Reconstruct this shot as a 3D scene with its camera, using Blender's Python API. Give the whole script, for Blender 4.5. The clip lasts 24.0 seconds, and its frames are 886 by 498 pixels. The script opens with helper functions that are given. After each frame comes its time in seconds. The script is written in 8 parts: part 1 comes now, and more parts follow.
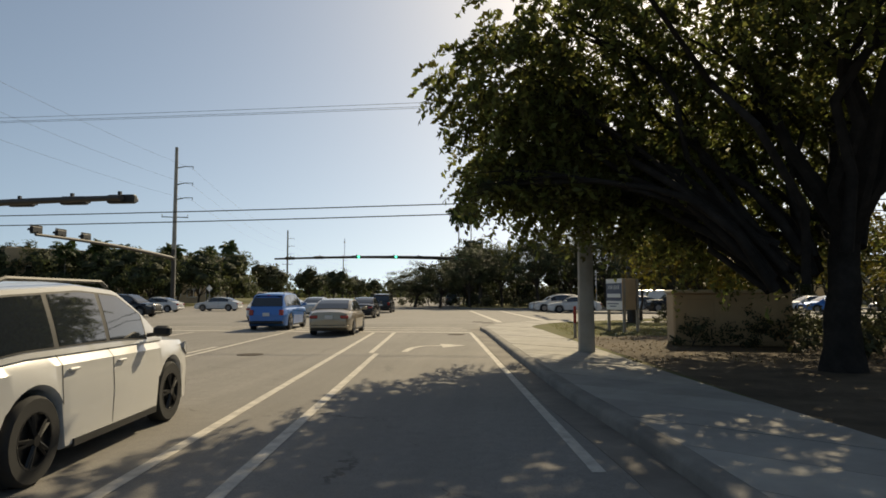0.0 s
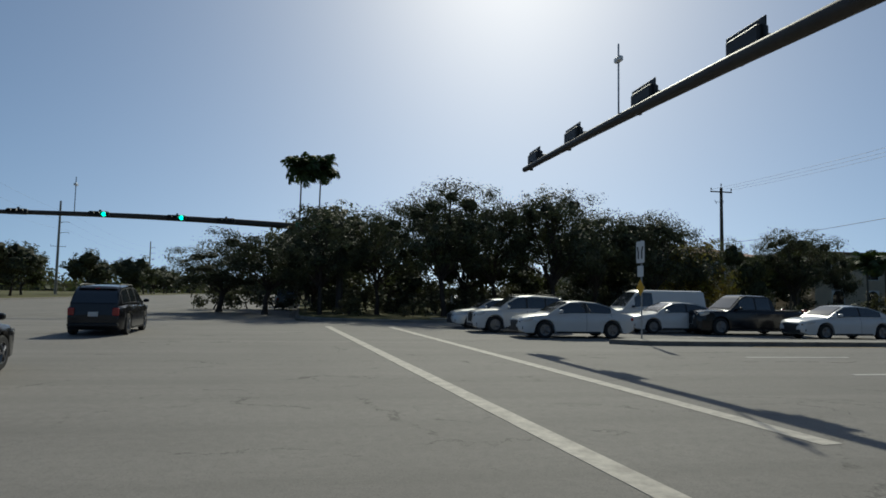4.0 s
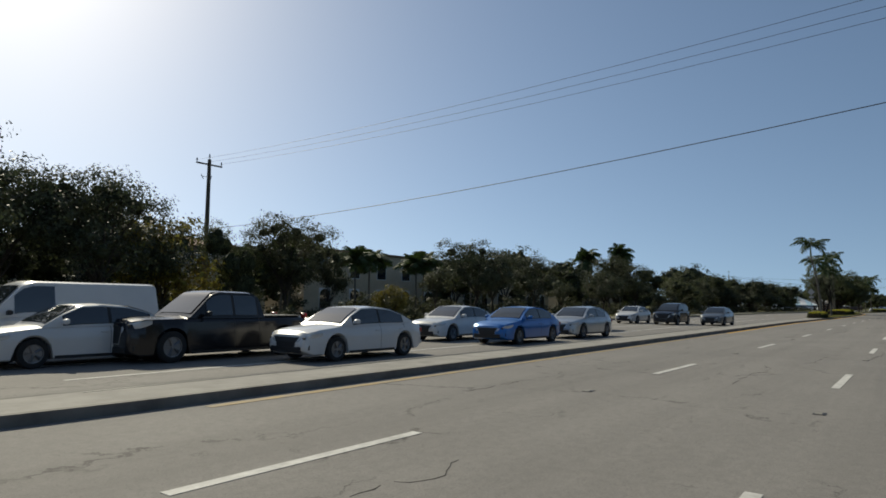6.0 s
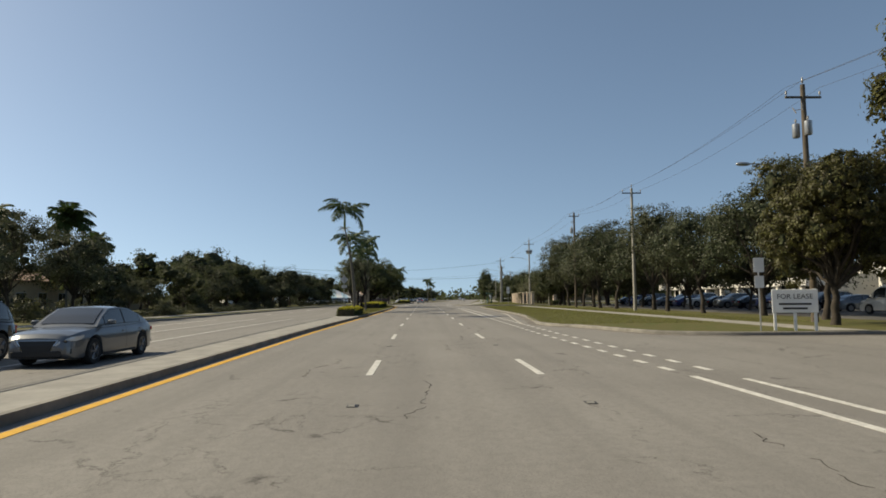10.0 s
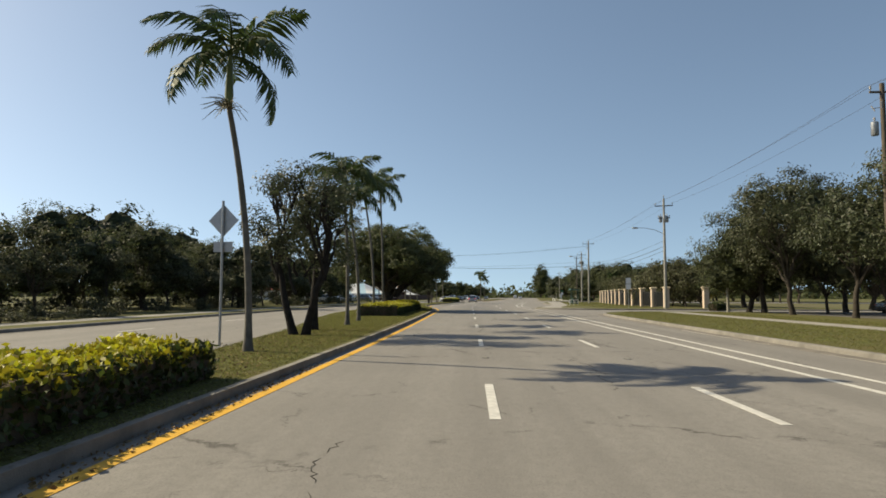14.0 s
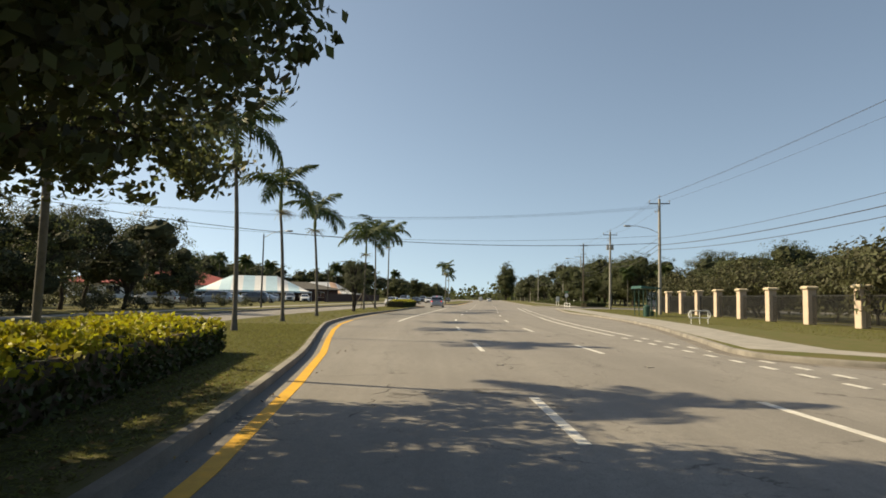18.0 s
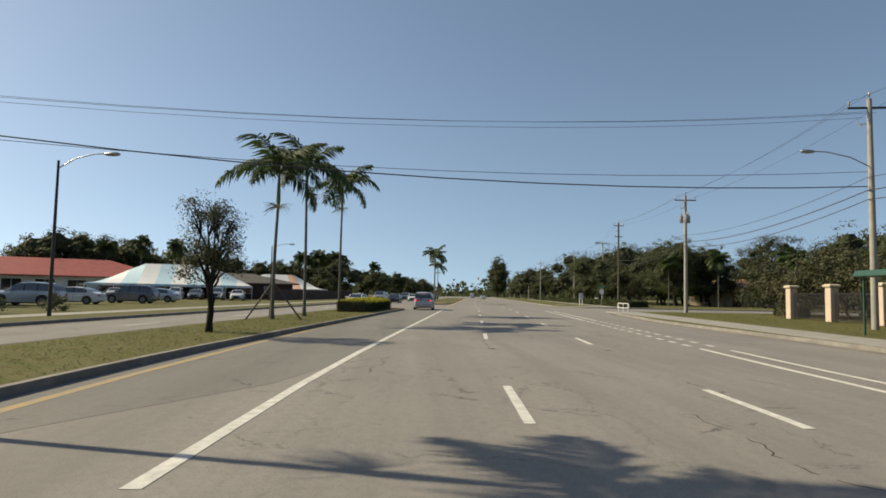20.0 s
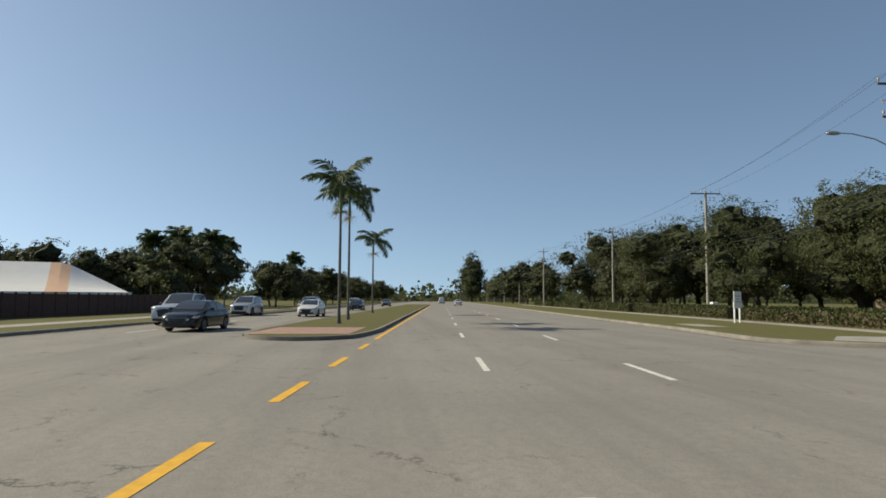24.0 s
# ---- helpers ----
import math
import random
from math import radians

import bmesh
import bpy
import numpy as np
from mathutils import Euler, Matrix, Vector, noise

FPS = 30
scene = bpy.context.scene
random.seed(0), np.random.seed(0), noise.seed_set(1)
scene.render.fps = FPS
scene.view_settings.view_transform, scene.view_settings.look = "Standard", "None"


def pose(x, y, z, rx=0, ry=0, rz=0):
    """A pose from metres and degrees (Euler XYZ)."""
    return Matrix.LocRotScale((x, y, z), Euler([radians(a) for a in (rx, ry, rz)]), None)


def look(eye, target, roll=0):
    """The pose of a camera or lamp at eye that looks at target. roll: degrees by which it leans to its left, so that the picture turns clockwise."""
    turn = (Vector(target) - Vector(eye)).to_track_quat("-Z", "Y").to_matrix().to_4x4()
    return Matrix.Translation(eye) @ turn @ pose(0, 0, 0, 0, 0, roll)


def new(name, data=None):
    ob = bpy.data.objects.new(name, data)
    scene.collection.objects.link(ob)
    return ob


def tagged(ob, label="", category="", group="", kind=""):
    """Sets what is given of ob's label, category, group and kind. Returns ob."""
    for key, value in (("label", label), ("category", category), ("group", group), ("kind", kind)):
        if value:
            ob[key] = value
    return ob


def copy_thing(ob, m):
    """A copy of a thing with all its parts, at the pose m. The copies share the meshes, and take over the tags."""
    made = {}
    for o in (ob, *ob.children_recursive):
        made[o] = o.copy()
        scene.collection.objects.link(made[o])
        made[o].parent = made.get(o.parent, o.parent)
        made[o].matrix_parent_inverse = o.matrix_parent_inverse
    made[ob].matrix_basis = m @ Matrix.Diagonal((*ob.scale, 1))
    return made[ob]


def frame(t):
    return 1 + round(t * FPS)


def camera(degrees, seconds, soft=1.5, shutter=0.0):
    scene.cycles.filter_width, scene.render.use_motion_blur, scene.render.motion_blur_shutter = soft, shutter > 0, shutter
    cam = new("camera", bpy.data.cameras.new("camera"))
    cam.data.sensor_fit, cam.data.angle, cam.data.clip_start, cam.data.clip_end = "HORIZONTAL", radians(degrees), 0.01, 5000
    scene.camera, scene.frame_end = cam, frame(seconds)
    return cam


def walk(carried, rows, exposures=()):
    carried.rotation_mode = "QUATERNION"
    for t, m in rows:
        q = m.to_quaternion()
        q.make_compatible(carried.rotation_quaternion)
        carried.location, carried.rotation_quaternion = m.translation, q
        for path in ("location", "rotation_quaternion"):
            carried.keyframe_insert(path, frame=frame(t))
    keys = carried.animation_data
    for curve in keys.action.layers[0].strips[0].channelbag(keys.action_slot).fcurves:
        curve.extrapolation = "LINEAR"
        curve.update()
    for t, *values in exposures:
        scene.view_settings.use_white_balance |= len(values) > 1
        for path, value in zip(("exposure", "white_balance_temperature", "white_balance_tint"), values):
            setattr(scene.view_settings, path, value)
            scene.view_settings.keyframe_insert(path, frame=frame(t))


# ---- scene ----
cam = camera(69.48, 24.0, soft=1.7)
# seconds, eye (metres), tilt, lean, turn (degrees)
ROWS = [
    (0.0, 0.000, 0.000, 1.605, 94.13, 0.14, 4.43),
    (0.5, -0.487, 4.253, 1.610, 93.71, 0.44, 4.56),
    (1.0, -0.957, 8.401, 1.599, 93.49, 0.95, 4.50),
    (1.5, -1.396, 12.536, 1.587, 93.47, 1.20, 4.55),
    (3.5, -3.043, 30.252, 1.584, 93.50, -0.58, -1.89),
    (4.0, -2.448, 34.212, 1.592, 94.14, -1.05, -10.40),
    (4.5, -1.130, 37.482, 1.605, 93.99, -0.76, -20.14),
    (5.0, 0.796, 40.600, 1.583, 94.14, -0.79, -30.71),
    (5.5, 3.252, 43.335, 1.584, 95.02, -0.37, -42.20),
    (6.0, 6.270, 45.493, 1.606, 94.76, -0.67, -53.42),
    (6.5, 9.887, 47.228, 1.598, 95.03, -0.85, -64.60),
    (7.0, 13.859, 48.341, 1.595, 94.62, -0.83, -74.62),
    (7.5, 18.125, 48.913, 1.591, 94.26, -0.66, -83.12),
    (8.0, 22.641, 49.217, 1.600, 94.46, 0.08, -86.89),
    (8.5, 27.423, 49.407, 1.594, 94.47, 0.11, -89.02),
    (9.0, 32.509, 49.497, 1.598, 94.33, 0.14, -90.77),
    (9.5, 37.998, 49.487, 1.597, 94.43, 0.50, -91.73),
    (11.5, 62.886, 49.486, 1.598, 94.36, 0.69, -91.64),
    (12.0, 69.590, 49.621, 1.590, 94.32, 0.81, -90.97),
    (12.5, 76.451, 49.850, 1.595, 94.36, 0.63, -89.94),
    (13.0, 83.378, 50.164, 1.597, 94.40, 0.36, -88.90),
    (13.5, 90.233, 50.581, 1.590, 94.38, 0.20, -88.10),
    (14.0, 97.091, 51.064, 1.592, 94.19, -0.17, -87.57),
    (14.5, 104.203, 51.578, 1.595, 94.20, -0.25, -87.53),
    (15.0, 111.527, 51.946, 1.582, 94.39, -0.82, -88.17),
    (15.5, 118.685, 52.188, 1.604, 94.27, -0.57, -88.80),
    (16.0, 126.097, 52.313, 1.615, 94.38, -0.59, -89.69),
    (16.5, 134.079, 52.408, 1.610, 94.29, -1.01, -90.71),
    (17.0, 142.345, 52.490, 1.610, 94.26, -0.77, -91.33),
    (17.5, 150.421, 52.527, 1.589, 94.44, -1.02, -91.65),
    (18.0, 158.583, 52.534, 1.582, 94.31, -1.07, -91.70),
    (18.5, 167.003, 52.502, 1.575, 94.15, -1.34, -91.72),
    (20.5, 202.628, 51.467, 1.611, 94.18, -0.84, -93.77),
    (21.0, 211.445, 50.884, 1.584, 94.39, -0.58, -94.72),
    (21.5, 220.156, 50.288, 1.583, 94.27, -0.62, -95.56),
    (22.0, 228.834, 49.515, 1.592, 94.30, -0.99, -96.18),
    (22.5, 237.573, 48.536, 1.592, 94.46, -1.21, -96.78),
    (23.0, 246.474, 47.404, 1.585, 94.61, -1.00, -97.05),
    (23.5, 255.463, 46.407, 1.603, 94.59, -0.89, -96.75),
    (24.0, 264.563, 45.491, 1.602, 94.46, -0.34, -95.83),
]
EXPOSURES = [(0.0, 0.02, 9000, 5), (1.0, -0.35, 8000, 4), (1.5, -0.45, 7500, 4), (3.5, -0.7, 6500, -1), (5.0, -0.6, 6500, 1), (6.0, -0.3, 7100, 2), (7.0, -0.1, 7700, 1), (9.0, 0.12, 7850, 3), (12.0, 0.16, 7850, 3), (14.0, 0.36, 8150, 3), (15.0, 0.48, 8500, 8), (16.0, 0.35, 8800, 8), (17.0, 0.6, 8450, 6), (18.0, 0.55, 9300, 5), (18.5, 0.47, 9000, 5), (20.5, 0.2, 8000, 3), (22.0, 0.15, 8000, 2), (24.0, 0.15, 7600, 2)]
walk(cam, [(t, pose(x, y, z, rx, ry, rz)) for t, x, y, z, rx, ry, rz in ROWS], exposures=EXPOSURES)

# ---- sky and sun ----
SUN_WAY = Vector((2.7, 9.13, 7.12)).normalized()
world = bpy.data.worlds.new("sky_world")
scene.world = world
world.use_nodes = True
wn = world.node_tree
sky = wn.nodes.new("ShaderNodeTexSky")
sky.sky_type = "NISHITA"
sky.sun_disc = False
sky.sun_elevation = math.asin(SUN_WAY.z)
sky.sun_rotation = math.atan2(SUN_WAY.x, SUN_WAY.y)
sky.altitude = 0.0
sky.air_density = 0.7
sky.dust_density = 0.6
sky.ozone_density = 1.7
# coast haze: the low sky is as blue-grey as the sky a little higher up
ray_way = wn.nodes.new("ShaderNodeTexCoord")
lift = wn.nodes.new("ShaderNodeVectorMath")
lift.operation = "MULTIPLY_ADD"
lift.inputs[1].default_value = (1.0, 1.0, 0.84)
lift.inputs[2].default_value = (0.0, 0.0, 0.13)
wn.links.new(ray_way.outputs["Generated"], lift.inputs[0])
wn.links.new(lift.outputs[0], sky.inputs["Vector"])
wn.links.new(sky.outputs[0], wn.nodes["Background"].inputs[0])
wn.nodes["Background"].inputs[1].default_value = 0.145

sun_lamp = bpy.data.lights.new("sun", "SUN")
sun_lamp.energy = 4.8
sun_lamp.angle = radians(0.55)
sun_lamp.color = (1.0, 0.93, 0.82)
sun = new("sun", sun_lamp)
sun.matrix_world = look(SUN_WAY * 200, (0, 0, 0))

# ---- tools ----
class Geo:
    """Gathers vertices and faces of one mesh."""

    def __init__(self):
        self.v, self.f = [], []

    def add(self, verts, faces):
        n = len(self.v)
        self.v += [tuple(p) for p in verts]
        self.f += [tuple(i + n for i in q) for q in faces]
        return self

    def box(self, c, s, rz=0.0, m=None):
        x, y, z = (k / 2 for k in s)
        co = [(-x, -y, -z), (x, -y, -z), (x, y, -z), (-x, y, -z), (-x, -y, z), (x, -y, z), (x, y, z), (-x, y, z)]
        ca, sa = math.cos(rz), math.sin(rz)
        pts = [(c[0] + p[0] * ca - p[1] * sa, c[1] + p[0] * sa + p[1] * ca, c[2] + p[2]) for p in co]
        if m is not None:
            pts = [m @ Vector(p) for p in pts]
        return self.add(pts, [(0, 3, 2, 1), (4, 5, 6, 7), (0, 1, 5, 4), (1, 2, 6, 5), (2, 3, 7, 6), (3, 0, 4, 7)])

    def rbox(self, c, s, b, rz=0.0):
        """A box with chamfered edges of width b."""
        x, y, z = (k / 2 for k in s)
        rings = []
        for zz, k in ((-z, b), (-z + b, 0), (z - b, 0), (z, b)):
            X, Y = x - k, y - k
            rings.append([(-X, -Y + b, zz), (-X + b, -Y, zz), (X - b, -Y, zz), (X, -Y + b, zz), (X, Y - b, zz), (X - b, Y, zz), (-X + b, Y, zz), (-X, Y - b, zz)])
        ca, sa = math.cos(rz), math.sin(rz)
        return self.loft([[(c[0] + p[0] * ca - p[1] * sa, c[1] + p[0] * sa + p[1] * ca, c[2] + p[2]) for p in r] for r in rings])

    def loft(self, rings, caps=True, closed=True):
        n, k = len(rings[0]), len(self.v)
        for r in rings:
            self.v += [tuple(p) for p in r]
        for a in range(len(rings) - 1):
            for b in range(n if closed else n - 1):
                c = (b + 1) % n
                self.f.append((k + a * n + b, k + a * n + c, k + (a + 1) * n + c, k + (a + 1) * n + b))
        if caps and closed:
            self.f.append(tuple(k + i for i in reversed(range(n))))
            self.f.append(tuple(k + (len(rings) - 1) * n + i for i in range(n)))
        return self

    def tube(self, pts, rads, n=8, caps=True):
        pts = [Vector(p) for p in pts]
        if not isinstance(rads, (list, tuple)):
            rads = [rads] * len(pts)
        rings, side = [], None
        for i, p in enumerate(pts):
            way = (pts[min(i + 1, len(pts) - 1)] - pts[max(i - 1, 0)]).normalized()
            if side is None:
                side = way.cross(Vector((0, 0, 1)) if abs(way.z) < 0.9 else Vector((0, 1, 0))).normalized()
            side = (side - way * side.dot(way)).normalized()
            up = way.cross(side)
            rings.append([p + (side * math.cos(6.28318 * j / n) + up * math.sin(6.28318 * j / n)) * rads[i] for j in range(n)])
        return self.loft(rings, caps)

    def disc(self, c, axis, r, h, n=16):
        c, axis = Vector(c), Vector(axis).normalized()
        return self.tube([c - axis * h / 2, c + axis * h / 2], r, n)

    def slab(self, left, right, top, deep=0.0):
        """A strip between two lines of points at the height top, with sides down to top - deep."""
        k, n = len(self.v), len(left)
        tz = top if isinstance(top, (list, tuple)) else [top] * n
        for p, q, z in zip(left, right, tz):
            self.v += [(p[0], p[1], z), (q[0], q[1], z)]
        for i in range(n - 1):
            a = k + 2 * i
            self.f.append((a, a + 1, a + 3, a + 2))
        if deep:
            k2 = len(self.v)
            for p, q, z in zip(left, right, tz):
                self.v += [(p[0], p[1], z - deep), (q[0], q[1], z - deep)]
            for i in range(n - 1):
                a, b = k + 2 * i, k2 + 2 * i
                self.f += [(a, a + 2, b + 2, b), (a + 1, b + 1, b + 3, a + 3)]
            e, g = k + 2 * (n - 1), k2 + 2 * (n - 1)
            self.f += [(k, k2, k2 + 1, k + 1), (e, e + 1, g + 1, g)]
        return self


def mesh_of(geo, mat, smooth=None):
    me = bpy.data.meshes.new("mesh")
    me.from_pydata(geo.v, [], geo.f)
    for m in mat if isinstance(mat, (list, tuple)) else [mat]:
        me.materials.append(m)
    if smooth:
        me.polygons.foreach_set("use_smooth", [True] * len(me.polygons))
        me.set_sharp_from_angle(angle=radians(smooth))
    me.update()
    return me


def part(name, geo, mat, parent=None, label="", smooth=None, m=None, kind=""):
    """One mesh object under a thing or a part, or top-level."""
    me = geo if isinstance(geo, bpy.types.Mesh) else mesh_of(geo, mat, smooth)
    ob = new(name, me)
    if parent is not None:
        ob.parent = parent
    if m is not None:
        ob.matrix_basis = m
    return tagged(ob, label, kind=kind)


def thing(name, label, category, group="", m=None, kind=""):
    ob = new(name)
    ob.empty_display_size = 0.2
    if m is not None:
        ob.matrix_basis = m
    return tagged(ob, label, category, group, kind)


def solo(name, geo, mat, label, category, group="", kind="", smooth=None, m=None):
    ob = part(name, geo, mat, None, "", smooth, m)
    return tagged(ob, label, category, group, kind)


def spot(x, y, z=0.0, rz=0.0, s=1.0):
    """A pose with a scale, for copies."""
    sc = s if isinstance(s, (list, tuple)) else (s, s, s)
    return Matrix.Translation((x, y, z)) @ Matrix.Rotation(radians(rz), 4, "Z") @ Matrix.Diagonal((*sc, 1))


def bend(s):
    """The main road's sideways drift: straight, then a gentle right-hand curve."""
    if s < 187:
        return 0.0
    if s < 212:
        return -0.1 * (s - 187) ** 2 / 50
    return -1.25 - 0.1 * (s - 212)


def RP(s, d):
    return (s, d + bend(s))


def interp(x, table):
    for (x0, y0), (x1, y1) in zip(table, table[1:]):
        if x <= x1:
            return y0 if x <= x0 else y0 + (y1 - y0) * (x - x0) / (x1 - x0)
    return table[-1][1]


def stations(a, b, step):
    n = max(1, int(math.ceil((b - a) / step)))
    return [a + (b - a) * i / n for i in range(n + 1)]

# ---- materials ----
def material(name, colour, rough=0.7, metal=0.0, spec=0.5, vary=0.0, scale=3.0, bump=0.0, bump_scale=40.0, colour2=None, coat=0.0, island=0.0, thing_vary=0.0, translucent=0.0):
    """A node material: two scales of noise mix two colours, a fine noise gives relief."""
    mat = bpy.data.materials.new(name)
    mat.use_nodes = True
    nt = mat.node_tree
    b = nt.nodes["Principled BSDF"]
    b.inputs["Roughness"].default_value = rough
    b.inputs["Metallic"].default_value = metal
    b.inputs["Specular IOR Level"].default_value = spec
    b.inputs["Coat Weight"].default_value = coat
    b.inputs["Coat Roughness"].default_value = 0.04
    c1 = (*colour, 1)
    c2 = (*(colour2 or [k * (1 - vary) for k in colour]), 1)
    tex = nt.nodes.new("ShaderNodeTexCoord")
    source = tex.outputs["Object"]
    out = None
    if vary or colour2:
        n1 = nt.nodes.new("ShaderNodeTexNoise")
        n1.inputs["Scale"].default_value = scale
        n1.inputs["Detail"].default_value = 6
        n1.inputs["Roughness"].default_value = 0.65
        nt.links.new(source, n1.inputs["Vector"])
        ramp = nt.nodes.new("ShaderNodeValToRGB")
        ramp.color_ramp.elements[0].position, ramp.color_ramp.elements[1].position = 0.35, 0.68
        ramp.color_ramp.elements[0].color, ramp.color_ramp.elements[1].color = c2, c1
        nt.links.new(n1.outputs["Fac"], ramp.inputs["Fac"])
        out = ramp.outputs["Color"]
    if island or thing_vary:
        hsv = nt.nodes.new("ShaderNodeHueSaturation")
        if out:
            nt.links.new(out, hsv.inputs["Color"])
        else:
            hsv.inputs["Color"].default_value = c1
        src = nt.nodes.new("ShaderNodeNewGeometry").outputs["Random Per Island"] if island else nt.nodes.new("ShaderNodeObjectInfo").outputs["Random"]
        k = island or thing_vary
        mr = nt.nodes.new("ShaderNodeMapRange")
        mr.inputs["To Min"].default_value, mr.inputs["To Max"].default_value = 1 - k, 1 + k
        nt.links.new(src, mr.inputs["Value"])
        nt.links.new(mr.outputs[0], hsv.inputs["Value"])
        mh = nt.nodes.new("ShaderNodeMapRange")
        mh.inputs["To Min"].default_value, mh.inputs["To Max"].default_value = 0.5 - 0.06 * k, 0.5 + 0.04 * k
        nt.links.new(src, mh.inputs["Value"])
        nt.links.new(mh.outputs[0], hsv.inputs["Hue"])
        out = hsv.outputs["Color"]
    if out:
        nt.links.new(out, b.inputs["Base Color"])
    else:
        b.inputs["Base Color"].default_value = c1
    if bump:
        n2 = nt.nodes.new("ShaderNodeTexNoise")
        n2.inputs["Scale"].default_value = bump_scale
        n2.inputs["Detail"].default_value = 5
        nt.links.new(source, n2.inputs["Vector"])
        bp = nt.nodes.new("ShaderNodeBump")
        bp.inputs["Strength"].default_value = bump
        bp.inputs["Distance"].default_value = 0.02
        nt.links.new(n2.outputs["Fac"], bp.inputs["Height"])
        nt.links.new(bp.outputs["Normal"], b.inputs["Normal"])
    if translucent:
        tr = nt.nodes.new("ShaderNodeBsdfTranslucent")
        mix = nt.nodes.new("ShaderNodeMixShader")
        mix.inputs[0].default_value = translucent
        if out:
            nt.links.new(out, tr.inputs["Color"])
        else:
            tr.inputs["Color"].default_value = c1
        nt.links.new(b.outputs[0], mix.inputs[1])
        nt.links.new(tr.outputs[0], mix.inputs[2])
        nt.links.new(mix.outputs[0], nt.nodes["Material Output"].inputs["Surface"])
    return mat


def asphalt_material(name, light, dark, crack=0.7, along="x"):
    """Sun-bleached asphalt: aggregate grain, broad stains, darker wheel tracks and fine cracks."""
    mat = bpy.data.materials.new(name)
    mat.use_nodes = True
    nt = mat.node_tree
    b = nt.nodes["Principled BSDF"]
    b.inputs["Roughness"].default_value = 0.86
    b.inputs["Specular IOR Level"].default_value = 0.35
    tex = nt.nodes.new("ShaderNodeTexCoord")

    def node(kind, **inputs):
        n = nt.nodes.new(kind)
        for key, value in inputs.items():
            n.inputs[key].default_value = value
        return n

    def noise_at(scale, detail=5, vec=None):
        n = node("ShaderNodeTexNoise", Scale=scale, Detail=detail, Roughness=0.62)
        nt.links.new(vec or tex.outputs["Object"], n.inputs["Vector"])
        return n.outputs["Fac"]

    def mixed(fac, a, c, kind="MIX"):
        n = nt.nodes.new("ShaderNodeMix")
        n.data_type, n.blend_type = "RGBA", kind
        if isinstance(fac, float):
            n.inputs[0].default_value = fac
        else:
            nt.links.new(fac, n.inputs[0])
        for slot, val in ((6, a), (7, c)):
            if isinstance(val, tuple):
                n.inputs[slot].default_value = (*val, 1)
            else:
                nt.links.new(val, n.inputs[slot])
        return n.outputs[2]

    def ramped(fac, p0, p1):
        n = nt.nodes.new("ShaderNodeMapRange")
        n.inputs["From Min"].default_value, n.inputs["From Max"].default_value = p0, p1
        nt.links.new(fac, n.inputs["Value"])
        return n.outputs[0]

    def times(a, c):
        n = nt.nodes.new("ShaderNodeMath")
        n.operation = "MULTIPLY"
        for k, v in enumerate((a, c)):
            if isinstance(v, float):
                n.inputs[k].default_value = v
            else:
                nt.links.new(v, n.inputs[k])
        return n.outputs[0]

    def more(a, c):
        n = nt.nodes.new("ShaderNodeMath")
        n.operation = "MAXIMUM"
        nt.links.new(a, n.inputs[0])
        nt.links.new(c, n.inputs[1])
        return n.outputs[0]

    def mapped(scale, place=(0.0, 0.0, 0.0)):
        n = node("ShaderNodeMapping", Scale=scale, Location=place)
        nt.links.new(tex.outputs["Object"], n.inputs["Vector"])
        return n.outputs[0]

    def cracks(scale, near, far, vec):
        n = nt.nodes.new("ShaderNodeTexVoronoi")
        n.feature = "DISTANCE_TO_EDGE"
        n.inputs["Scale"].default_value = scale
        nt.links.new(vec, n.inputs["Vector"])
        return ramped(n.outputs["Distance"], near, far)

    lengthwise = along == "x"
    # broad stains, faint tracks along the driving direction, mottled aggregate
    base = mixed(ramped(noise_at(0.22, 6), 0.32, 0.68), dark, light)
    tracks = mapped((0.02, 0.75, 1.0) if lengthwise else (0.75, 0.02, 1.0))
    base = mixed(times(ramped(noise_at(1.0, 5, tracks), 0.42, 0.68), 0.6), base, tuple(k * 0.74 for k in dark))
    base = mixed(times(ramped(noise_at(7.0, 6), 0.4, 0.72), 0.48), base, tuple(k * 0.7 for k in dark))
    base = mixed(times(ramped(noise_at(34.0, 4), 0.5, 0.68), 0.55), base, tuple(k * 0.55 for k in dark))
    base = mixed(times(ramped(noise_at(95.0, 3), 0.54, 0.72), 0.62), base, tuple(min(1.0, k * 1.45) for k in light))
    # cracks: the edges of jagged cells, broken up by masks
    wob = node("ShaderNodeTexNoise", Scale=1.7, Detail=9, Roughness=0.72)
    nt.links.new(tex.outputs["Object"], wob.inputs["Vector"])
    shifted = nt.nodes.new("ShaderNodeVectorMath")
    shifted.operation = "MULTIPLY_ADD"
    nt.links.new(wob.outputs["Color"], shifted.inputs[0])
    shifted.inputs[1].default_value = (1.25, 1.25, 0)
    nt.links.new(tex.outputs["Object"], shifted.inputs[2])
    jag = shifted.outputs[0]
    stretched = nt.nodes.new("ShaderNodeVectorMath")
    stretched.operation = "MULTIPLY"
    nt.links.new(jag, stretched.inputs[0])
    stretched.inputs[1].default_value = (0.38, 1.0, 1.0) if lengthwise else (1.0, 0.38, 1.0)
    big = times(cracks(0.34, 0.006, 0.002, stretched.outputs[0]), ramped(noise_at(0.7, 6), 0.51, 0.57))
    net = times(cracks(1.05, 0.013, 0.004, stretched.outputs[0]), ramped(noise_at(1.0, 5, mapped((0.07, 0.42, 1.0) if lengthwise else (0.42, 0.07, 1.0), (7.0, 3.0, 0))), 0.55, 0.63))
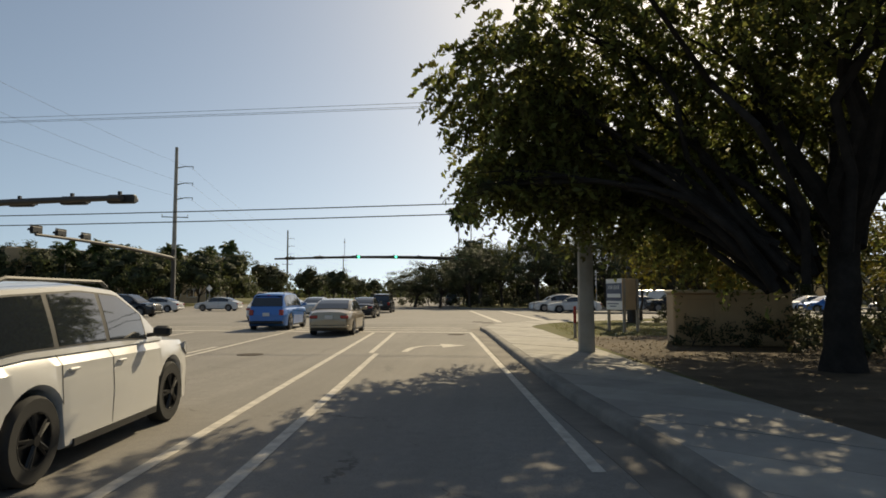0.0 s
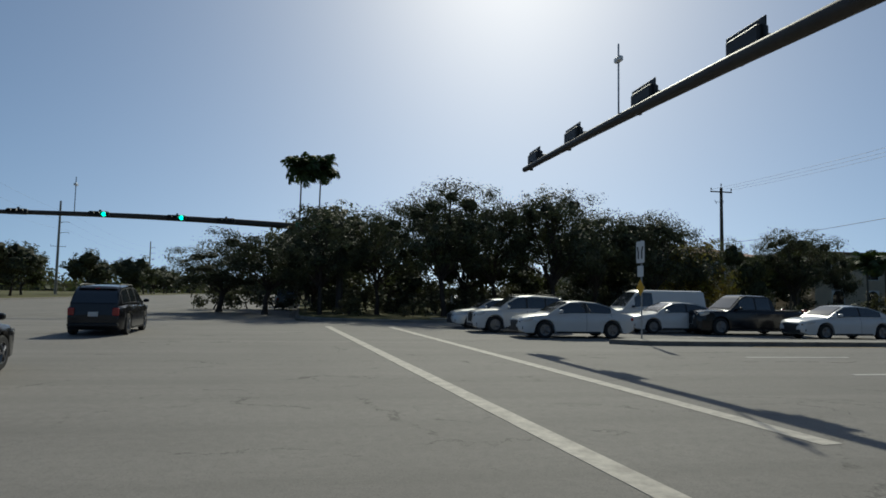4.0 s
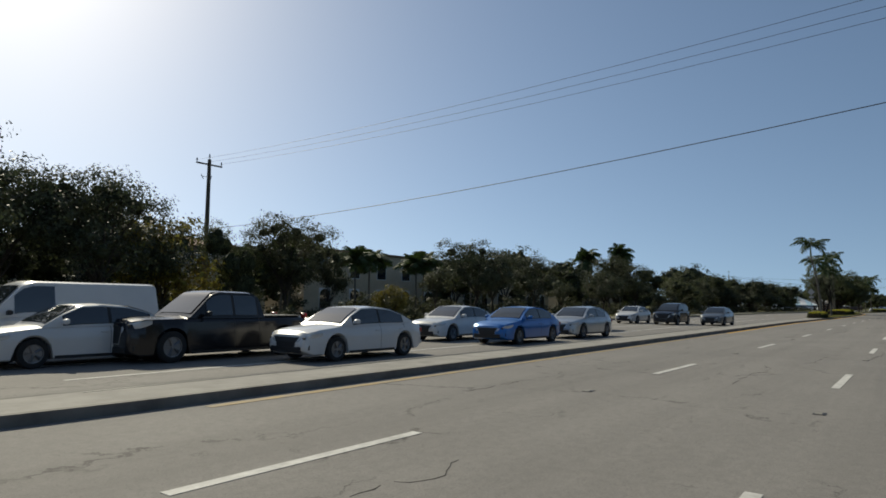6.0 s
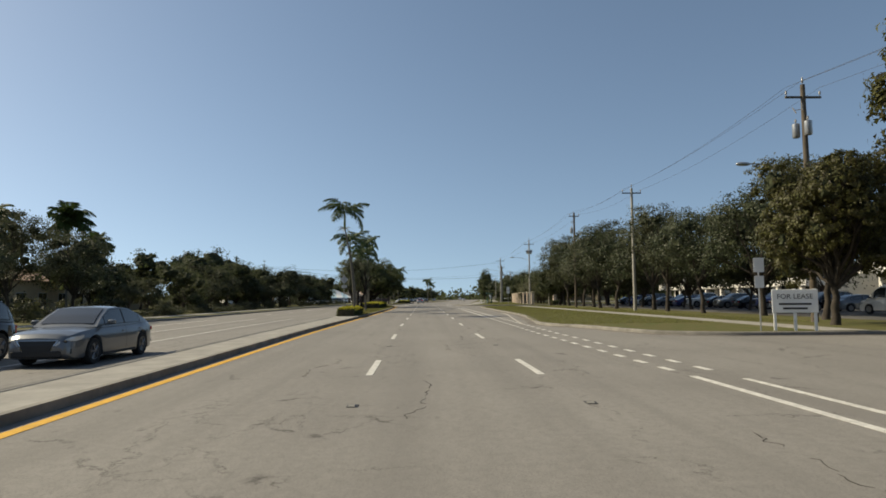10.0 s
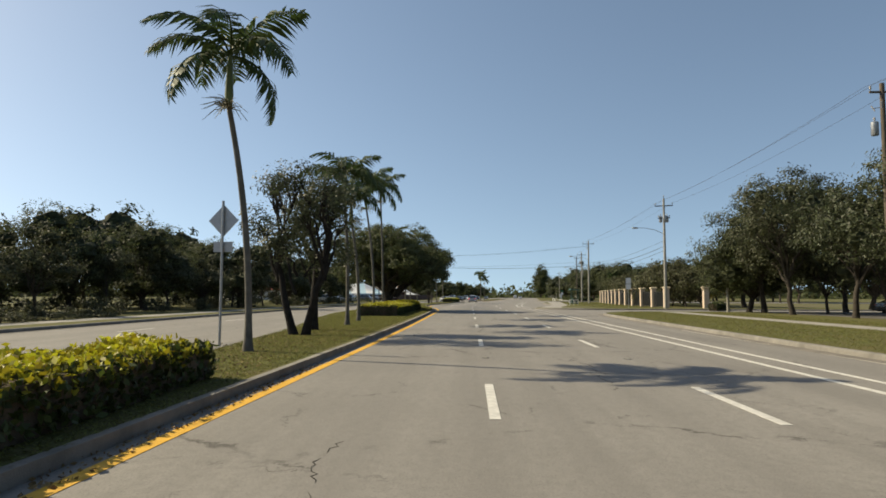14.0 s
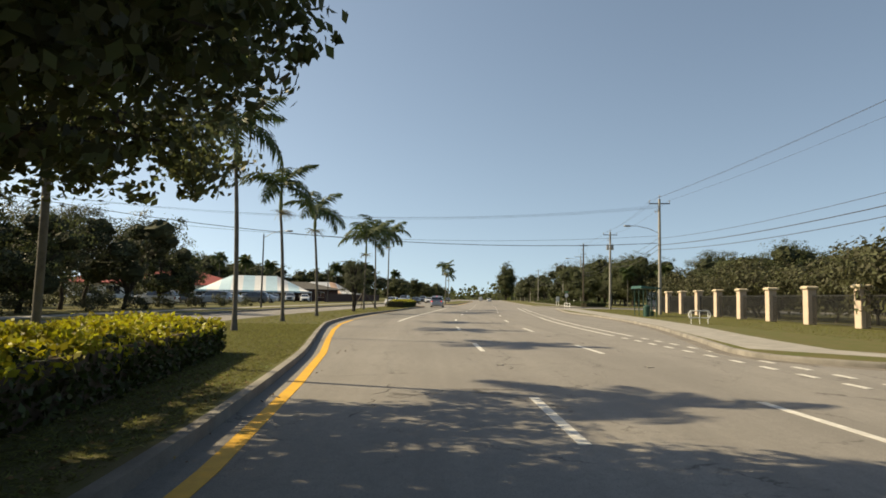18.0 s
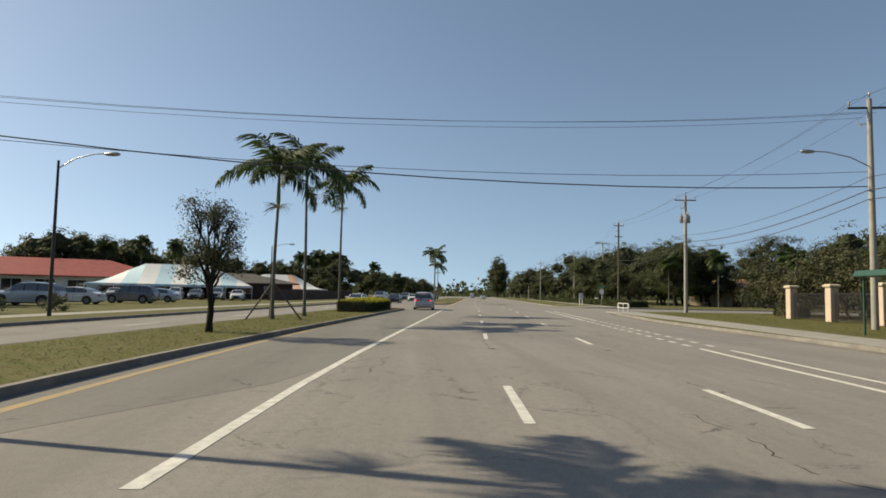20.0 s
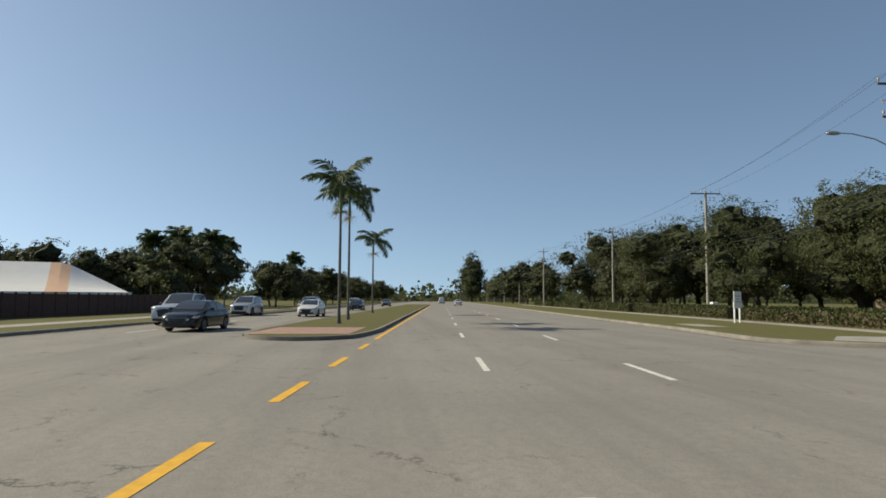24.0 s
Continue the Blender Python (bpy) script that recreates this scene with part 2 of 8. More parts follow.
    # hairlines across the lanes
    across = nt.nodes.new("ShaderNodeVectorMath")
    across.operation = "MULTIPLY"
    nt.links.new(jag, across.inputs[0])
    across.inputs[1].default_value = (1.0, 0.22, 1.0) if lengthwise else (0.22, 1.0, 1.0)
    hair = times(cracks(0.34, 0.004, 0.001, across.outputs[0]), ramped(noise_at(0.7, 5, mapped((1.0, 1.0, 1.0), (31.0, 12.0, 0))), 0.52, 0.6))
    amount = times(more(more(big, net), hair), crack)
    base = mixed(amount, base, (0.035, 0.03, 0.026))
    nt.links.new(base, b.inputs["Base Color"])
    bp = nt.nodes.new("ShaderNodeBump")
    bp.inputs["Strength"].default_value = 0.35
    bp.inputs["Distance"].default_value = 0.012
    nt.links.new(noise_at(140.0, 3), bp.inputs["Height"])
    nt.links.new(bp.outputs["Normal"], b.inputs["Normal"])
    return mat


def glass_material(name, tint=(0.02, 0.025, 0.03)):
    mat = bpy.data.materials.new(name)
    mat.use_nodes = True
    b = mat.node_tree.nodes["Principled BSDF"]
    b.inputs["Base Color"].default_value = (*tint, 1)
    b.inputs["Roughness"].default_value = 0.04
    b.inputs["IOR"].default_value = 1.75
    b.inputs["Specular IOR Level"].default_value = 0.7
    return mat


def glow_material(name, colour, strength):
    mat = material(name, colour, 0.4)
    b = mat.node_tree.nodes["Principled BSDF"]
    b.inputs["Emission Color"].default_value = (*colour, 1)
    b.inputs["Emission Strength"].default_value = strength
    return mat


ASPHALT = asphalt_material("asphalt", (0.256, 0.2395, 0.218), (0.206, 0.192, 0.175), 0.7)
ASPHALT_NORTH = asphalt_material("asphalt_approach", (0.24, 0.224, 0.202), (0.182, 0.169, 0.152), 0.6, "y")
ASPHALT_LANE = asphalt_material("asphalt_turning_lane", (0.2, 0.192, 0.176), (0.168, 0.16, 0.146), 0.6)
ASPHALT_SHADED = asphalt_material("asphalt_shaded", (0.15, 0.14, 0.13), (0.1, 0.095, 0.09))
CONCRETE = material("concrete", (0.33, 0.31, 0.275), 0.88, vary=0.3, scale=1.4, bump=0.25, bump_scale=60)
CONCRETE_SLAB = material("concrete_slab", (0.335, 0.315, 0.28), 0.88, vary=0.28, scale=1.2, bump=0.25, bump_scale=60, thing_vary=0.09)
GUTTER = material("gutter_concrete", (0.21, 0.185, 0.155), 0.9, vary=0.45, scale=0.8, bump=0.3, bump_scale=50)
KERB = material("kerb_concrete", (0.24, 0.222, 0.195), 0.88, vary=0.45, scale=1.1, bump=0.3, bump_scale=50)
BRICK_PAVE = material("brick_paving", (0.36, 0.22, 0.175), 0.85, vary=0.35, scale=2.0, bump=0.3, bump_scale=25)
GRASS_GROUND = material("grass_ground", (0.082, 0.096, 0.03), 0.95, spec=0.15, colour2=(0.122, 0.103, 0.046), scale=1.1, bump=0.6, bump_scale=22)
GRASS_BLADE = material("grass_blade", (0.17, 0.172, 0.056), 0.8, spec=0.15, island=0.45, translucent=0.5)
DIRT = material("dirt", (0.13, 0.1, 0.07), 0.95, spec=0.15, vary=0.5, scale=1.2, bump=0.7, bump_scale=25)
FAR_GROUND = material("far_ground", (0.1, 0.105, 0.045), 0.95, spec=0.1, colour2=(0.14, 0.12, 0.07), scale=0.08, bump=0.3, bump_scale=4)
TAR = material("crack_tar", (0.06, 0.054, 0.048), 0.9, spec=0.2, vary=0.5, scale=6.0)
WHITE_PAINT = material("white_road_paint", (0.66, 0.64, 0.59), 0.75, vary=0.35, scale=5.0, bump=0.2, bump_scale=90)
WHITE_WORN = material("worn_white_road_paint", (0.56, 0.52, 0.45), 0.8, colour2=(0.34, 0.31, 0.27), scale=4.5, bump=0.2, bump_scale=90)
YELLOW_PAINT = material("yellow_road_paint", (0.72, 0.39, 0.03), 0.75, vary=0.25, scale=4.0, bump=0.2, bump_scale=90)
BARK = material("bark", (0.075, 0.063, 0.052), 0.95, spec=0.2, vary=0.5, scale=3.0, bump=0.9, bump_scale=14)
PALM_BARK = material("palm_bark", (0.16, 0.15, 0.13), 0.9, spec=0.2, vary=0.4, scale=3.5, bump=0.5, bump_scale=18)
# leaf tone with the shade of crown insides put into the colour
LEAF_SHADE = material("shaded_foliage", (0.052, 0.06, 0.028), 0.8, spec=0.15, colour2=(0.022, 0.025, 0.013), scale=2.2, bump=1.0, bump_scale=5)
LEAF_OAK = material("oak_leaf", (0.054, 0.064, 0.03), 0.55, spec=0.35, island=0.45, translucent=0.3)
LEAF_DARK = material("dark_leaf", (0.072, 0.084, 0.034), 0.6, spec=0.25, island=0.45, translucent=0.4)
LEAF_OLIVE = material("olive_leaf", (0.067, 0.073, 0.037), 0.6, spec=0.3, island=0.45, translucent=0.35)
LEAF_FEATHER = material("feathery_leaf", (0.125, 0.135, 0.04), 0.55, spec=0.35, island=0.65, translucent=0.62)
# the bark at half its tone: backlit silhouette put into the colour
BARK_BACKLIT = material("backlit_bark", (0.035, 0.03, 0.026), 0.95, spec=0.2, vary=0.5, scale=3.0, bump=0.9, bump_scale=14)
LEAF_FIG = material("fig_leaf", (0.088, 0.104, 0.042), 0.5, spec=0.35, island=0.5, translucent=0.5)
LEAF_MAHO = material("mahogany_leaf", (0.075, 0.072, 0.022), 0.55, spec=0.35, island=0.5, translucent=0.35)
YELLOW_WORN = material("worn_yellow_paint", (0.4, 0.27, 0.1), 0.8, colour2=(0.26, 0.22, 0.16), scale=3.0, bump=0.2, bump_scale=90)
LEAF_GOLD = material("gold_leaf", (0.17, 0.145, 0.03), 0.6, spec=0.3, island=0.45, translucent=0.35)
LEAF_SCRUB = material("scrub_leaf", (0.07, 0.072, 0.034), 0.65, spec=0.25, island=0.5, translucent=0.3)
LEAF_PALM = material("palm_leaf", (0.045, 0.07, 0.02), 0.6, spec=0.3, island=0.35, translucent=0.25)
LEAF_PALM_DRY = material("dry_palm_leaf", (0.22, 0.15, 0.07), 0.8, spec=0.2, island=0.3)
SHAFT = material("crownshaft", (0.13, 0.17, 0.06), 0.5, vary=0.3, scale=4.0)
SEED_STALK = material("seed_stalk", (0.25, 0.22, 0.12), 0.8, vary=0.3)
HEDGE_SIDE = material("hedge_leaf", (0.05, 0.065, 0.016), 0.55, spec=0.35, island=0.5, translucent=0.25)
HEDGE_TOP = material("hedge_top_leaf", (0.37, 0.35, 0.03), 0.55, spec=0.35, island=0.4, translucent=0.35)
POLE_GREY = material("pole_concrete", (0.34, 0.32, 0.28), 0.85, vary=0.25, scale=1.5, bump=0.2, bump_scale=40)
POLE_WOOD = material("pole_wood", (0.12, 0.095, 0.07), 0.92, vary=0.4, scale=2.5, bump=0.5, bump_scale=25)
IRON = material("rusty_iron", (0.1, 0.082, 0.068), 0.95, spec=0.15, vary=0.35, scale=6, bump=0.4, bump_scale=30)
STEEL_DARK = material("dark_painted_steel", (0.05, 0.048, 0.045), 0.55, metal=0.3, vary=0.2, scale=5)
GALVANISED = material("galvanised_steel", (0.42, 0.43, 0.44), 0.45, metal=0.8, vary=0.25, scale=8)
ALUMINIUM = material("sign_back_aluminium", (0.5, 0.5, 0.5), 0.5, metal=0.7, vary=0.15, scale=4)
PORCELAIN = material("insulator", (0.28, 0.27, 0.26), 0.3, vary=0.1)
WIRE = material("wire", (0.03, 0.03, 0.032), 0.6)
SIGN_WHITE = material("sign_white", (0.75, 0.75, 0.73), 0.5, vary=0.06, scale=2)
SIGN_BLUE = material("sign_blue", (0.02, 0.1, 0.42), 0.5, vary=0.1, scale=2)
SIGN_YELLOW = material("sign_yellow", (0.75, 0.4, 0.02), 0.5, vary=0.1, scale=2)
SIGN_GREEN = material("sign_green", (0.02, 0.2, 0.1), 0.5, vary=0.1)
SIGN_NAVY = material("sign_navy", (0.06, 0.08, 0.13), 0.5, vary=0.1)
BLACK = material("black_print", (0.02, 0.02, 0.02), 0.6, vary=0.1)
COLUMN_STUCCO = material("column_stucco", (0.58, 0.46, 0.36), 0.9, vary=0.15, scale=1.2, bump=0.2, bump_scale=60)
STUCCO_CREAM = material("cream_stucco", (0.55, 0.46, 0.33), 0.9, vary=0.15, scale=0.8, bump=0.2, bump_scale=40)
STUCCO_TAN = material("tan_stucco", (0.52, 0.37, 0.22), 0.9, vary=0.15, scale=0.9, bump=0.2, bump_scale=40)
STUCCO_WHITE = material("white_stucco", (0.72, 0.7, 0.66), 0.88, vary=0.12, scale=0.7, bump=0.15, bump_scale=40)
ROOF_RED = material("red_roof", (0.33, 0.06, 0.05), 0.75, vary=0.3, scale=1.0)
THATCH = material("thatch", (0.1, 0.092, 0.082), 0.95, vary=0.4, scale=2.0, bump=0.8, bump_scale=20)
ROOF_GREY = material("grey_roof", (0.24, 0.23, 0.22), 0.85, vary=0.3, scale=1.0)
ROOF_TILE = material("clay_roof", (0.36, 0.22, 0.15), 0.85, vary=0.35, scale=1.5)
TENT_WHITE = material("tent_white", (0.66, 0.66, 0.65), 0.6, vary=0.08, scale=0.7)
TENT_BLUE = material("tent_blue", (0.4, 0.56, 0.64), 0.6, vary=0.1, scale=0.7)
TENT_ORANGE = material("tent_orange", (0.66, 0.42, 0.28), 0.6, vary=0.1, scale=0.7)
FENCE_DARK = material("dark_fence", (0.03, 0.03, 0.028), 0.6, vary=0.2)
# brown of the board fence, also the painted shade on the pavilion walls
FENCE_SHADE_BROWN = material("fence_shade_brown", (0.09, 0.045, 0.035), 0.8, vary=0.3)
SHELTER_GREEN = material("shelter_green", (0.02, 0.075, 0.055), 0.5, vary=0.2)
TYRE = material("tyre", (0.02, 0.02, 0.02), 0.9, vary=0.2, scale=8)
RIM = material("alloy_rim", (0.24, 0.24, 0.245), 0.4, metal=0.85, vary=0.1)
RIM_DARK = material("dark_rim", (0.03, 0.03, 0.03), 0.35, metal=0.6, vary=0.1)
TRIM = material("black_trim", (0.018, 0.018, 0.018), 0.6, vary=0.2)
CHROME = material("chrome", (0.6, 0.6, 0.6), 0.15, metal=1.0)
WINDOW = glass_material("window_glass")
HEADLIGHT = material("headlight_lens", (0.5, 0.52, 0.54), 0.12, metal=0.3, coat=0.5)
TAIL_RED = material("tail_lens", (0.3, 0.012, 0.01), 0.25, coat=0.5)
BRAKE_GLOW = glow_material("brake_lens", (0.9, 0.04, 0.02), 1.6)
PLATE = material("number_plate", (0.6, 0.6, 0.58), 0.5, vary=0.05)
SIGNAL_GREEN = glow_material("green_lens", (0.02, 0.85, 0.5), 5.0)
MAST_BROWN = material("mast_brown", (0.052, 0.045, 0.038), 0.6, metal=0.2, vary=0.25, scale=3)


def paint(name, colour, metal=0.0):
    return material(name, colour, 0.32, metal=metal, coat=0.7, vary=0.05, scale=1.5)


PAINT_WHITE = paint("white_car_paint", (0.6, 0.595, 0.58))
PAINT_SILVER = paint("silver_car_paint", (0.42, 0.44, 0.46), 0.6)
PAINT_GREY = paint("grey_car_paint", (0.13, 0.14, 0.15), 0.5)
PAINT_BLACK = material("black_car_paint", (0.012, 0.012, 0.014), 0.2, spec=0.4, coat=0.2, vary=0.05, scale=1.5)
PAINT_BLUE = paint("bright_blue_car_paint", (0.006, 0.13, 0.42), 0.3)
PAINT_NAVY = paint("dark_blue_car_paint", (0.02, 0.035, 0.16), 0.3)
PAINT_GOLD = paint("gold_car_paint", (0.33, 0.27, 0.19), 0.55)

# ---- ground, roads, kerbs, verges ----
def setting(name, geo, mat, label, category, parent=None, smooth=None):
    return tagged(part(name, geo, mat, parent, "", smooth), label, category, "", "structure")


def plate(outline, top, deep):
    geo = Geo()
    n = len(outline)
    geo.v = [(x, y, top) for x, y in outline] + [(x, y, top - deep) for x, y in outline]
    geo.f = [tuple(range(n))] + [(i, n + i, n + (i + 1) % n, (i + 1) % n) for i in range(n)]
    return geo


def offset(path, o):
    """The path shifted sideways by o, to the right of its way."""
    out = []
    for i, p in enumerate(path):
        a, b = Vector(path[max(i - 1, 0)]), Vector(path[min(i + 1, len(path) - 1)])
        w = (b - a).normalized()
        out.append((p[0] + w.y * o, p[1] - w.x * o))
    return out


def rounded(path, step=1.0):
    """The path through its points, smoothed and cut into short steps."""
    pts = [Vector(p) for p in path]
    out = []
    for i in range(len(pts) - 1):
        p0, p1, p2, p3 = pts[max(i - 1, 0)], pts[i], pts[i + 1], pts[min(i + 2, len(pts) - 1)]
        m1, m2 = (p2 - p0) * 0.35, (p3 - p1) * 0.35
        lim = (p2 - p1).length
        m1 = m1.normalized() * min(m1.length, lim) if m1.length else m1
        m2 = m2.normalized() * min(m2.length, lim) if m2.length else m2
        n = max(1, min(40, int(lim / step)))
        for k in range(n):
            t = k / n
            h1, h2 = 2 * t ** 3 - 3 * t * t + 1, t ** 3 - 2 * t * t + t
            out.append(tuple(p1 * h1 + m1 * h2 + p2 * (1 - h1) + m2 * (t ** 3 - t * t)))
    out.append(tuple(pts[-1]))
    return out


def kerb(path, name="kerb", high=0.15, wide=0.2, gutter=0.45):
    """A concrete kerb with a rounded upper edge and a flat gutter. The road lies to the left of the path's way."""
    g = Geo()
    rings = []
    prof = [(0.0, -0.1), (0.0, high - 0.05), (0.02, high - 0.015), (0.05, high + 0.004), (wide, high + 0.006), (wide, -0.1)]
    lines = [offset(path, o) for o, _ in prof]
    for i in range(len(path)):
        rings.append([(lines[k][i][0], lines[k][i][1], prof[k][1]) for k in range(len(prof))])
    g.loft(rings)
    ob = setting(name, g, KERB, "weathered grey concrete kerb along the road", "kerb", smooth=40)
    if gutter:
        g2 = Geo().slab(offset(path, -gutter), offset(path, -0.002), 0.007, 0.05)
        setting("gutter", g2, GUTTER, "pale concrete gutter beside the kerb", "gutter")
    return ob


ground = setting("ground", Geo().slab([(-2500, 2500), (2500, 2500)], [(-2500, -2500), (2500, -2500)], -0.07), FAR_GROUND, "flat grassy ground reaching the horizon", "ground")

TURN_LANE = [(196, 57.9), (205, 57.72), (221, 58.17), (230, 58.27), (257, 57.97), (258.5, 57.9)]
S_MAIN = stations(-300, 190, 20) + stations(190, 220, 3)[1:] + stations(220, 900, 40)[1:]
main_road = setting("road", Geo().slab([RP(s, 71.5) for s in S_MAIN], [RP(s, 36.0) for s in S_MAIN], 0.0, 0.3), ASPHALT, "sun-bleached cracked asphalt of a wide divided road", "road")
setting("road", Geo().slab([(-34 + 0.07 * (0 - y), y) for y in (-200, 0, 35.99)], [(10 + 0.0 * y, y) for y in (-200, 0, 35.99)], 0.0, 0.3), ASPHALT_NORTH, "worn asphalt of the approach to the crossing", "road")
setting("road", Geo().slab([(-34 - 0.07 * (y - 0), y) for y in (71.51, 500)], [(-4.0 - 0.07 * (y - 71), y) for y in (71.51, 500)], 0.0, 0.3), ASPHALT_NORTH, "asphalt street leading away beyond the crossing", "road")
setting("driveway", plate([(54, 35.98), (54, -30), (71, -30), (71, 35.98)], 0.0, 0.2), ASPHALT, "pale asphalt driveway to a car park", "driveway")
setting("road", plate([(160, 35.98), (160, -60), (173, -60), (173, 35.98)], 0.0, 0.2), ASPHALT, "asphalt side street", "road")
setting("road", plate([(259, 31.6), (262, -80), (282, -80), (283, 28.8)], -0.004, 0.2), ASPHALT, "asphalt side street mouth", "road")

T_ST = stations(199, 258.4, 3)
setting("road", Geo().slab([RP(s, interp(s, TURN_LANE) + 0.35) for s in T_ST], [RP(s, 54.45 + max(0.0, (206 - s) * 0.45)) for s in T_ST], 0.003, 0.002), ASPHALT_LANE, "newer darker asphalt of the turning lane", "road")
# south-east block
K_SE = rounded([(1.9, -60), (1.9, 0), (1.7, 5.5), (1.1, 10.5), (0.5, 17.2), (-0.3, 27.0), (-0.6, 29.8), (0.2, 33.0), (2.0, 36.1), (4.4, 38.3), (7.2, 39.8), (11, 40.55), (48, 40.65), (53.0, 40.75), (55.3, 40.3), (56.4, 38.4), (56.8, 35.0), (57.0, 20)])
kerb(K_SE)
setting("verge", plate(offset(K_SE, 0.19) + [(56.8, -60)], 0.148, 0.3), GRASS_GROUND, "patchy dry lawn behind the kerb", "lawn")
turn_end = next(i for i, q in enumerate(K_SE) if q[0] > 9.0 and q[1] > 38.0)
corner_walk = setting("pavement", Geo().slab(offset(K_SE, 0.2)[:turn_end], offset(K_SE, 2.35)[:turn_end], 0.1515, 0.1), KERB, "sunlit concrete pavement round the corner", "pavement")
WALK_IN, WALK_OUT = [Vector(p) for p in offset(K_SE, 0.22)[:turn_end]], [Vector(p) for p in offset(K_SE, 2.33)[:turn_end]]
setting("pavement", Geo().slab([(8.5, 36.2), (30, 35.4), (56.7, 34.8)], [(7.5, 34.4), (30, 33.8), (56.7, 33.2)], 0.1565, 0.1), CONCRETE, "pale concrete pavement set back in the lawn", "pavement")


def along(line, dist):
    """The place a share of the way along a line."""
    lens = [(b - a).length for a, b in zip(line, line[1:])]
    want = dist * sum(lens)
    for (a, b), n in zip(zip(line, line[1:]), lens):
        if want <= n:
            return a.lerp(b, want / n)
        want -= n
    return line[-1]


N_SLAB = 72
for k in range(28, N_SLAB):
    e0, e1 = (k + 0.012) / N_SLAB, (k + 0.988) / N_SLAB
    part("slab", Geo().slab([tuple(along(WALK_IN, e0)), tuple(along(WALK_IN, e1))], [tuple(along(WALK_OUT, e0)), tuple(along(WALK_OUT, e1))], 0.156 + 0.003 * math.sin(k * 2.3), 0.04), CONCRETE_SLAB, corner_walk)
setting("mulch_bed", plate([(4.3, -20), (4.2, 2), (3.6, 10), (3.0, 18), (2.75, 22.4), (5.5, 23.4), (9, 22.6), (14.5, 23.8), (22, 20), (22, -20)], 0.1505, 0.2), DIRT, "dark bare soil and mulch under the shade tree", "soil")
# block with the long tree row
K_B = rounded([(68.8, 10), (68.8, 33), (69.2, 37.2), (70.6, 39.5), (73.2, 40.4), (76, 41.0), (78.2, 41.9), (80.2, 42.65), (82.4, 42.7), (86, 42.25), (94, 41.4), (101.7, 40.85), (108, 40.7), (118, 40.7), (146, 40.2), (153, 39.6), (157.5, 37.8), (159.6, 34.5), (160, 10)])
kerb(K_B)
setting("verge", plate(offset(K_B, 0.19), 0.148, 0.3), GRASS_GROUND, "broad lawn strip along the road", "lawn")
setting("pavement", Geo().slab([(s, 33.2) for s in (69.3, 110, 158)], [(s, 31.4) for s in (69.3, 110, 158)], 0.156, 0.1), CONCRETE, "pale concrete pavement across the lawn", "pavement")
# car park asphalt, its colour lowered to carry the shade under the oaks
setting("car_park", plate([(77.5, 9.0), (77.5, 24.0), (158.8, 24.0), (158.8, 5.0), (100, 5.0)], 0.1515, 0.1), ASPHALT_SHADED, "asphalt car park behind the trees, darkened for their shade", "car park")
# block with the fence
K_C = rounded([(172.8, 5), (172.8, 33.5), (173.3, 38.6), (174.5, 41.3), (176.3, 42.8), (178.6, 42.9), (184, 41.6), RP(195, 39.3), RP(206, 38.2), RP(217, 38.3), RP(229, 39.0), RP(236, 39.1), RP(245, 38.5), RP(252, 38.1), RP(257, 36.5), RP(260, 33), (262, 5)])
kerb(K_C)
setting("verge", plate(offset(K_C, 0.19), 0.148, 0.3), GRASS_GROUND, "mown lawn strip before a fence", "lawn")
C_WALK = stations(174.5, 258, 4)
setting("pavement", Geo().slab([RP(s, interp(s, [(174, 37.5), (178, 42.4), (184, 41.2), (196, 38.8), (206, 37.9), (258, 37.8)])) for s in C_WALK], [RP(s, interp(s, [(174, 36.6), (178, 39.6), (184, 38.8), (196, 36.3), (206, 35.4), (258, 34.6)])) for s in C_WALK], 0.156, 0.1), CONCRETE, "concrete pavement by a bus stop", "pavement")
# last block on that side
K_D = rounded([(282, -20), (283, 20), (284.6, 27.0), (288, 30.4), RP(296, 39.2), RP(320, 39.4), RP(420, 39.5), RP(700, 39.5)])
kerb(K_D)
setting("verge", plate(offset(K_D, 0.19) + [(700, -300), (282, -300)], 0.148, 0.3), GRASS_GROUND, "wide lawn strip with dry patches", "lawn")
D_WALK = stations(286, 430, 8)
setting("pavement", Geo().slab([RP(s, 31.5) for s in D_WALK], [RP(s, 29.9) for s in D_WALK], 0.156, 0.1), CONCRETE, "narrow concrete pavement beside a hedge", "pavement")

setting("pavement", plate([(283.6, 21.5), (284.6, 26.2), (286.9, 28.6), (289.5, 26.5), (288.0, 20.8)], 0.1565, 0.1), CONCRETE, "pale concrete ramp at the street corner", "pavement")
setting("pavement", plate([(298.2, 26.2), (302.2, 25.8), (302.6, 27.2), (298.6, 27.6)], 0.1575, 0.1), CONCRETE, "bare concrete pad set in the lawn", "pavement")

# median: concrete tongue, then a grassed island
K_M = rounded([(100.0, 57.0), (92, 56.8), (78, 56.8), (62, 56.5), (48, 56.25), (30, 55.95), (11, 55.95), (8.6, 55.9), (7.6, 55.4), (8.6, 54.85), (11, 54.68), (30, 54.78), (45, 55.0), (60, 55.2), (75, 55.36), (92, 55.17), (105, 55.0), (120, 54.8), (133, 54.74), (150, 54.82), (160, 54.95), (166, 55.12), (175, 55.75), (184, 56.85), RP(193, 57.9), RP(203, 58.4), RP(212, 58.6), RP(245, 58.4), RP(255, 58.2), RP(258.2, 58.7), RP(258.8, 60.2), RP(257.5, 62.2), RP(250, 62.9), RP(205, 62.9), (180, 63.0), (160, 62.6), (150, 61.6), (140, 60.5), (125, 58.8), (110, 57.5), (100.0, 57.0)])
kerb(K_M)
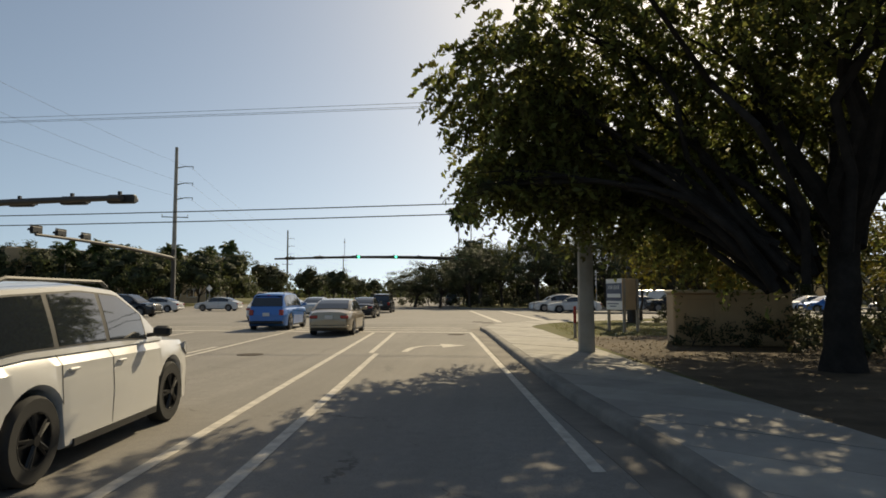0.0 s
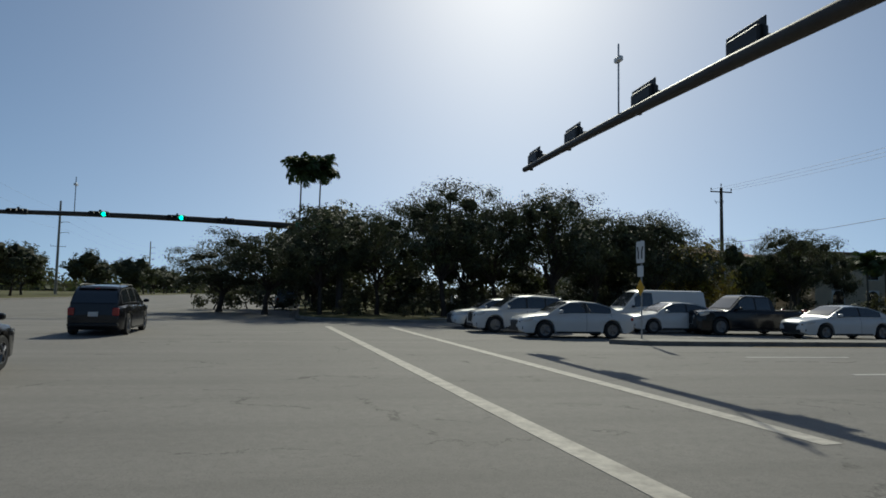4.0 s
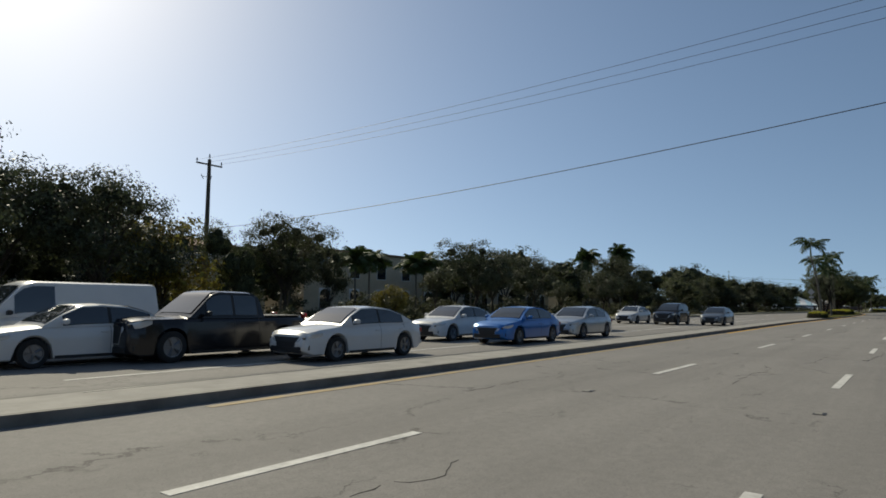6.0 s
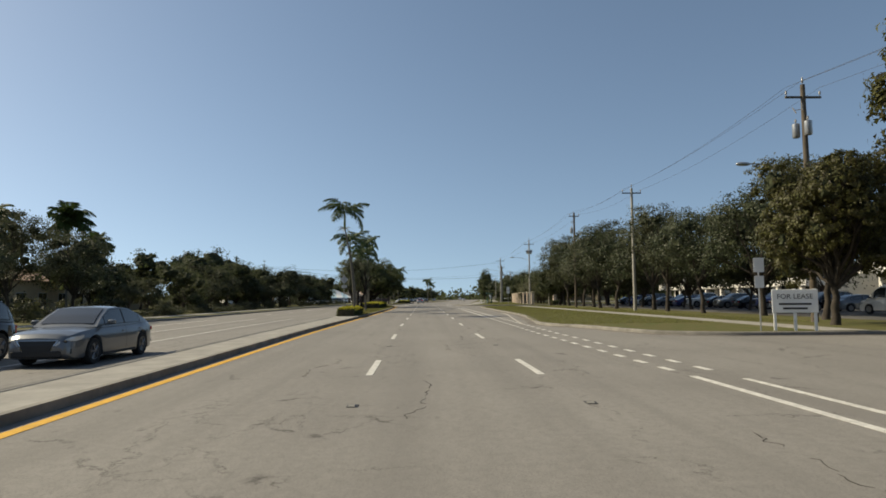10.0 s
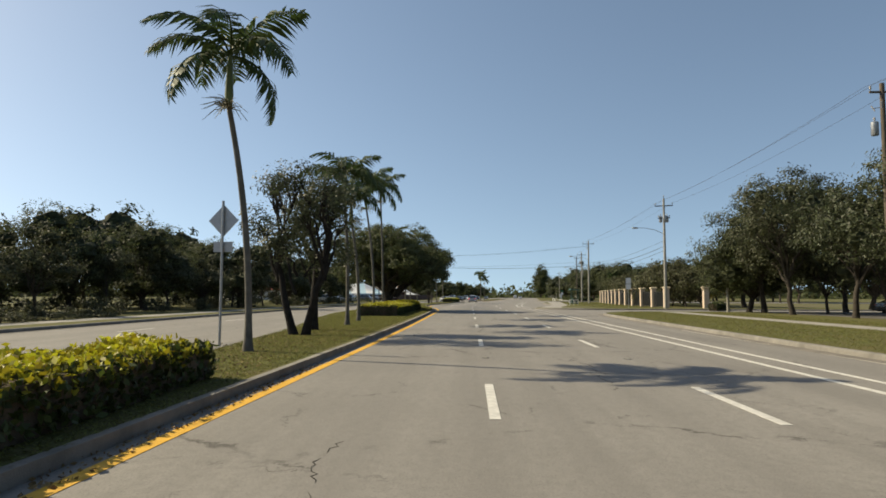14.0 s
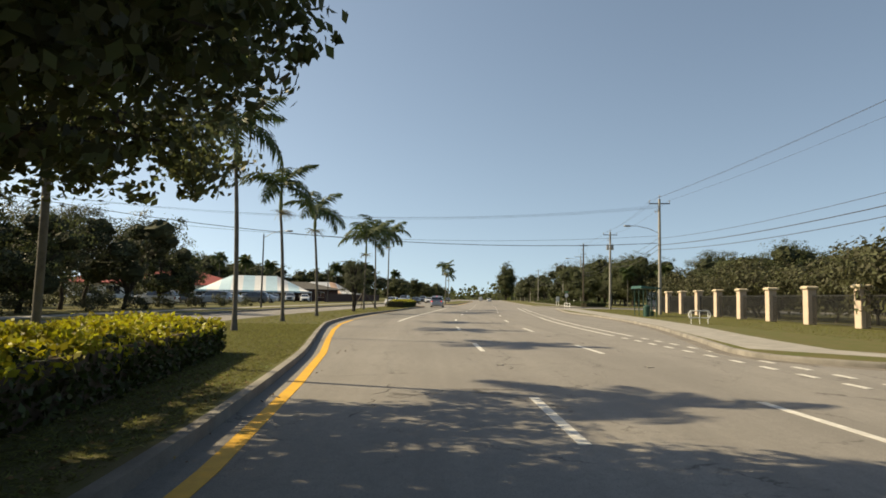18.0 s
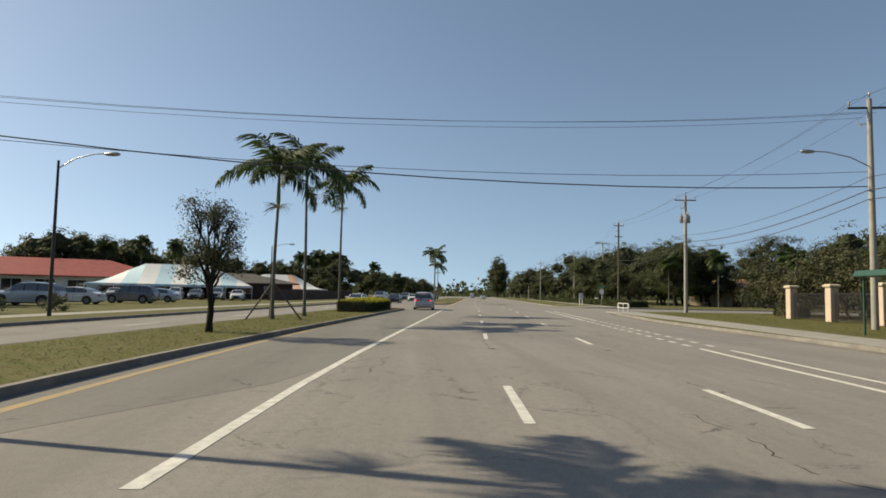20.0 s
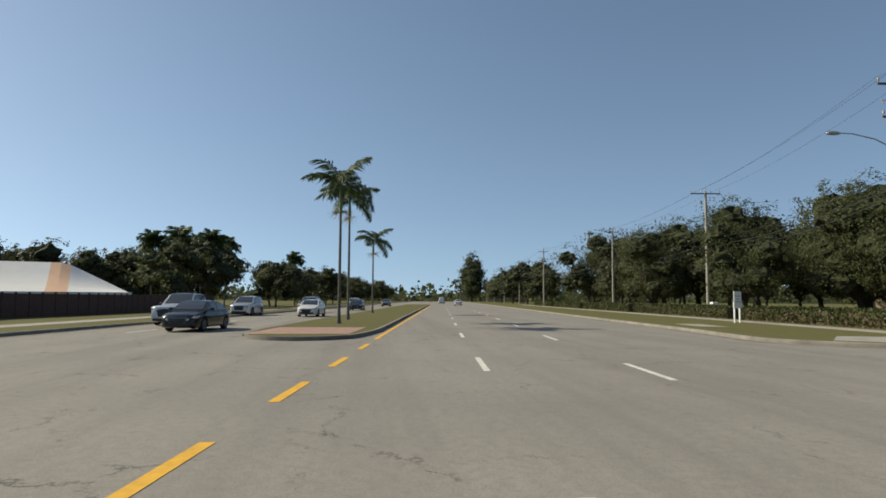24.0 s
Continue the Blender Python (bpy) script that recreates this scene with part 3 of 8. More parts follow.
med_in = offset(K_M, 0.19)
setting("verge", plate([p for p in med_in if p[0] > 99.5], 0.148, 0.3), GRASS_GROUND, "grassed median island between the carriageways", "median")
setting("median", plate([p for p in med_in if p[0] <= 101.5], 0.154, 0.3), CONCRETE, "bare concrete median between the carriageways", "median")
setting("paving", plate([p for p in med_in if p[0] > 255.9], 0.158, 0.1), BRICK_PAVE, "pink brick paving at the median's end", "paving")
# dark open joint along the back of the bare median
JOINT = [(101, 56.88), (92, 56.75), (78, 56.75), (62, 56.45), (48, 56.2), (30, 55.9), (11, 55.9)]
JN = [(s, interp(s, JOINT[::-1])) for s in stations(11, 96, 2.5)]
setting("joint", Geo().slab(offset(JN, -0.035), offset(JN, 0.035), 0.1605, 0.003), BLACK, "dark dirt-filled joint along the concrete median", "joint")
K_N = rounded([RP(430, 60.8), RP(320, 60.6), RP(296, 60.4), RP(290.5, 59.6), RP(289.2, 57.6), RP(290.4, 55.8), RP(296, 55.2), RP(320, 55.2), RP(430, 55.2)])
kerb(K_N)
setting("verge", plate(offset(K_N, 0.19), 0.148, 0.3), GRASS_GROUND, "grassed median island with palms", "median")
setting("paving", Geo().slab([RP(s, 60.0) for s in (291, 294, 297)], [RP(s, 55.8) for s in (291, 294, 297)], 0.158, 0.1), BRICK_PAVE, "pink brick paving at the island's nose", "paving")

# north side
K_NE = rounded([(-9, 200), (-4.8, 90), (-4.2, 76), (-2.6, 72.4), (1.5, 70.7), (20, 70.4), (120, 70.3), (180, 70.0), RP(212, 69.5), RP(262, 69.4), RP(300, 69.4), RP(430, 69.4), RP(700, 69.4)][::-1])
kerb(K_NE)
setting("verge", plate(offset(K_NE, 0.19) + [(300, 400), (700, 400)], 0.148, 0.3), GRASS_GROUND, "shaded lawn under the roadside trees", "lawn")
NE_WALK = stations(4, 420, 12)
setting("pavement", Geo().slab([RP(s, 74.2) for s in NE_WALK], [RP(s, 72.4) for s in NE_WALK], 0.156, 0.1), CONCRETE, "concrete pavement under the trees", "pavement")
K_NW = rounded([(-300, 70.4), (-46, 70.4), (-41, 71.6), (-39.5, 75), (-44, 130), (-55, 300)][::-1])
kerb(K_NW[::-1][::-1])
setting("verge", plate(offset(K_NW, -0.19) + [(-300, 300)] if False else [(-300, 70.6), (-46, 70.6), (-41.3, 71.7), (-39.8, 75), (-44.2, 130), (-55.2, 300), (-300, 300)], 0.148, 0.3), GRASS_GROUND, "dry lawn across the crossing", "lawn")
setting("verge", plate([(-300, 39.5), (-44, 39.5), (-39, 37.5), (-36.5, 33), (-33, 0), (-30, -200), (-300, -200)], 0.148, 0.3), GRASS_GROUND, "dry lawn at the near corner", "lawn")

# ---- road markings ----
def mark(name, pts_l, pts_r, mat, label, group=""):
    ob = solo(name, Geo().slab(pts_l, pts_r, 0.006, 0.004), mat, label, "road marking", group, "structure")
    return ob


def line_along(d0, s0, s1, wide, mat, label, z_group=""):
    ss = stations(s0, s1, 6)
    dd = d0 if callable(d0) else (lambda s: d0)
    mark("lane_line", [RP(s, dd(s) + wide / 2) for s in ss], [RP(s, dd(s) - wide / 2) for s in ss], mat, label, z_group)


LANE_A = [(8, 50.55), (21, 50.48), (36, 50.48), (81, 50.8), (120, 50.7), (180, 50.75), (219, 50.85), (266, 50.75), (279, 50.97), (292, 51.1)]
LANE_B = [(8, 46.6), (21, 46.88), (36, 46.9), (81, 47.2), (116, 47.1), (153, 46.98), (178, 47.2), (227, 47.35), (265, 47.1), (279, 47.32), (292, 47.42)]
for lane, first, second in ((LANE_A, 9.26, 216.9), (LANE_B, 9.1, 215.1)):
    for s in [first + 12.03 * k for k in range(17)] + [second + 12.38 * k for k in range(16)]:
        d0, d1 = interp(s, lane), interp(s + 3.3, lane)
        mark("lane_dash", [RP(s, d0 + 0.075), RP(s + 3.3, d1 + 0.075)], [RP(s, d0 - 0.075), RP(s + 3.3, d1 - 0.075)], WHITE_PAINT, "worn white lane dash on asphalt", "white lane dashes")
# carriageway towards the camera
for k in range(22):
    for d in (66.2,):
        s = 112 + 12.18 * k
        mark("lane_dash", [RP(s, d + 0.07), RP(s + 3.1, d + 0.07)], [RP(s, d - 0.07), RP(s + 3.1, d - 0.07)], WHITE_PAINT, "worn white lane dash on asphalt", "white lane dashes")
for off in (0.0, 3.1, 6.3):
    line_along(lambda s: off + interp(s, [(12, 58.9), (35, 59.1), (53, 59.75), (81, 60.4), (98, 60.4)]), 12, 98, 0.12, WHITE_PAINT, "white lane line on the opposite carriageway")
line_along(lambda s: interp(s, [(46, 54.47), (60, 54.65), (75, 54.83), (92, 54.64), (105, 54.45), (120, 54.25), (133, 54.21), (160, 54.33), (166, 54.45), (175, 55.1), (184, 56.2), (193, 57.15), (205, 57.7), (240, 57.9), (256, 57.6)]), 46, 200, 0.2, YELLOW_PAINT, "bright yellow edge line beside the median kerb")
line_along(lambda s: interp(s, [(200, 57.5), (205, 57.7), (221, 58.15), (230, 58.25), (256, 57.95)]), 200.1, 240.5, 0.2, YELLOW_WORN, "worn pale yellow edge line beside the median kerb")
line_along(lambda s: interp(s, [(12, 54.1), (22, 54.15), (30, 54.26), (46, 54.47)]), 12, 45.9, 0.2, YELLOW_WORN, "worn faded yellow edge line beside the median kerb")
line_along(54.4, 199, 257.5, 0.18, WHITE_PAINT, "solid white line beside the turning lane")
for k in range(4):
    s = 269.6 + 5.15 * k
    mark("lane_dash", [RP(s, 54.68), RP(s + 2.4, 54.68)], [RP(s, 54.5), RP(s + 2.4, 54.5)], YELLOW_PAINT, "yellow dash across the median gap", "yellow dashes")
line_along(54.6, 290, 420, 0.18, YELLOW_PAINT, "yellow edge line beside the median kerb")
CYCLE = [(10, 44.0), (35, 44.03), (57, 44.12), (72, 44.37), (92, 44.28), (139, 44.05), (187, 44.05), (230, 43.9), (262, 43.62)]
for s0, s1 in ((34.8, 56.6), (97, 152), (187, 214), (236, 261.5)):
    line_along(lambda s: interp(s, CYCLE), s0, s1, 0.16, WHITE_PAINT, "white line of the cycle lane")
    line_along(lambda s: interp(s, CYCLE) - 0.82, s0, s1 - 0.5, 0.14, WHITE_PAINT, "thin white line of the cycle lane")
for s0, s1 in ((10, 34), (57.6, 96), (153, 186), (215, 235)):
    k = s0
    while k < s1:
        for d in (interp(k, CYCLE), interp(k, CYCLE) - 0.82):
            mark("lane_dash", [RP(k, d + 0.08), RP(k + 0.72, d + 0.08)], [RP(k, d - 0.08), RP(k + 0.72, d - 0.08)], WHITE_PAINT, "short white dot dash of the cycle lane", "cycle lane dashes")
        k += 1.6
EDGE = [(82, 43.55), (90, 42.9), (98, 42.15), (106.5, 41.32), (114, 41.1), (150, 40.9)]
line_along(lambda s: interp(s, EDGE), 82, 128, 0.13, WHITE_WORN, "worn white edge line beside the gutter")
# jagged open cracks along the wheel tracks and lane joints
def crack(q, d, length, rng):
    g = Geo()
    while length > 0:
        run = rng.uniform(0.25, 1.1)
        pts = [(q, d, 0.0)]
        while run > 0:
            step = rng.uniform(0.05, 0.17)
            q, d, run, length = q + step, d + rng.normal() * 0.045, run - step, length - step
            pts.append((q, d, rng.uniform(0.003, 0.009)))
        pts[-1] = (pts[-1][0], pts[-1][1], 0.0005)
        g.slab([RP(u, w + k) for u, w, k in pts], [RP(u, w - k - 0.0005) for u, w, k in pts], 0.0035, 0.003)
        q, d, length = q + rng.uniform(0.05, 0.5), d + rng.normal() * 0.05, length - 0.2
    return setting("crack", g, TAR, "thin jagged open crack in the asphalt", "crack")


crack_rng = np.random.default_rng(83)
for k in range(46):
    crack(9 + 5.4 * k + crack_rng.uniform(-2, 2), (49.6, 48.1, 50.55, 52.2, 47.1, 46.1, 48.7, 53.4)[k * 3 % 8] + crack_rng.uniform(-0.3, 0.3), crack_rng.uniform(1.2, 4.2), crack_rng)
# approach lanes
def straight(name, a, b, wide, mat, label, group=""):
    a, b = Vector(a), Vector(b)
    w = (b - a).normalized()
    n = Vector((-w.y, w.x)) * wide / 2
    return mark(name, [tuple(a + n), tuple(b + n)], [tuple(a - n), tuple(b - n)], mat, label, group)


straight("lane_line", (-2.05, 3), (-3.2, 17.5), 0.14, WHITE_WORN, "white line beside the turning lane")
straight("lane_line", (-3.4, 17.75), (-4.22, 27.4), 0.14, WHITE_WORN, "white line beside the turning lane")
straight("lane_line", (-3.1, 4), (-5.12, 27.4), 0.14, WHITE_WORN, "white line beside the cycle lane")
for k in range(4):
    y = -8 + 12.2 * k
    straight("lane_dash", (-7.3 - 0.07 * y, y), (-7.3 - 0.07 * (y + 3.2), y + 3.2), 0.13, WHITE_WORN, "worn white lane dash", "white lane dashes")
straight("lane_line", (-7.9, 14), (-9.0, 27.3), 0.14, WHITE_WORN, "white lane line before the stop line")
straight("lane_line", (-11.8, 4), (-13.2, 27.5), 0.14, WHITE_WORN, "white lane line before the stop line")
straight("lane_line", (0.95, 6), (-0.95, 27.4), 0.13, WHITE_WORN, "white edge line beside the gutter")
straight("stop_line", (-17, 28.9), (-0.9, 27.6), 0.45, WHITE_WORN, "broad white stop line")
straight("crosswalk_line", (-30, 32.6), (-1.5, 31.3), 0.28, WHITE_WORN, "white crosswalk line")
straight("crosswalk_line", (-30, 30.9), (-1.2, 29.4), 0.28, WHITE_WORN, "white crosswalk line")
straight("crosswalk_line", (0.45, 38.0), (-2.3, 65.5), 0.3, WHITE_WORN, "long white crosswalk line")
straight("crosswalk_line", (3.2, 40.6), (0.7, 65.5), 0.3, WHITE_WORN, "long white crosswalk line")
# right-turn arrow
arrow = rounded([(-2.5, 18.1), (-2.45, 19.5), (-2.15, 20.25), (-1.65, 20.4)], 0.12)
mark("turn_arrow", offset(arrow, -0.1), offset(arrow, 0.1), WHITE_WORN, "worn white right-turn arrow")
tip = Geo()
tip.v, tip.f = [(-1.75, 21.15, 0.006), (-0.88, 20.55, 0.006), (-1.52, 19.6, 0.006)], [(0, 2, 1)]
solo("arrow_head", tip, WHITE_WORN, "white head of the turn arrow", "road marking", "", "structure")
# manhole covers
def manhole(x, y, r=0.3):
    ob = thing("manhole_cover", "round rusty iron manhole cover in the asphalt", "manhole", "manhole covers", spot(x, y))
    part("rim", Geo().disc((0, 0, 0.003), (0, 0, 1), r + 0.06, 0.012, 24), IRON, ob)
    part("lid", Geo().disc((0, 0, 0.006), (0, 0, 1), r, 0.014, 24), IRON, ob)


for p in ((-0.9, 38.5), (-0.3, 37.2), (-6.6, 17.1), (-1.5, 26.2)):
    manhole(*p)


# small reflectors on the lane lines
def reflector():
    ob = thing("road_reflector", "small raised road reflector between lane dashes", "road reflector", "road reflectors")
    g = Geo()
    g.loft([[(-0.055, -0.055, 0.0), (0.055, -0.055, 0.0), (0.055, 0.055, 0.0), (-0.055, 0.055, 0.0)], [(-0.025, -0.05, 0.02), (0.03, -0.05, 0.02), (0.03, 0.05, 0.02), (-0.025, 0.05, 0.02)]])
    part("housing", g, POLE_GREY, ob)
    part("glue_patch", Geo().rbox((0.03, -0.01, 0.002), (0.24, 0.17, 0.006), 0.002), BLACK, ob, "black glue patch")
    return ob


stud = reflector()
stud.matrix_basis = spot(*RP(29.5, 50.5), 0.003)
for k in range(0, 20):
    for lane in (LANE_A, LANE_B):
        q = (17.45 + 12.03 * k) if k < 16 else 212.9 + 12.38 * (k - 16)
        if not (k == 1 and lane is LANE_A):
            copy_thing(stud, spot(*RP(q, interp(q, lane) - 0.04), 0.003))

# drain inlet in the kerb at the driveway
inlet = thing("kerb_inlet", "dark storm drain inlet in the kerb", "drain", "", spot(54.0, 40.55, 0.0, -9))
# no opening here: a solid black block paints the shade inside the slot
part("slot", Geo().rbox((0, 0, 0.06), (2.0, 0.3, 0.14), 0.01), BLACK, inlet, "black block in place of the slot's inner shade")
part("cover", Geo().rbox((0, -0.1, 0.155), (2.3, 0.5, 0.05), 0.015), KERB, inlet, "concrete cover")

# ---- trees, palms, hedges ----
def leaf_mesh(centres, size, mat, rng, flat=0.0, long=1.7, droop=0.0, facing_out=None, sides=4):
    """One leaf, a folded lozenge, at each centre; facing_out turns the blades towards the light side of their clump."""
    n = len(centres)
    u = rng.normal(size=(n, 3))
    u[:, 2] = u[:, 2] * (1 - flat) - droop
    u /= np.linalg.norm(u, axis=1)[:, None]
    r = rng.normal(size=(n, 3))
    v = np.cross(u, r)
    v /= np.linalg.norm(v, axis=1)[:, None] + 1e-9
    if facing_out is not None:
        f = facing_out + rng.normal(size=(n, 3)) * 0.42
        f /= np.linalg.norm(f, axis=1)[:, None] + 1e-9
        u = np.cross(f, r)
        u[:, 2] -= droop * 0.6
        u /= np.linalg.norm(u, axis=1)[:, None] + 1e-9
        v = np.cross(f, u)
        v /= np.linalg.norm(v, axis=1)[:, None] + 1e-9
    s = size * rng.uniform(0.6, 1.35, n)[:, None]
    a, b = centres - u * s * long / 2, centres + u * s * long / 2
    fold = np.cross(u, v) * s * 0.12
    c, d = centres + v * s / 2 + fold, centres - v * s / 2 + fold
    if sides == 3:
        c, d = a + v * s / 2, a - v * s / 2
    co = np.stack([a, c, b, d] if sides == 4 else [b, c, d], 1).reshape(-1, 3)
    me = bpy.data.meshes.new("leaves")
    me.vertices.add(sides * n)
    me.vertices.foreach_set("co", co.ravel())
    me.loops.add(sides * n)
    me.loops.foreach_set("vertex_index", np.arange(sides * n))
    me.polygons.add(n)
    me.polygons.foreach_set("loop_start", np.arange(n) * sides)
    me.materials.append(mat)
    me.update(calc_edges=True)
    return me


def crown_points(lobes, count, rng, clump=0.5, per=26, inner=0.45):
    """Leaf places: clumps spread over the shells of overlapping lobes, thinner inside."""
    vol = np.array([rx * ry + ry * rz + rx * rz for _, (rx, ry, rz) in lobes])
    out, way = [], []
    for (c, r), k in zip(lobes, vol / vol.sum()):
        m = max(4, int(count * k / per))
        d = rng.normal(size=(m, 3))
        d[:, 2] = np.where(d[:, 2] < -0.2, d[:, 2] * 0.7, d[:, 2])
        d /= np.linalg.norm(d, axis=1)[:, None]
        rad = rng.uniform(inner, 1.0, m) ** 0.6 * rng.uniform(0.84, 1.02, m)
        heads = np.array(c) + d * rad[:, None] * np.array(r)
        for h, w in zip(heads, d):
            j = max(3, int(per * rng.uniform(0.4, 1.6)))
            off = np.clip(rng.normal(size=(j, 3)), -1.5, 1.5) * np.array([1, 1, 0.65])
            out.append(h + off * clump * rng.uniform(0.5, 1.2))
            way.append(w * 0.8 + off * 0.45 + np.array([0, 0, 0.25]))
    return np.concatenate(out), np.concatenate(way)


def spray_points(lobes, count, rng, length):
    """Leaf places for feathery leaves: rows of leaflets on both sides of drooping stalks."""
    vol = np.array([rx * ry + ry * rz + rx * rz for _, (rx, ry, rz) in lobes])
    out = []
    for (c, r), k in zip(lobes, vol / vol.sum()):
        m = max(6, int(count * k / 22))
        d = rng.normal(size=(m, 3))
        d /= np.linalg.norm(d, axis=1)[:, None]
        root = np.array(c) + d * (rng.uniform(0.3, 1.0, m) ** 0.6)[:, None] * np.array(r)
        way = d * np.array([1, 1, 0.3]) + rng.normal(size=(m, 3)) * 0.35
        way /= np.linalg.norm(way, axis=1)[:, None]
        side = np.cross(way, np.array([0, 0, 1.0]))
        side /= np.linalg.norm(side, axis=1)[:, None] + 1e-6
        ln = length * rng.uniform(0.6, 1.3, m)[:, None]
        for i in range(11):
            t = (i + 0.5) / 11
            p = root + way * ln * t + np.array([0, 0, -1.0]) * ln * 0.75 * t * t
            w = 0.075 * math.sin(math.pi * (0.15 + 0.8 * t)) * ln / length
            for sg in (-1, 1):
                out.append(p + side * w * sg + rng.normal(size=(m, 3)) * 0.012)
    return np.concatenate(out)


def limb_path(a, b, rng, sag=0.15, n=5):
    a, b = Vector(a), Vector(b)
    out = []
    for i in range(n + 1):
        t = i / n
        p = a.lerp(b, t)
        w = math.sin(math.pi * t) * (b - a).length * sag
        out.append(p + Vector((rng.normal() * w * 0.35, rng.normal() * w * 0.35, w * 0.6)))
    return out


def core_mesh(lobes, rng, k):
    """Solid filler for a crown's shaded inside: one uneven lump in each lobe."""
    g = Geo()
    for (cx, cy, cz), (rx, ry, rz) in lobes:
        rows = []
        for i in range(9):
            a = math.pi * (i + 0.02) / 8.04
            rows.append([(cx + rx * k * math.sin(a) * math.cos(b) * q, cy + ry * k * math.sin(a) * math.sin(b) * q, cz + rz * k * math.cos(a) * q) for b, q in [(6.283 * j / 11, rng.uniform(0.66, 1.14)) for j in range(11)]])
        g.loft(rows[::-1])
    return g


TREES = {}


def tree(kind, x, y, z=0.15, rz=0.0, s=1.0, label="", group="roadside trees"):
    """A broadleaf tree of one of the kinds below; the first of a kind is built, the others are copies."""
    spec = KINDS[kind]
    if kind in TREES:
        ob = copy_thing(TREES[kind], spot(x, y, z, rz, s))
        return tagged(ob, label or spec["label"])
    rng = np.random.default_rng(spec["seed"])
    H, R, T = spec["h"], spec["r"], spec["trunk"]
    ob = thing(spec.get("name", "tree"), label or spec["label"], spec.get("name", "tree"), group)
    r0 = spec.get("r0", 0.2)
    g = Geo()
    lean = spec.get("lean", 0.3)
    stems = spec.get("stems", 1)
    lobes = []
    for st in range(stems):
        ang = 6.283 * st / max(stems, 1) + spec.get("turn", rng.uniform(0, 1))
        base = Vector((math.cos(ang), math.sin(ang), 0)) * (0.25 * (stems > 1))
        top = base + Vector((math.cos(ang) * (lean if stems < 2 else 0.9), math.sin(ang) * (lean if stems < 2 else 0.9), T))
        path = limb_path(base - Vector((0, 0, 0.2)), top, rng, 0.06)
        path[0] = base - Vector((0, 0, 0.2))
        rr = r0 / math.sqrt(stems)
        g.tube(path, [rr * 1.45, rr * 1.05, rr * 0.95, rr * 0.88, rr * 0.82, rr * 0.75], 8)
        n = spec.get("limbs", 7) // stems + (stems > 1)
        for i in range(n):
            a = 6.283 * (i + rng.uniform(-0.3, 0.3)) / n + ang
            out = R * rng.uniform(0.32, 0.68) if i else R * 0.12
            zz = T + (H - T) * rng.uniform(spec.get("zlo", 0.32), 0.78) if i else T + (H - T) * 0.7
            end = Vector((top.x + math.cos(a) * out, top.y + math.sin(a) * out, zz))
            lp = limb_path(top - Vector((0, 0, rng.uniform(0, 0.25) * T)), end, rng, 0.12)
            r1 = rr * rng.uniform(0.4, 0.6)
            lr = R * rng.uniform(0.34, 0.52) * spec.get("lobe", 1.0)
            lz = min(lr * spec.get("flat", 0.75), (H - T) * 0.42)
            drop = end.z - min(end.z, H - lz * 0.92)
            end.z -= drop
            lp = [q - Vector((0, 0, drop * i_ / 5)) for i_, q in enumerate(lp)]
            g.tube(lp, [r1, r1 * 0.85, r1 * 0.7, r1 * 0.55, r1 * 0.42, r1 * 0.25], 5)
            lobes.append((tuple(end), (lr, lr, lz)))
            for j in range(spec.get("twigs", 3)):
                tip = end + Vector([float(np.clip(rng.normal() * k, -1.1, 1.1)) for k in (1, 1, 0.6)]) * lr * 0.6
                g.tube(limb_path(lp[3], tip, rng, 0.1, 3), [r1 * 0.4, r1 * 0.3, r1 * 0.2, r1 * 0.08], 4)
    for (cx, cy, cz, rh, rv) in spec.get("boughs", ()):
        fork = Vector((cx * 0.18, cy * 0.18, T * rng.uniform(0.55, 0.95)))
        lp = limb_path(fork, (cx, cy, cz), rng, 0.16, 6)
        r1 = r0 * rng.uniform(0.2, 0.36)
        g.tube(lp, [r1 * k for k in (1.0, 0.9, 0.78, 0.64, 0.5, 0.36, 0.2)], 7)
        for j in range(6):
            tip = Vector((cx, cy, cz)) + Vector([float(np.clip(rng.normal() * k, -1.1, 1.1)) for k in (1, 1, 0.5)]) * rh * 0.5
            g.tube(limb_path(lp[4], tip, rng, 0.1, 3), [r1 * 0.36, r1 * 0.28, r1 * 0.18, r1 * 0.06], 4)
        lobes.append(((cx, cy, cz), (rh, rh, rv)))
    part("trunk", g, spec.get("bark", BARK), ob, smooth=60)
    if spec.get("spray"):
        pts, way = spray_points(lobes, spec["leaves"], rng, spec["spray"]), None
    else:
        pts, way = crown_points(lobes, spec["leaves"], rng, spec.get("clump", 0.5), spec.get("per", 26), spec.get("inner", 0.45))
    # added opaque lumps in the dark leaf tone stand in for inner shade
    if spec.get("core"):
        part("inner_crown", core_mesh([q for q in lobes if q[0][2] < spec.get("core_low", 99)], rng, spec["core"]), spec.get("inside", LEAF_SHADE), ob)
    part("crown", leaf_mesh(pts, spec["leaf"], spec["mat"], rng, droop=spec.get("droop", 0.0), long=spec.get("long", 1.7), facing_out=way, sides=spec.get("sides", 3 if spec["leaves"] < 20000 else 4)), None, ob)
    ob.matrix_basis = spot(x, y, z, rz, s)
    TREES[kind] = ob
    return ob


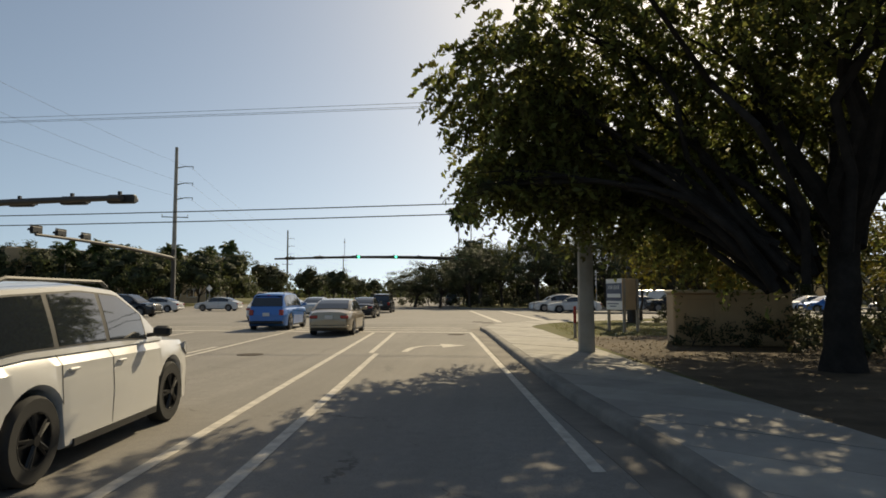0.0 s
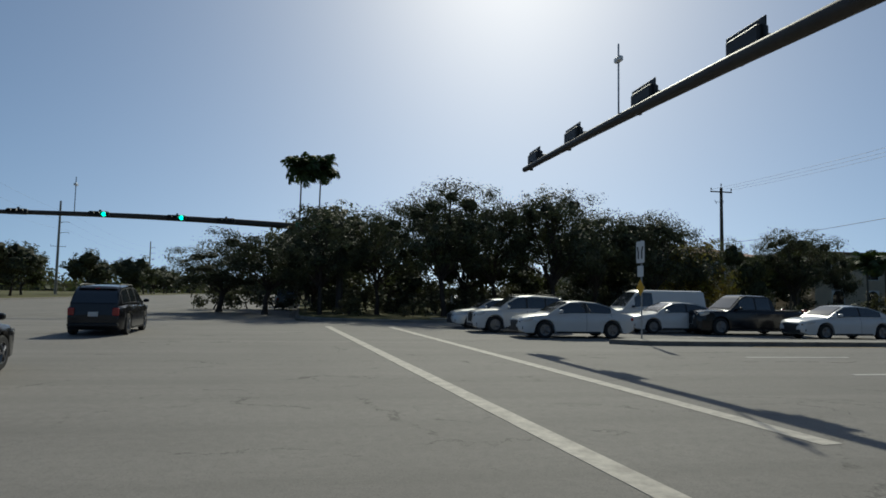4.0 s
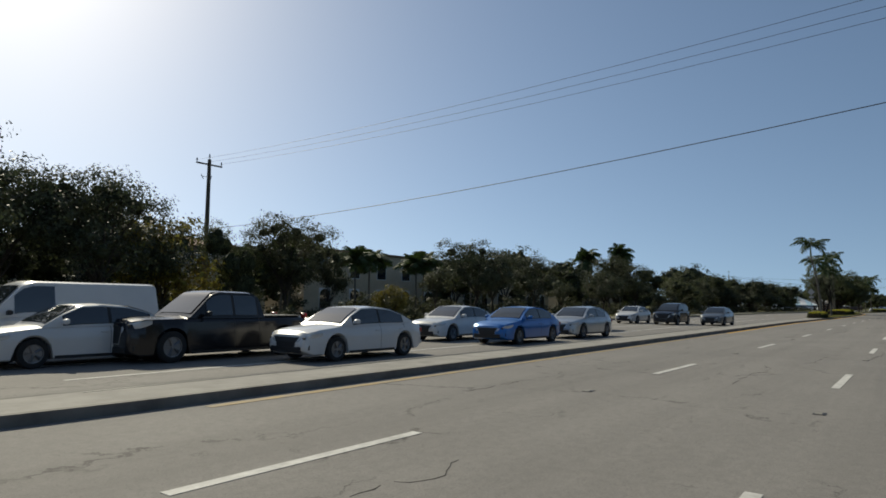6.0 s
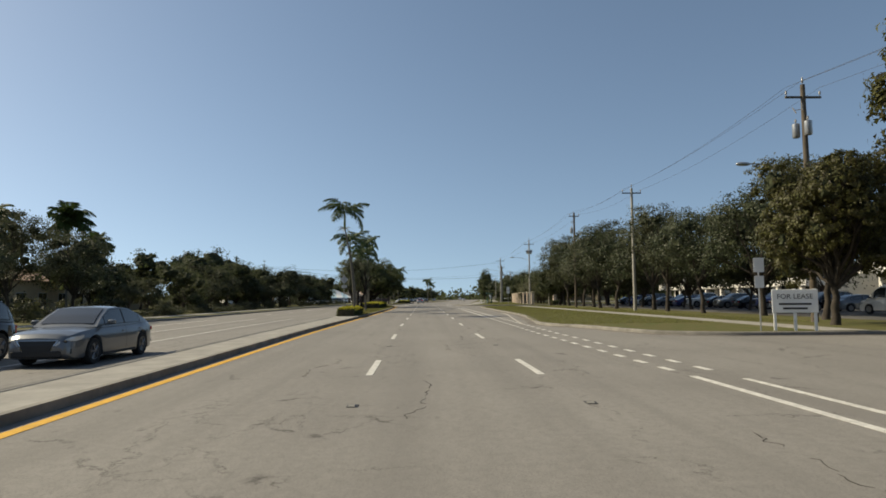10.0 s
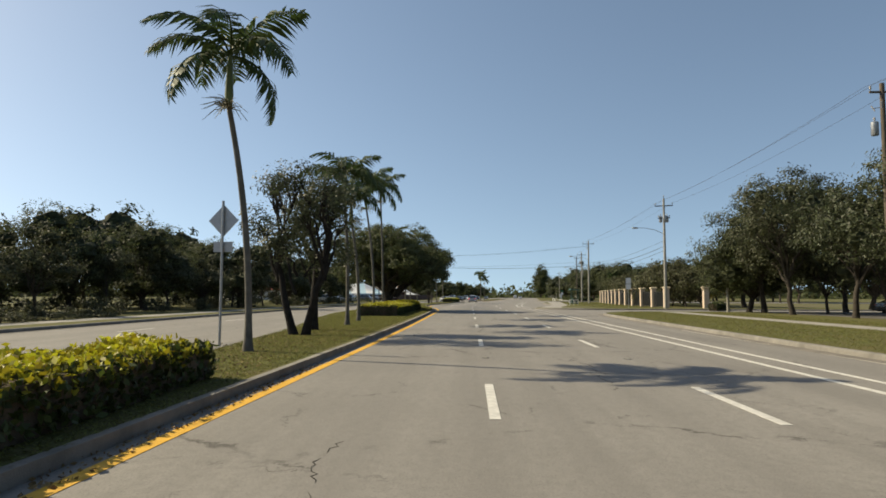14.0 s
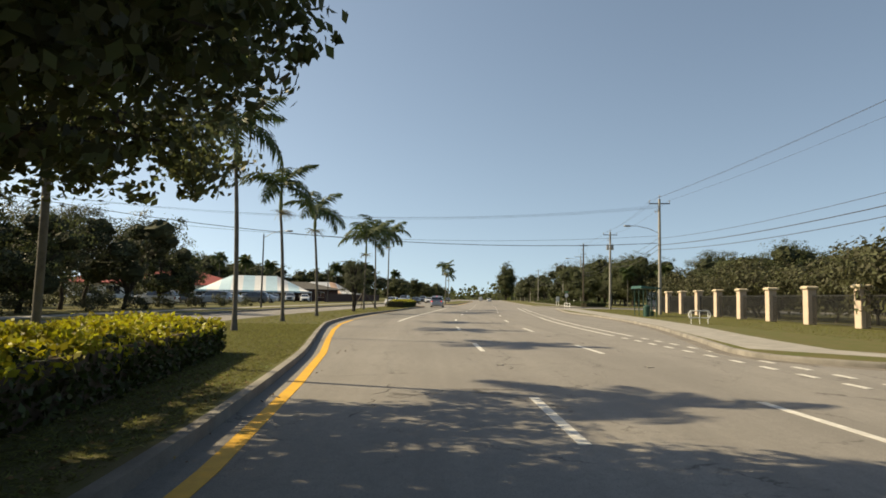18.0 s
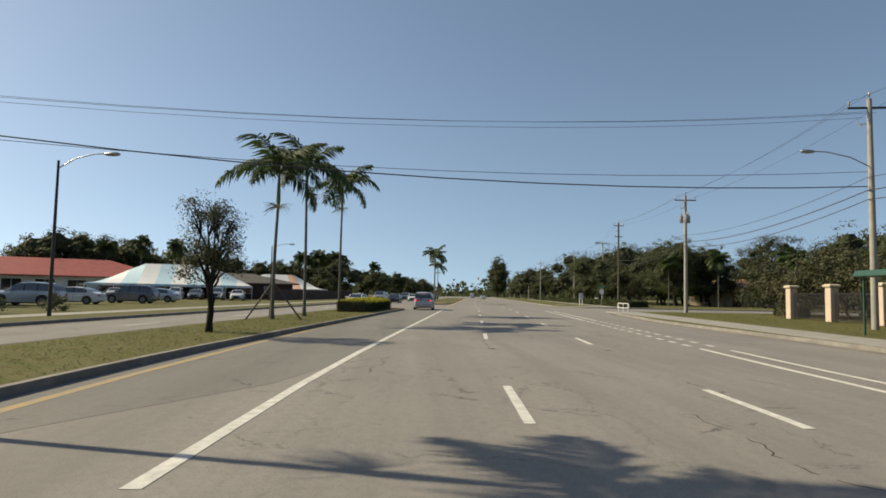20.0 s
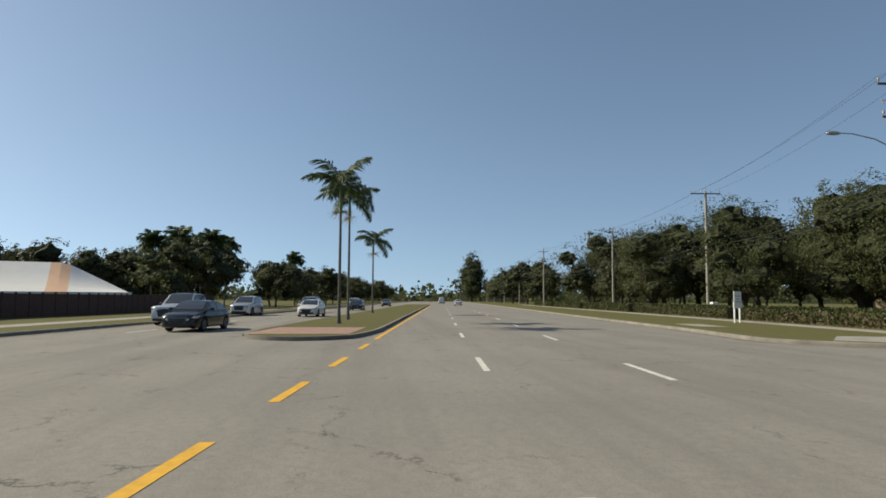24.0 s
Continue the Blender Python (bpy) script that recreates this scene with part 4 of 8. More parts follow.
KINDS = {
    "oak_a": dict(seed=11, h=9.6, r=4.8, trunk=2.6, r0=0.19, leaves=14500, leaf=0.105, mat=LEAF_OAK, label="dark green live oak with a broad low crown", limbs=12, clump=0.38, core=0.25, inner=0.55, zlo=0.16, lobe=1.05, per=34),
    "oak_b": dict(seed=12, h=9.2, r=4.5, trunk=2.5, r0=0.17, leaves=13500, leaf=0.105, mat=LEAF_OAK, label="live oak with a ragged dark crown", limbs=11, clump=0.38, core=0.25, inner=0.55, zlo=0.16, per=34),
    "oak_c": dict(seed=13, h=10.0, r=4.6, trunk=2.7, r0=0.18, leaves=14500, leaf=0.105, mat=LEAF_OLIVE, label="live oak with an olive green crown", limbs=12, clump=0.38, core=0.25, inner=0.55, zlo=0.16, per=34),
    "mass_a": dict(seed=41, h=9.8, r=5.2, trunk=1.6, r0=0.2, core=0.48, inner=0.6, leaves=5600, leaf=0.15, mat=LEAF_OAK, label="dark broad-crowned tree in a dense row", limbs=13, clump=0.45, zlo=0.05, lobe=1.1, twigs=1),
    "mass_b": dict(seed=42, h=9.2, r=4.8, trunk=1.4, r0=0.18, core=0.48, inner=0.6, leaves=5400, leaf=0.15, mat=LEAF_DARK, label="dense dark green tree with a low crown", limbs=12, clump=0.45, zlo=0.05, lobe=1.1, twigs=1),
    "mass_c": dict(seed=43, h=9.4, r=4.4, trunk=2.0, r0=0.16, core=0.4, inner=0.55, leaves=4800, leaf=0.14, mat=LEAF_OLIVE, label="greyish olive tree with a thin top", limbs=11, clump=0.6, zlo=0.1, twigs=3),
    "far_a": dict(seed=45, h=9.6, r=5.2, trunk=1.6, r0=0.2, core=0.6, inner=0.6, leaves=2200, leaf=0.24, mat=LEAF_OAK, label="distant dark broad-crowned tree", limbs=9, clump=0.5, zlo=0.05, lobe=1.15, twigs=0),
    "far_b": dict(seed=46, h=9.0, r=4.8, trunk=1.4, r0=0.18, core=0.6, inner=0.6, leaves=2200, leaf=0.24, mat=LEAF_DARK, label="distant dense dark green tree", limbs=9, clump=0.5, zlo=0.05, lobe=1.15, twigs=0),
    "dense": dict(seed=14, h=10.0, r=5.5, trunk=1.6, r0=0.28, core=0.5, inner=0.62, leaves=12500, leaf=0.12, mat=LEAF_DARK, label="large dense dark green tree", twigs=1, limbs=14, clump=0.4, lobe=1.1, zlo=0.05),
    "thin": dict(seed=15, h=8.0, r=3.2, trunk=2.4, r0=0.12, leaves=3000, leaf=0.17, mat=LEAF_OLIVE, label="slender open-crowned tree with greyish leaves", limbs=7, clump=0.4, twigs=5),
    "corner": dict(seed=16, h=10.5, r=4.5, trunk=2.6, r0=0.34, bark=BARK_BACKLIT, spray=0.65, leaves=126000, leaf=0.078, core=0.42, core_low=4.6, mat=LEAF_FEATHER, label="huge spreading shade tree with feathery leaves over the pavement", limbs=7, clump=0.4, droop=0.4, long=2.2, twigs=4, flat=0.62, zlo=0.4, per=70,
                   boughs=[(-6.3, 0.4, 5.9, 1.5, 1.1), (-6.0, 1.3, 4.0, 1.2, 0.8), (-6.7, 0.5, 3.7, 0.7, 0.35), (-5.2, 1.8, 3.8, 1.3, 1.0), (-4.2, 2.4, 3.6, 1.3, 1.0), (-3.2, 2.2, 3.8, 1.4, 1.0), (-6.0, 1.2, 5.2, 1.5, 1.1), (-4.6, 1.6, 5.2, 1.6, 1.2), (-3.0, 1.4, 5.4, 1.6, 1.2), (-5.3, 0.0, 7.2, 1.6, 1.2), (-4.2, 3.7, 4.5, 1.3, 1.1), (-6.3, 3.1, 4.5, 1.0, 0.6), (-5.6, 4.2, 4.8, 1.5, 1.1), (-4.7, 5.7, 4.5, 1.5, 1.2), (-3.4, 4.2, 5.8, 2.0, 1.4), (-6.2, 0.6, 6.0, 1.7, 1.0), (-4.4, 1.8, 7.2, 2.0, 1.4), (-2.0, 6.4, 4.9, 1.9, 1.5), (0.0, 4.0, 5.4, 2.2, 1.6),
                           (1.4, 6.6, 4.6, 2.3, 1.8), (-4.2, -2.0, 7.8, 1.8, 1.0), (-1.5, 1.5, 8.6, 2.4, 1.5), (3.2, 2.6, 6.4, 2.6, 2.0), (5.4, 5.2, 6.2, 2.0, 1.3), (4.6, -1.0, 7.8, 1.9, 1.1), (-0.6, -3.0, 8.6, 1.9, 1.0), (-5.4, 2.0, 5.4, 1.4, 0.9),
                           (-2.0, 3.1, 3.1, 1.3, 1.1), (-0.4, 3.6, 2.9, 1.5, 1.2), (1.2, 3.2, 3.1, 1.3, 1.0), (-1.2, 2.4, 4.4, 1.6, 1.2), (-3.2, 2.6, 4.2, 1.3, 1.0)]),
    "ficus": dict(seed=17, h=9.0, r=6.0, trunk=2.1, r0=0.42, core=0.14, leaves=150000, leaf=0.088, mat=LEAF_FIG, label="massive round-crowned fig tree on the median", limbs=22, clump=0.24, lobe=0.82, flat=0.85, twigs=4, zlo=0.22, per=45, inner=0.7, boughs=[(3.0, -3.8, 5.0, 1.8, 1.5), (4.2, -2.3, 5.2, 1.8, 1.5), (-0.5, -4.4, 5.0, 1.9, 1.5), (-3.2, -4.0, 4.9, 1.9, 1.5), (-4.8, -2.0, 4.7, 1.8, 1.4), (3.9, 0.8, 5.2, 2.0, 1.4), (4.4, -3.5, 4.7, 1.2, 1.1), (5.0, -1.5, 4.6, 1.5, 1.2), (5.0, 0.3, 4.7, 1.6, 1.3), (6.6, -2.2, 3.6, 1.3, 0.9), (6.8, -0.8, 3.8, 1.4, 1.0), (1.6, -4.4, 3.9, 1.4, 0.9), (-1.0, -4.8, 3.8, 1.4, 0.9), (7.0, 1.2, 4.0, 1.4, 1.0), (-4.2, -4.0, 3.8, 1.5, 1.0), (0.8, -3.6, 4.1, 1.5, 1.0), (8.4, -2.3, 4.2, 1.2, 0.8)]),
    "maho": dict(seed=18, h=14.0, r=6.6, trunk=3.4, r0=0.3, core=0.36, leaves=60000, sides=3, leaf=0.14, mat=LEAF_MAHO, inner=0.7, label="tall rounded mahogany tree with olive leaves", limbs=26, clump=0.26, lobe=0.78, flat=0.95, zlo=0.1, per=44),
    "multi": dict(seed=19, h=8.1, r=1.75, trunk=3.0, r0=0.24, boughs=[(0.9, -0.7, 3.4, 1.0, 0.9), (-0.9, 0.5, 3.8, 1.1, 0.9), (0.6, 1.3, 4.2, 1.1, 0.9)], leaves=8200, leaf=0.075, mat=LEAF_OAK, bark=BARK_BACKLIT, turn=1.3, label="multi-stemmed open tree with bark darkened as if backlit on the median", limbs=10, stems=2, clump=0.34, twigs=7, lobe=0.85, flat=1.0, per=36),
    "fork": dict(seed=29, h=7.5, r=1.7, trunk=2.6, r0=0.17, boughs=[(0.7, -0.8, 3.2, 0.9, 0.8), (-0.6, 0.7, 3.6, 1.0, 0.8)], leaves=7600, leaf=0.075, mat=LEAF_OAK, bark=BARK_BACKLIT, label="single-stemmed dark tree with a dense crown on the median", limbs=10, clump=0.3, twigs=5, lobe=0.95, flat=0.9, per=36),
    "golden": dict(seed=20, h=6.5, r=3.4, trunk=1.2, r0=0.14, leaves=5000, leaf=0.14, mat=LEAF_GOLD, label="yellow-green bushy tree with low branches", limbs=9, clump=0.42, zlo=0.05),
    "scrub": dict(name="shrub", seed=23, h=4.8, r=3.6, trunk=0.6, r0=0.1, leaves=3800, leaf=0.15, mat=LEAF_SCRUB, label="tangled brownish green scrub behind the fence", twigs=1, limbs=10, clump=0.45, zlo=0.02, lobe=1.15),
    "shrub": dict(name="shrub", seed=21, h=1.9, r=1.6, trunk=0.25, r0=0.05, leaves=950, leaf=0.12, mat=LEAF_OLIVE, label="rounded green shrub at the foot of the trees", twigs=0, limbs=6, clump=0.28, zlo=0.02),
    "pine": dict(seed=22, h=12.5, r=2.6, trunk=2.0, r0=0.2, leaves=5000, leaf=0.2, mat=LEAF_DARK, label="tall narrow feathery tree", limbs=12, clump=0.5, flat=1.5, long=2.6, zlo=0.05),
}


def frond_mesh(rng, length, droop, pairs, leaflet, wide=0.05):
    """A feather palm frond along +x from the origin: a bowed midrib and two rows of hanging leaflets."""
    g = Geo()
    rib = []
    for i in range(9):
        t = i / 8
        a = 0.75 - droop * t
        p = Vector((0, 0, 0)) if not rib else rib[-1] + Vector((math.cos(a), 0, math.sin(a))) * length / 8
        rib.append(p)
    g.tube(rib, [0.035 - 0.03 * i / 8 for i in range(9)], 4)
    for i in range(pairs):
        t = 0.1 + 0.9 * (i + 0.5) / pairs
        k = min(7, int(t * 8))
        p = rib[k].lerp(rib[k + 1], t * 8 - k)
        w = (rib[k + 1] - rib[k]).normalized()
        ll = leaflet * math.sin(math.pi * min(1, 0.2 + 0.72 * t)) * rng.uniform(0.85, 1.1)
        for side in (-1, 1):
            out = (Vector((0, side, 0)) * 0.85 + w * 0.55 + Vector((0, 0, rng.uniform(-0.55, 0.1)))).normalized()
            mid = p + out * ll * 0.5
            end = p + out * ll + Vector((0, 0, -ll * rng.uniform(0.25, 0.6)))
            wd = w * wide
            g.add([p - wd * 0.5, mid - wd, end, mid + wd, p + wd * 0.5], [(0, 1, 3, 4), (1, 2, 3)])
    return g


frng = np.random.default_rng(5)
FRONDS = [mesh_of(frond_mesh(frng, L, dr, 30, 0.7), LEAF_PALM) for L, dr in ((2.5, 1.6), (2.7, 1.9), (2.3, 1.2))]
FRONDS_FAN = [mesh_of(frond_mesh(frng, L, dr, 15, 0.8, 0.085), LEAF_PALM) for L, dr in ((1.9, 1.5), (2.1, 1.9), (1.7, 1.1))]
PALMS = {}


def palm(key, x, y, top, rz=0.0, lean=(0.0, 0.0), z=0.15, crown=1.0, stalks=True, label="", fronds=11, shaft=True):
    """A feather palm with a ringed grey trunk; top is the height where the fronds spring."""
    rng = np.random.default_rng(abs(hash_of(key)))
    ob = thing("palm_tree", label or "slender royal palm with a ringed grey trunk on grass", "palm", "palms", spot(x, y, z, rz))
    g = Geo()
    pts, rads = [], []
    bow = rng.uniform(-0.15, 0.15)
    n = 14
    for i in range(n + 1):
        t = i / n
        pts.append((lean[0] * t * t + bow * math.sin(3.14 * t), lean[1] * t * t, -0.15 + (top + 0.15) * t))
        rads.append(interp(t, [(0, 0.17), (0.04, 0.12), (0.12, 0.09), (0.6, 0.082), (1.0, 0.068)]) * (1 + 0.03 * (i % 2)))
    g.tube(pts, rads, 10)
    part("trunk", g, PALM_BARK, ob, smooth=60)
    cx, cy = pts[-1][0], pts[-1][1]
    rise = 1.35 * crown if shaft else 0.25
    if shaft:
        part("crownshaft", Geo().tube([(cx, cy, top - 0.05), (cx, cy, top + 0.3), (cx, cy, top + rise)], [0.085, 0.115, 0.06], 9), SHAFT, ob, "smooth green crownshaft", smooth=60)
    for i in range(fronds):
        a = 6.283 * (i * 0.382 + 0.02 * rng.normal())
        pitch = interp(i / fronds, [(0, 42), (0.4, 12), (1.0, -28)] if shaft else [(0, 58), (0.45, 10), (1.0, -50)]) + rng.normal() * 7
        m = Matrix.Translation((cx, cy, top + rise)) @ Matrix.Rotation(a, 4, "Z") @ Matrix.Rotation(-radians(pitch), 4, "Y") @ Matrix.Rotation(rng.normal() * 0.25, 4, "X") @ Matrix.Scale(crown * rng.uniform(0.85, 1.1), 4)
        part("frond", (FRONDS if shaft else FRONDS_FAN)[i % 3], None, ob, "", m=m)
    if stalks:
        for i in range(2):
            a = rng.uniform(0, 6.28)
            gs = Geo()
            root = Vector((cx, cy, top - 0.05))
            for j in range(26):
                b = a + rng.normal() * 0.55
                e = root + Vector((math.cos(b), math.sin(b), rng.uniform(-0.7, 0.25))) * rng.uniform(0.45, 0.85)
                gs.tube([root, root.lerp(e, 0.55) + Vector((0, 0, 0.12)), e], [0.012, 0.01, 0.006], 3)
            part("seed_stalk", gs, SEED_STALK, ob, "pale branched seed stalk")
    return ob


def hash_of(key):
    n = 7
    for ch in str(key):
        n = (n * 31 + ord(ch)) % 1000003
    return n


def far_palm(x, y, top, rz=0.0, s=1.0, label=""):
    """Fan palms seen from afar: copies of one."""
    if "far" not in PALMS:
        PALMS["far"] = palm("far", x, y, 8.0, crown=1.25, stalks=False, label="tall palm behind the trees", fronds=22, shaft=False)
        PALMS["far"].matrix_basis = spot(x, y, 0.15, rz, (s, s, (top - 1.9) / 8.0))
        return PALMS["far"]
    return tagged(copy_thing(PALMS["far"], spot(x, y, 0.15, rz, (s, s, (top - 1.9) / 8.0))), label)


def hedge(path, wide, high, label, top_mat=None, seed=3, dens=320, leaf=0.068):
    """A clipped hedge: a dark twiggy core, leaves over its sides and, with top_mat, brighter leaves on top."""
    rng = np.random.default_rng(seed)
    ob = thing("hedge", label, "hedge", "hedges")
    core = Geo()
    k = wide / 2 - 0.08
    L, Rr = offset(path, -k), offset(path, k)
    core.slab(L, Rr, high + 0.04, high)
    part("core", core, DIRT, ob, "dark twiggy inside of the hedge")
    side, top = [], []
    for (a, b) in zip(path, path[1:]):
        a, b = Vector(a), Vector(b)
        ln = (b - a).length
        w = (b - a).normalized()
        nn = Vector((w.y, -w.x))
        m = int(ln * dens * high)
        for sgn in (-1, 1):
            t, hgt = rng.uniform(0, ln, m), rng.uniform(0.04, 1.0, m) ** 0.9 * high
            off = (wide / 2 + rng.normal(size=m) * 0.05 - 0.02 - 0.14 * wide * (hgt / high) ** 5) * sgn
            side.append(np.stack([a.x + w.x * t + nn.x * off, a.y + w.y * t + nn.y * off, 0.15 + hgt], 1))
        m = int(ln * dens * wide)
        t, off = rng.uniform(0, ln, m), rng.uniform(-wide / 2, wide / 2, m)
        top.append(np.stack([a.x + w.x * t + nn.x * off, a.y + w.y * t + nn.y * off, 0.15 + high + rng.normal(size=m) * 0.05 + 0.05 * np.sin(t * 2.1 + off * 3) + 0.04 * np.sin(t * 5.3) - 0.22 * high * np.abs(off / wide * 2) ** 4], 1))
    for e, nxt in ((0, 1), (-1, -2)):
        a, b = Vector(path[e]), Vector(path[nxt])
        w = (a - b).normalized()
        nn = Vector((w.y, -w.x))
        m = int(wide * dens * high)
        off, hgt, ou = rng.uniform(-wide / 2, wide / 2, m), rng.uniform(0.04, 1, m) * high, rng.normal(size=m) * 0.05
        side.append(np.stack([a.x + nn.x * off + w.x * ou, a.y + nn.y * off + w.y * ou, 0.15 + hgt], 1))
    part("leaves", leaf_mesh(np.concatenate(side), leaf, HEDGE_SIDE, rng), None, ob)
    part("top_leaves", leaf_mesh(np.concatenate(top), leaf, top_mat or HEDGE_SIDE, rng), None, ob, "brighter yellow-green leaves on top" if top_mat else "")
    return ob


# corner by the approach
tree("corner", 6.6, 12.8)
tree("golden", 9.0, 29.6, rz=10, s=1.12)
tree("golden", 17.5, 30.5, rz=50, s=0.8)
tree("golden", 12.5, 19.0, rz=90, s=0.42)
tree("shrub", 9.4, 15.6, rz=30, s=0.9)
tree("shrub", 10.6, 17.4, rz=110, s=1.0)
tree("shrub", 8.2, 16.4, rz=200, s=0.7)
tree("shrub", 5.6, 18.7, s=0.5)
tree("shrub", 7.4, 18.6, rz=80, s=0.6)
tree("shrub", 8.6, 18.4, rz=150, s=0.7)
tree("shrub", 8.8, 33.6, s=0.55)
tree("thin", 8.4, 37.2, rz=20, s=0.72)
tree("dense", 25, 25, rz=80, s=0.85)
tree("mass_a", 31, 18, rz=10)
tree("mass_b", 18, 12, rz=70)
tree("mass_a", 24, 5, rz=120)
tree("mass_b", 15, -4, rz=160)
tree("maho", 62.3, 28.9, rz=25, s=(1.0, 1.0, 0.95))
tree("maho", 74.0, 29.8, rz=150, s=(0.6, 0.6, 0.66))
tree("mass_c", 48, 22, rz=25, s=0.8)
# row of oaks along the lawn
orng = np.random.default_rng(77)
kinds = ("oak_c", "oak_a", "oak_b")
for i, s in enumerate((80.5, 89, 96.5, 104.5, 112, 119.5, 127, 134.5, 142, 149.5, 156)):
    tree(kinds[i % 3], s, 25.6 + orng.uniform(-1.2, 1.0), rz=orng.uniform(0, 360), s=orng.uniform(0.98, 1.08) * (1.13 if s > 112 else 1.0), group="row of oaks")
for i, s in enumerate(range(82, 162, 8)):
    tree(("mass_a", "mass_c")[i % 2], s, 18.6 + orng.uniform(-1.5, 2), rz=orng.uniform(0, 360), s=orng.uniform(0.9, 1.05), group="row of oaks")
tree("dense", 158.2, 25.0, rz=200, s=(1.05, 1.05, 1.05))
tree("mass_a", 158.5, 16.0, rz=75, s=1.2)
tree("dense", 185.5, 14.0, rz=70, s=(1.3, 1.3, 1.42))
tree("dense", 176, 3.0, rz=170, s=1.3)
# scrub and trees behind the fence
for i, s in enumerate(range(184, 258, 4)):
    tree("scrub", s, 21.4 + bend(s) + orng.uniform(-1.6, 0.8), rz=orng.uniform(0, 360), s=orng.uniform(0.85, 1.28) * (0.86 if s > 200 else 1.0), group="scrub behind the fence")
for i, (x, y, kind, k) in enumerate(((196, 15, "golden", 0.95), (203, 13, "mass_c", 0.66), (209, 14.5, "scrub", 1.45), (216, 12.0, "mass_b", 0.72), (224.5, 12.5, "dense", 0.98), (231, 8, "mass_a", 0.85), (238, 11, "dense", 0.9), (246, 11.5, "dense", 0.92), (253, 8, "mass_a", 0.95), (262, 2, "dense", 1.05))):
    tree(kind, x, y, rz=67 * i, s=k, group="trees behind the fence")
# last block
for x, y, k in ((325, -3.8, 1.66), (323, -10, 1.5), (306, -12, 0.95), (301, -25, 1.25), (307, -32, 1.4), (318, 2, 1.35), (338, -28, 1.5), (330, -37, 1.5), (316, -37, 1.45), (345, -14, 1.5), (300, -38, 1.3)):
    tree("dense", x, y, rz=40 + x, s=k, group="trees along the road")
for i, s in enumerate(range(320, 424, 8)):
    k = 1.0 if s < 332 else 1.5 if s < 362 else 1.4
    tree(("dense", "mass_c", "dense", "mass_a")[i % 4], s + orng.uniform(-2, 2), 15.5 + bend(s) + orng.uniform(-3, 3), rz=orng.uniform(0, 360), s=orng.uniform(0.95, 1.15) * k, group="trees along the road")
for i, s in enumerate(range(336, 420, 12)):
    tree(("far_b", "far_a")[i % 2], s, 3 + bend(s) + orng.uniform(-4, 2), rz=orng.uniform(0, 360), s=orng.uniform(1.0, 1.3), group="trees along the road")
for i, s in enumerate(range(262, 300, 9)):
    tree(("far_b", "far_a")[i % 2], s + 6, -34 + orng.uniform(-4, 2), rz=orng.uniform(0, 360), s=orng.uniform(1.1, 1.4), group="trees along the road")
for i, s in enumerate(range(430, 600, 14)):
    tree(("far_b", "far_a")[i % 2], s, 25 + bend(s) + orng.uniform(-4, 4), rz=orng.uniform(0, 360), s=orng.uniform(0.9, 1.2), group="trees along the road")
for i in range(4):
    tree("pine", 598 + 6 * i, -3.5 - 1.2 * i, rz=70 * i, s=(1.6, 1.6, (1.5, 1.3, 1.65, 1.4)[i]))
tree("oak_a", 316, -19, rz=20, s=1.52, group="trees along the road")
tree("oak_b", 307, -24, rz=120, s=1.45, group="trees along the road")
tree("dense", 313.2, 1.5, rz=75, s=(1.1, 1.1, 1.4), group="trees along the road")
for x, y, k in ((352, 6, 1.3), (358, 2, 1.25), (347, 9, 1.15), (322, 11, 1.05)):
    tree("dense", x, y, rz=x * 3, s=(k, k, k * 1.08), group="trees along the road")
# north-east corner grove
for i, (x, y, s) in enumerate(((-10.2, 84, (1.0, 1.0, 0.5)), (-6.6, 80.5, (1.05, 1.05, 0.66)), (-2.8, 77.5, 0.76), (1.2, 79.5, 0.86), (5.5, 77.0, 0.98), (9.8, 79.5, 1.0), (13.4, 77.4, 0.98), (17.4, 79.5, 0.94), (21, 77.5, 0.84), (24.5, 80.5, 0.8))):
    tree(("oak_a", "oak_b")[i % 2], x, y, rz=37 * i, s=s, group="grove at the crossing")
for i, (x, y, s) in enumerate(((-3.5, 87, 0.85), (3, 89, 1.0), (10, 90, 1.05), (17, 89, 1.0), (24, 91, 0.95), (30, 94, 0.9))):
    tree(("mass_a", "mass_b")[i % 2], x, y, rz=67 * i, s=s, group="grove at the crossing")
for i in range(9):
    tree("shrub", -1 + 4.2 * i, 76.0 + orng.uniform(-0.5, 1.5), rz=40 * i, s=orng.uniform(0.6, 0.9), group="shrubs under the trees")
for i in range(19):
    tree("shrub", -12 + 2.6 * i, 93.5 + orng.uniform(-1.5, 1.5), rz=77 * i, s=(1.7, 1.7, orng.uniform(1.7, 2.3)), group="shrubs under the trees")
for i in range(13):
    tree("shrub", -2 + 2.8 * i, 84.5 + orng.uniform(-1.2, 1.2), rz=53 * i, s=(1.5, 1.3, orng.uniform(1.2, 1.6)), group="shrubs under the trees")
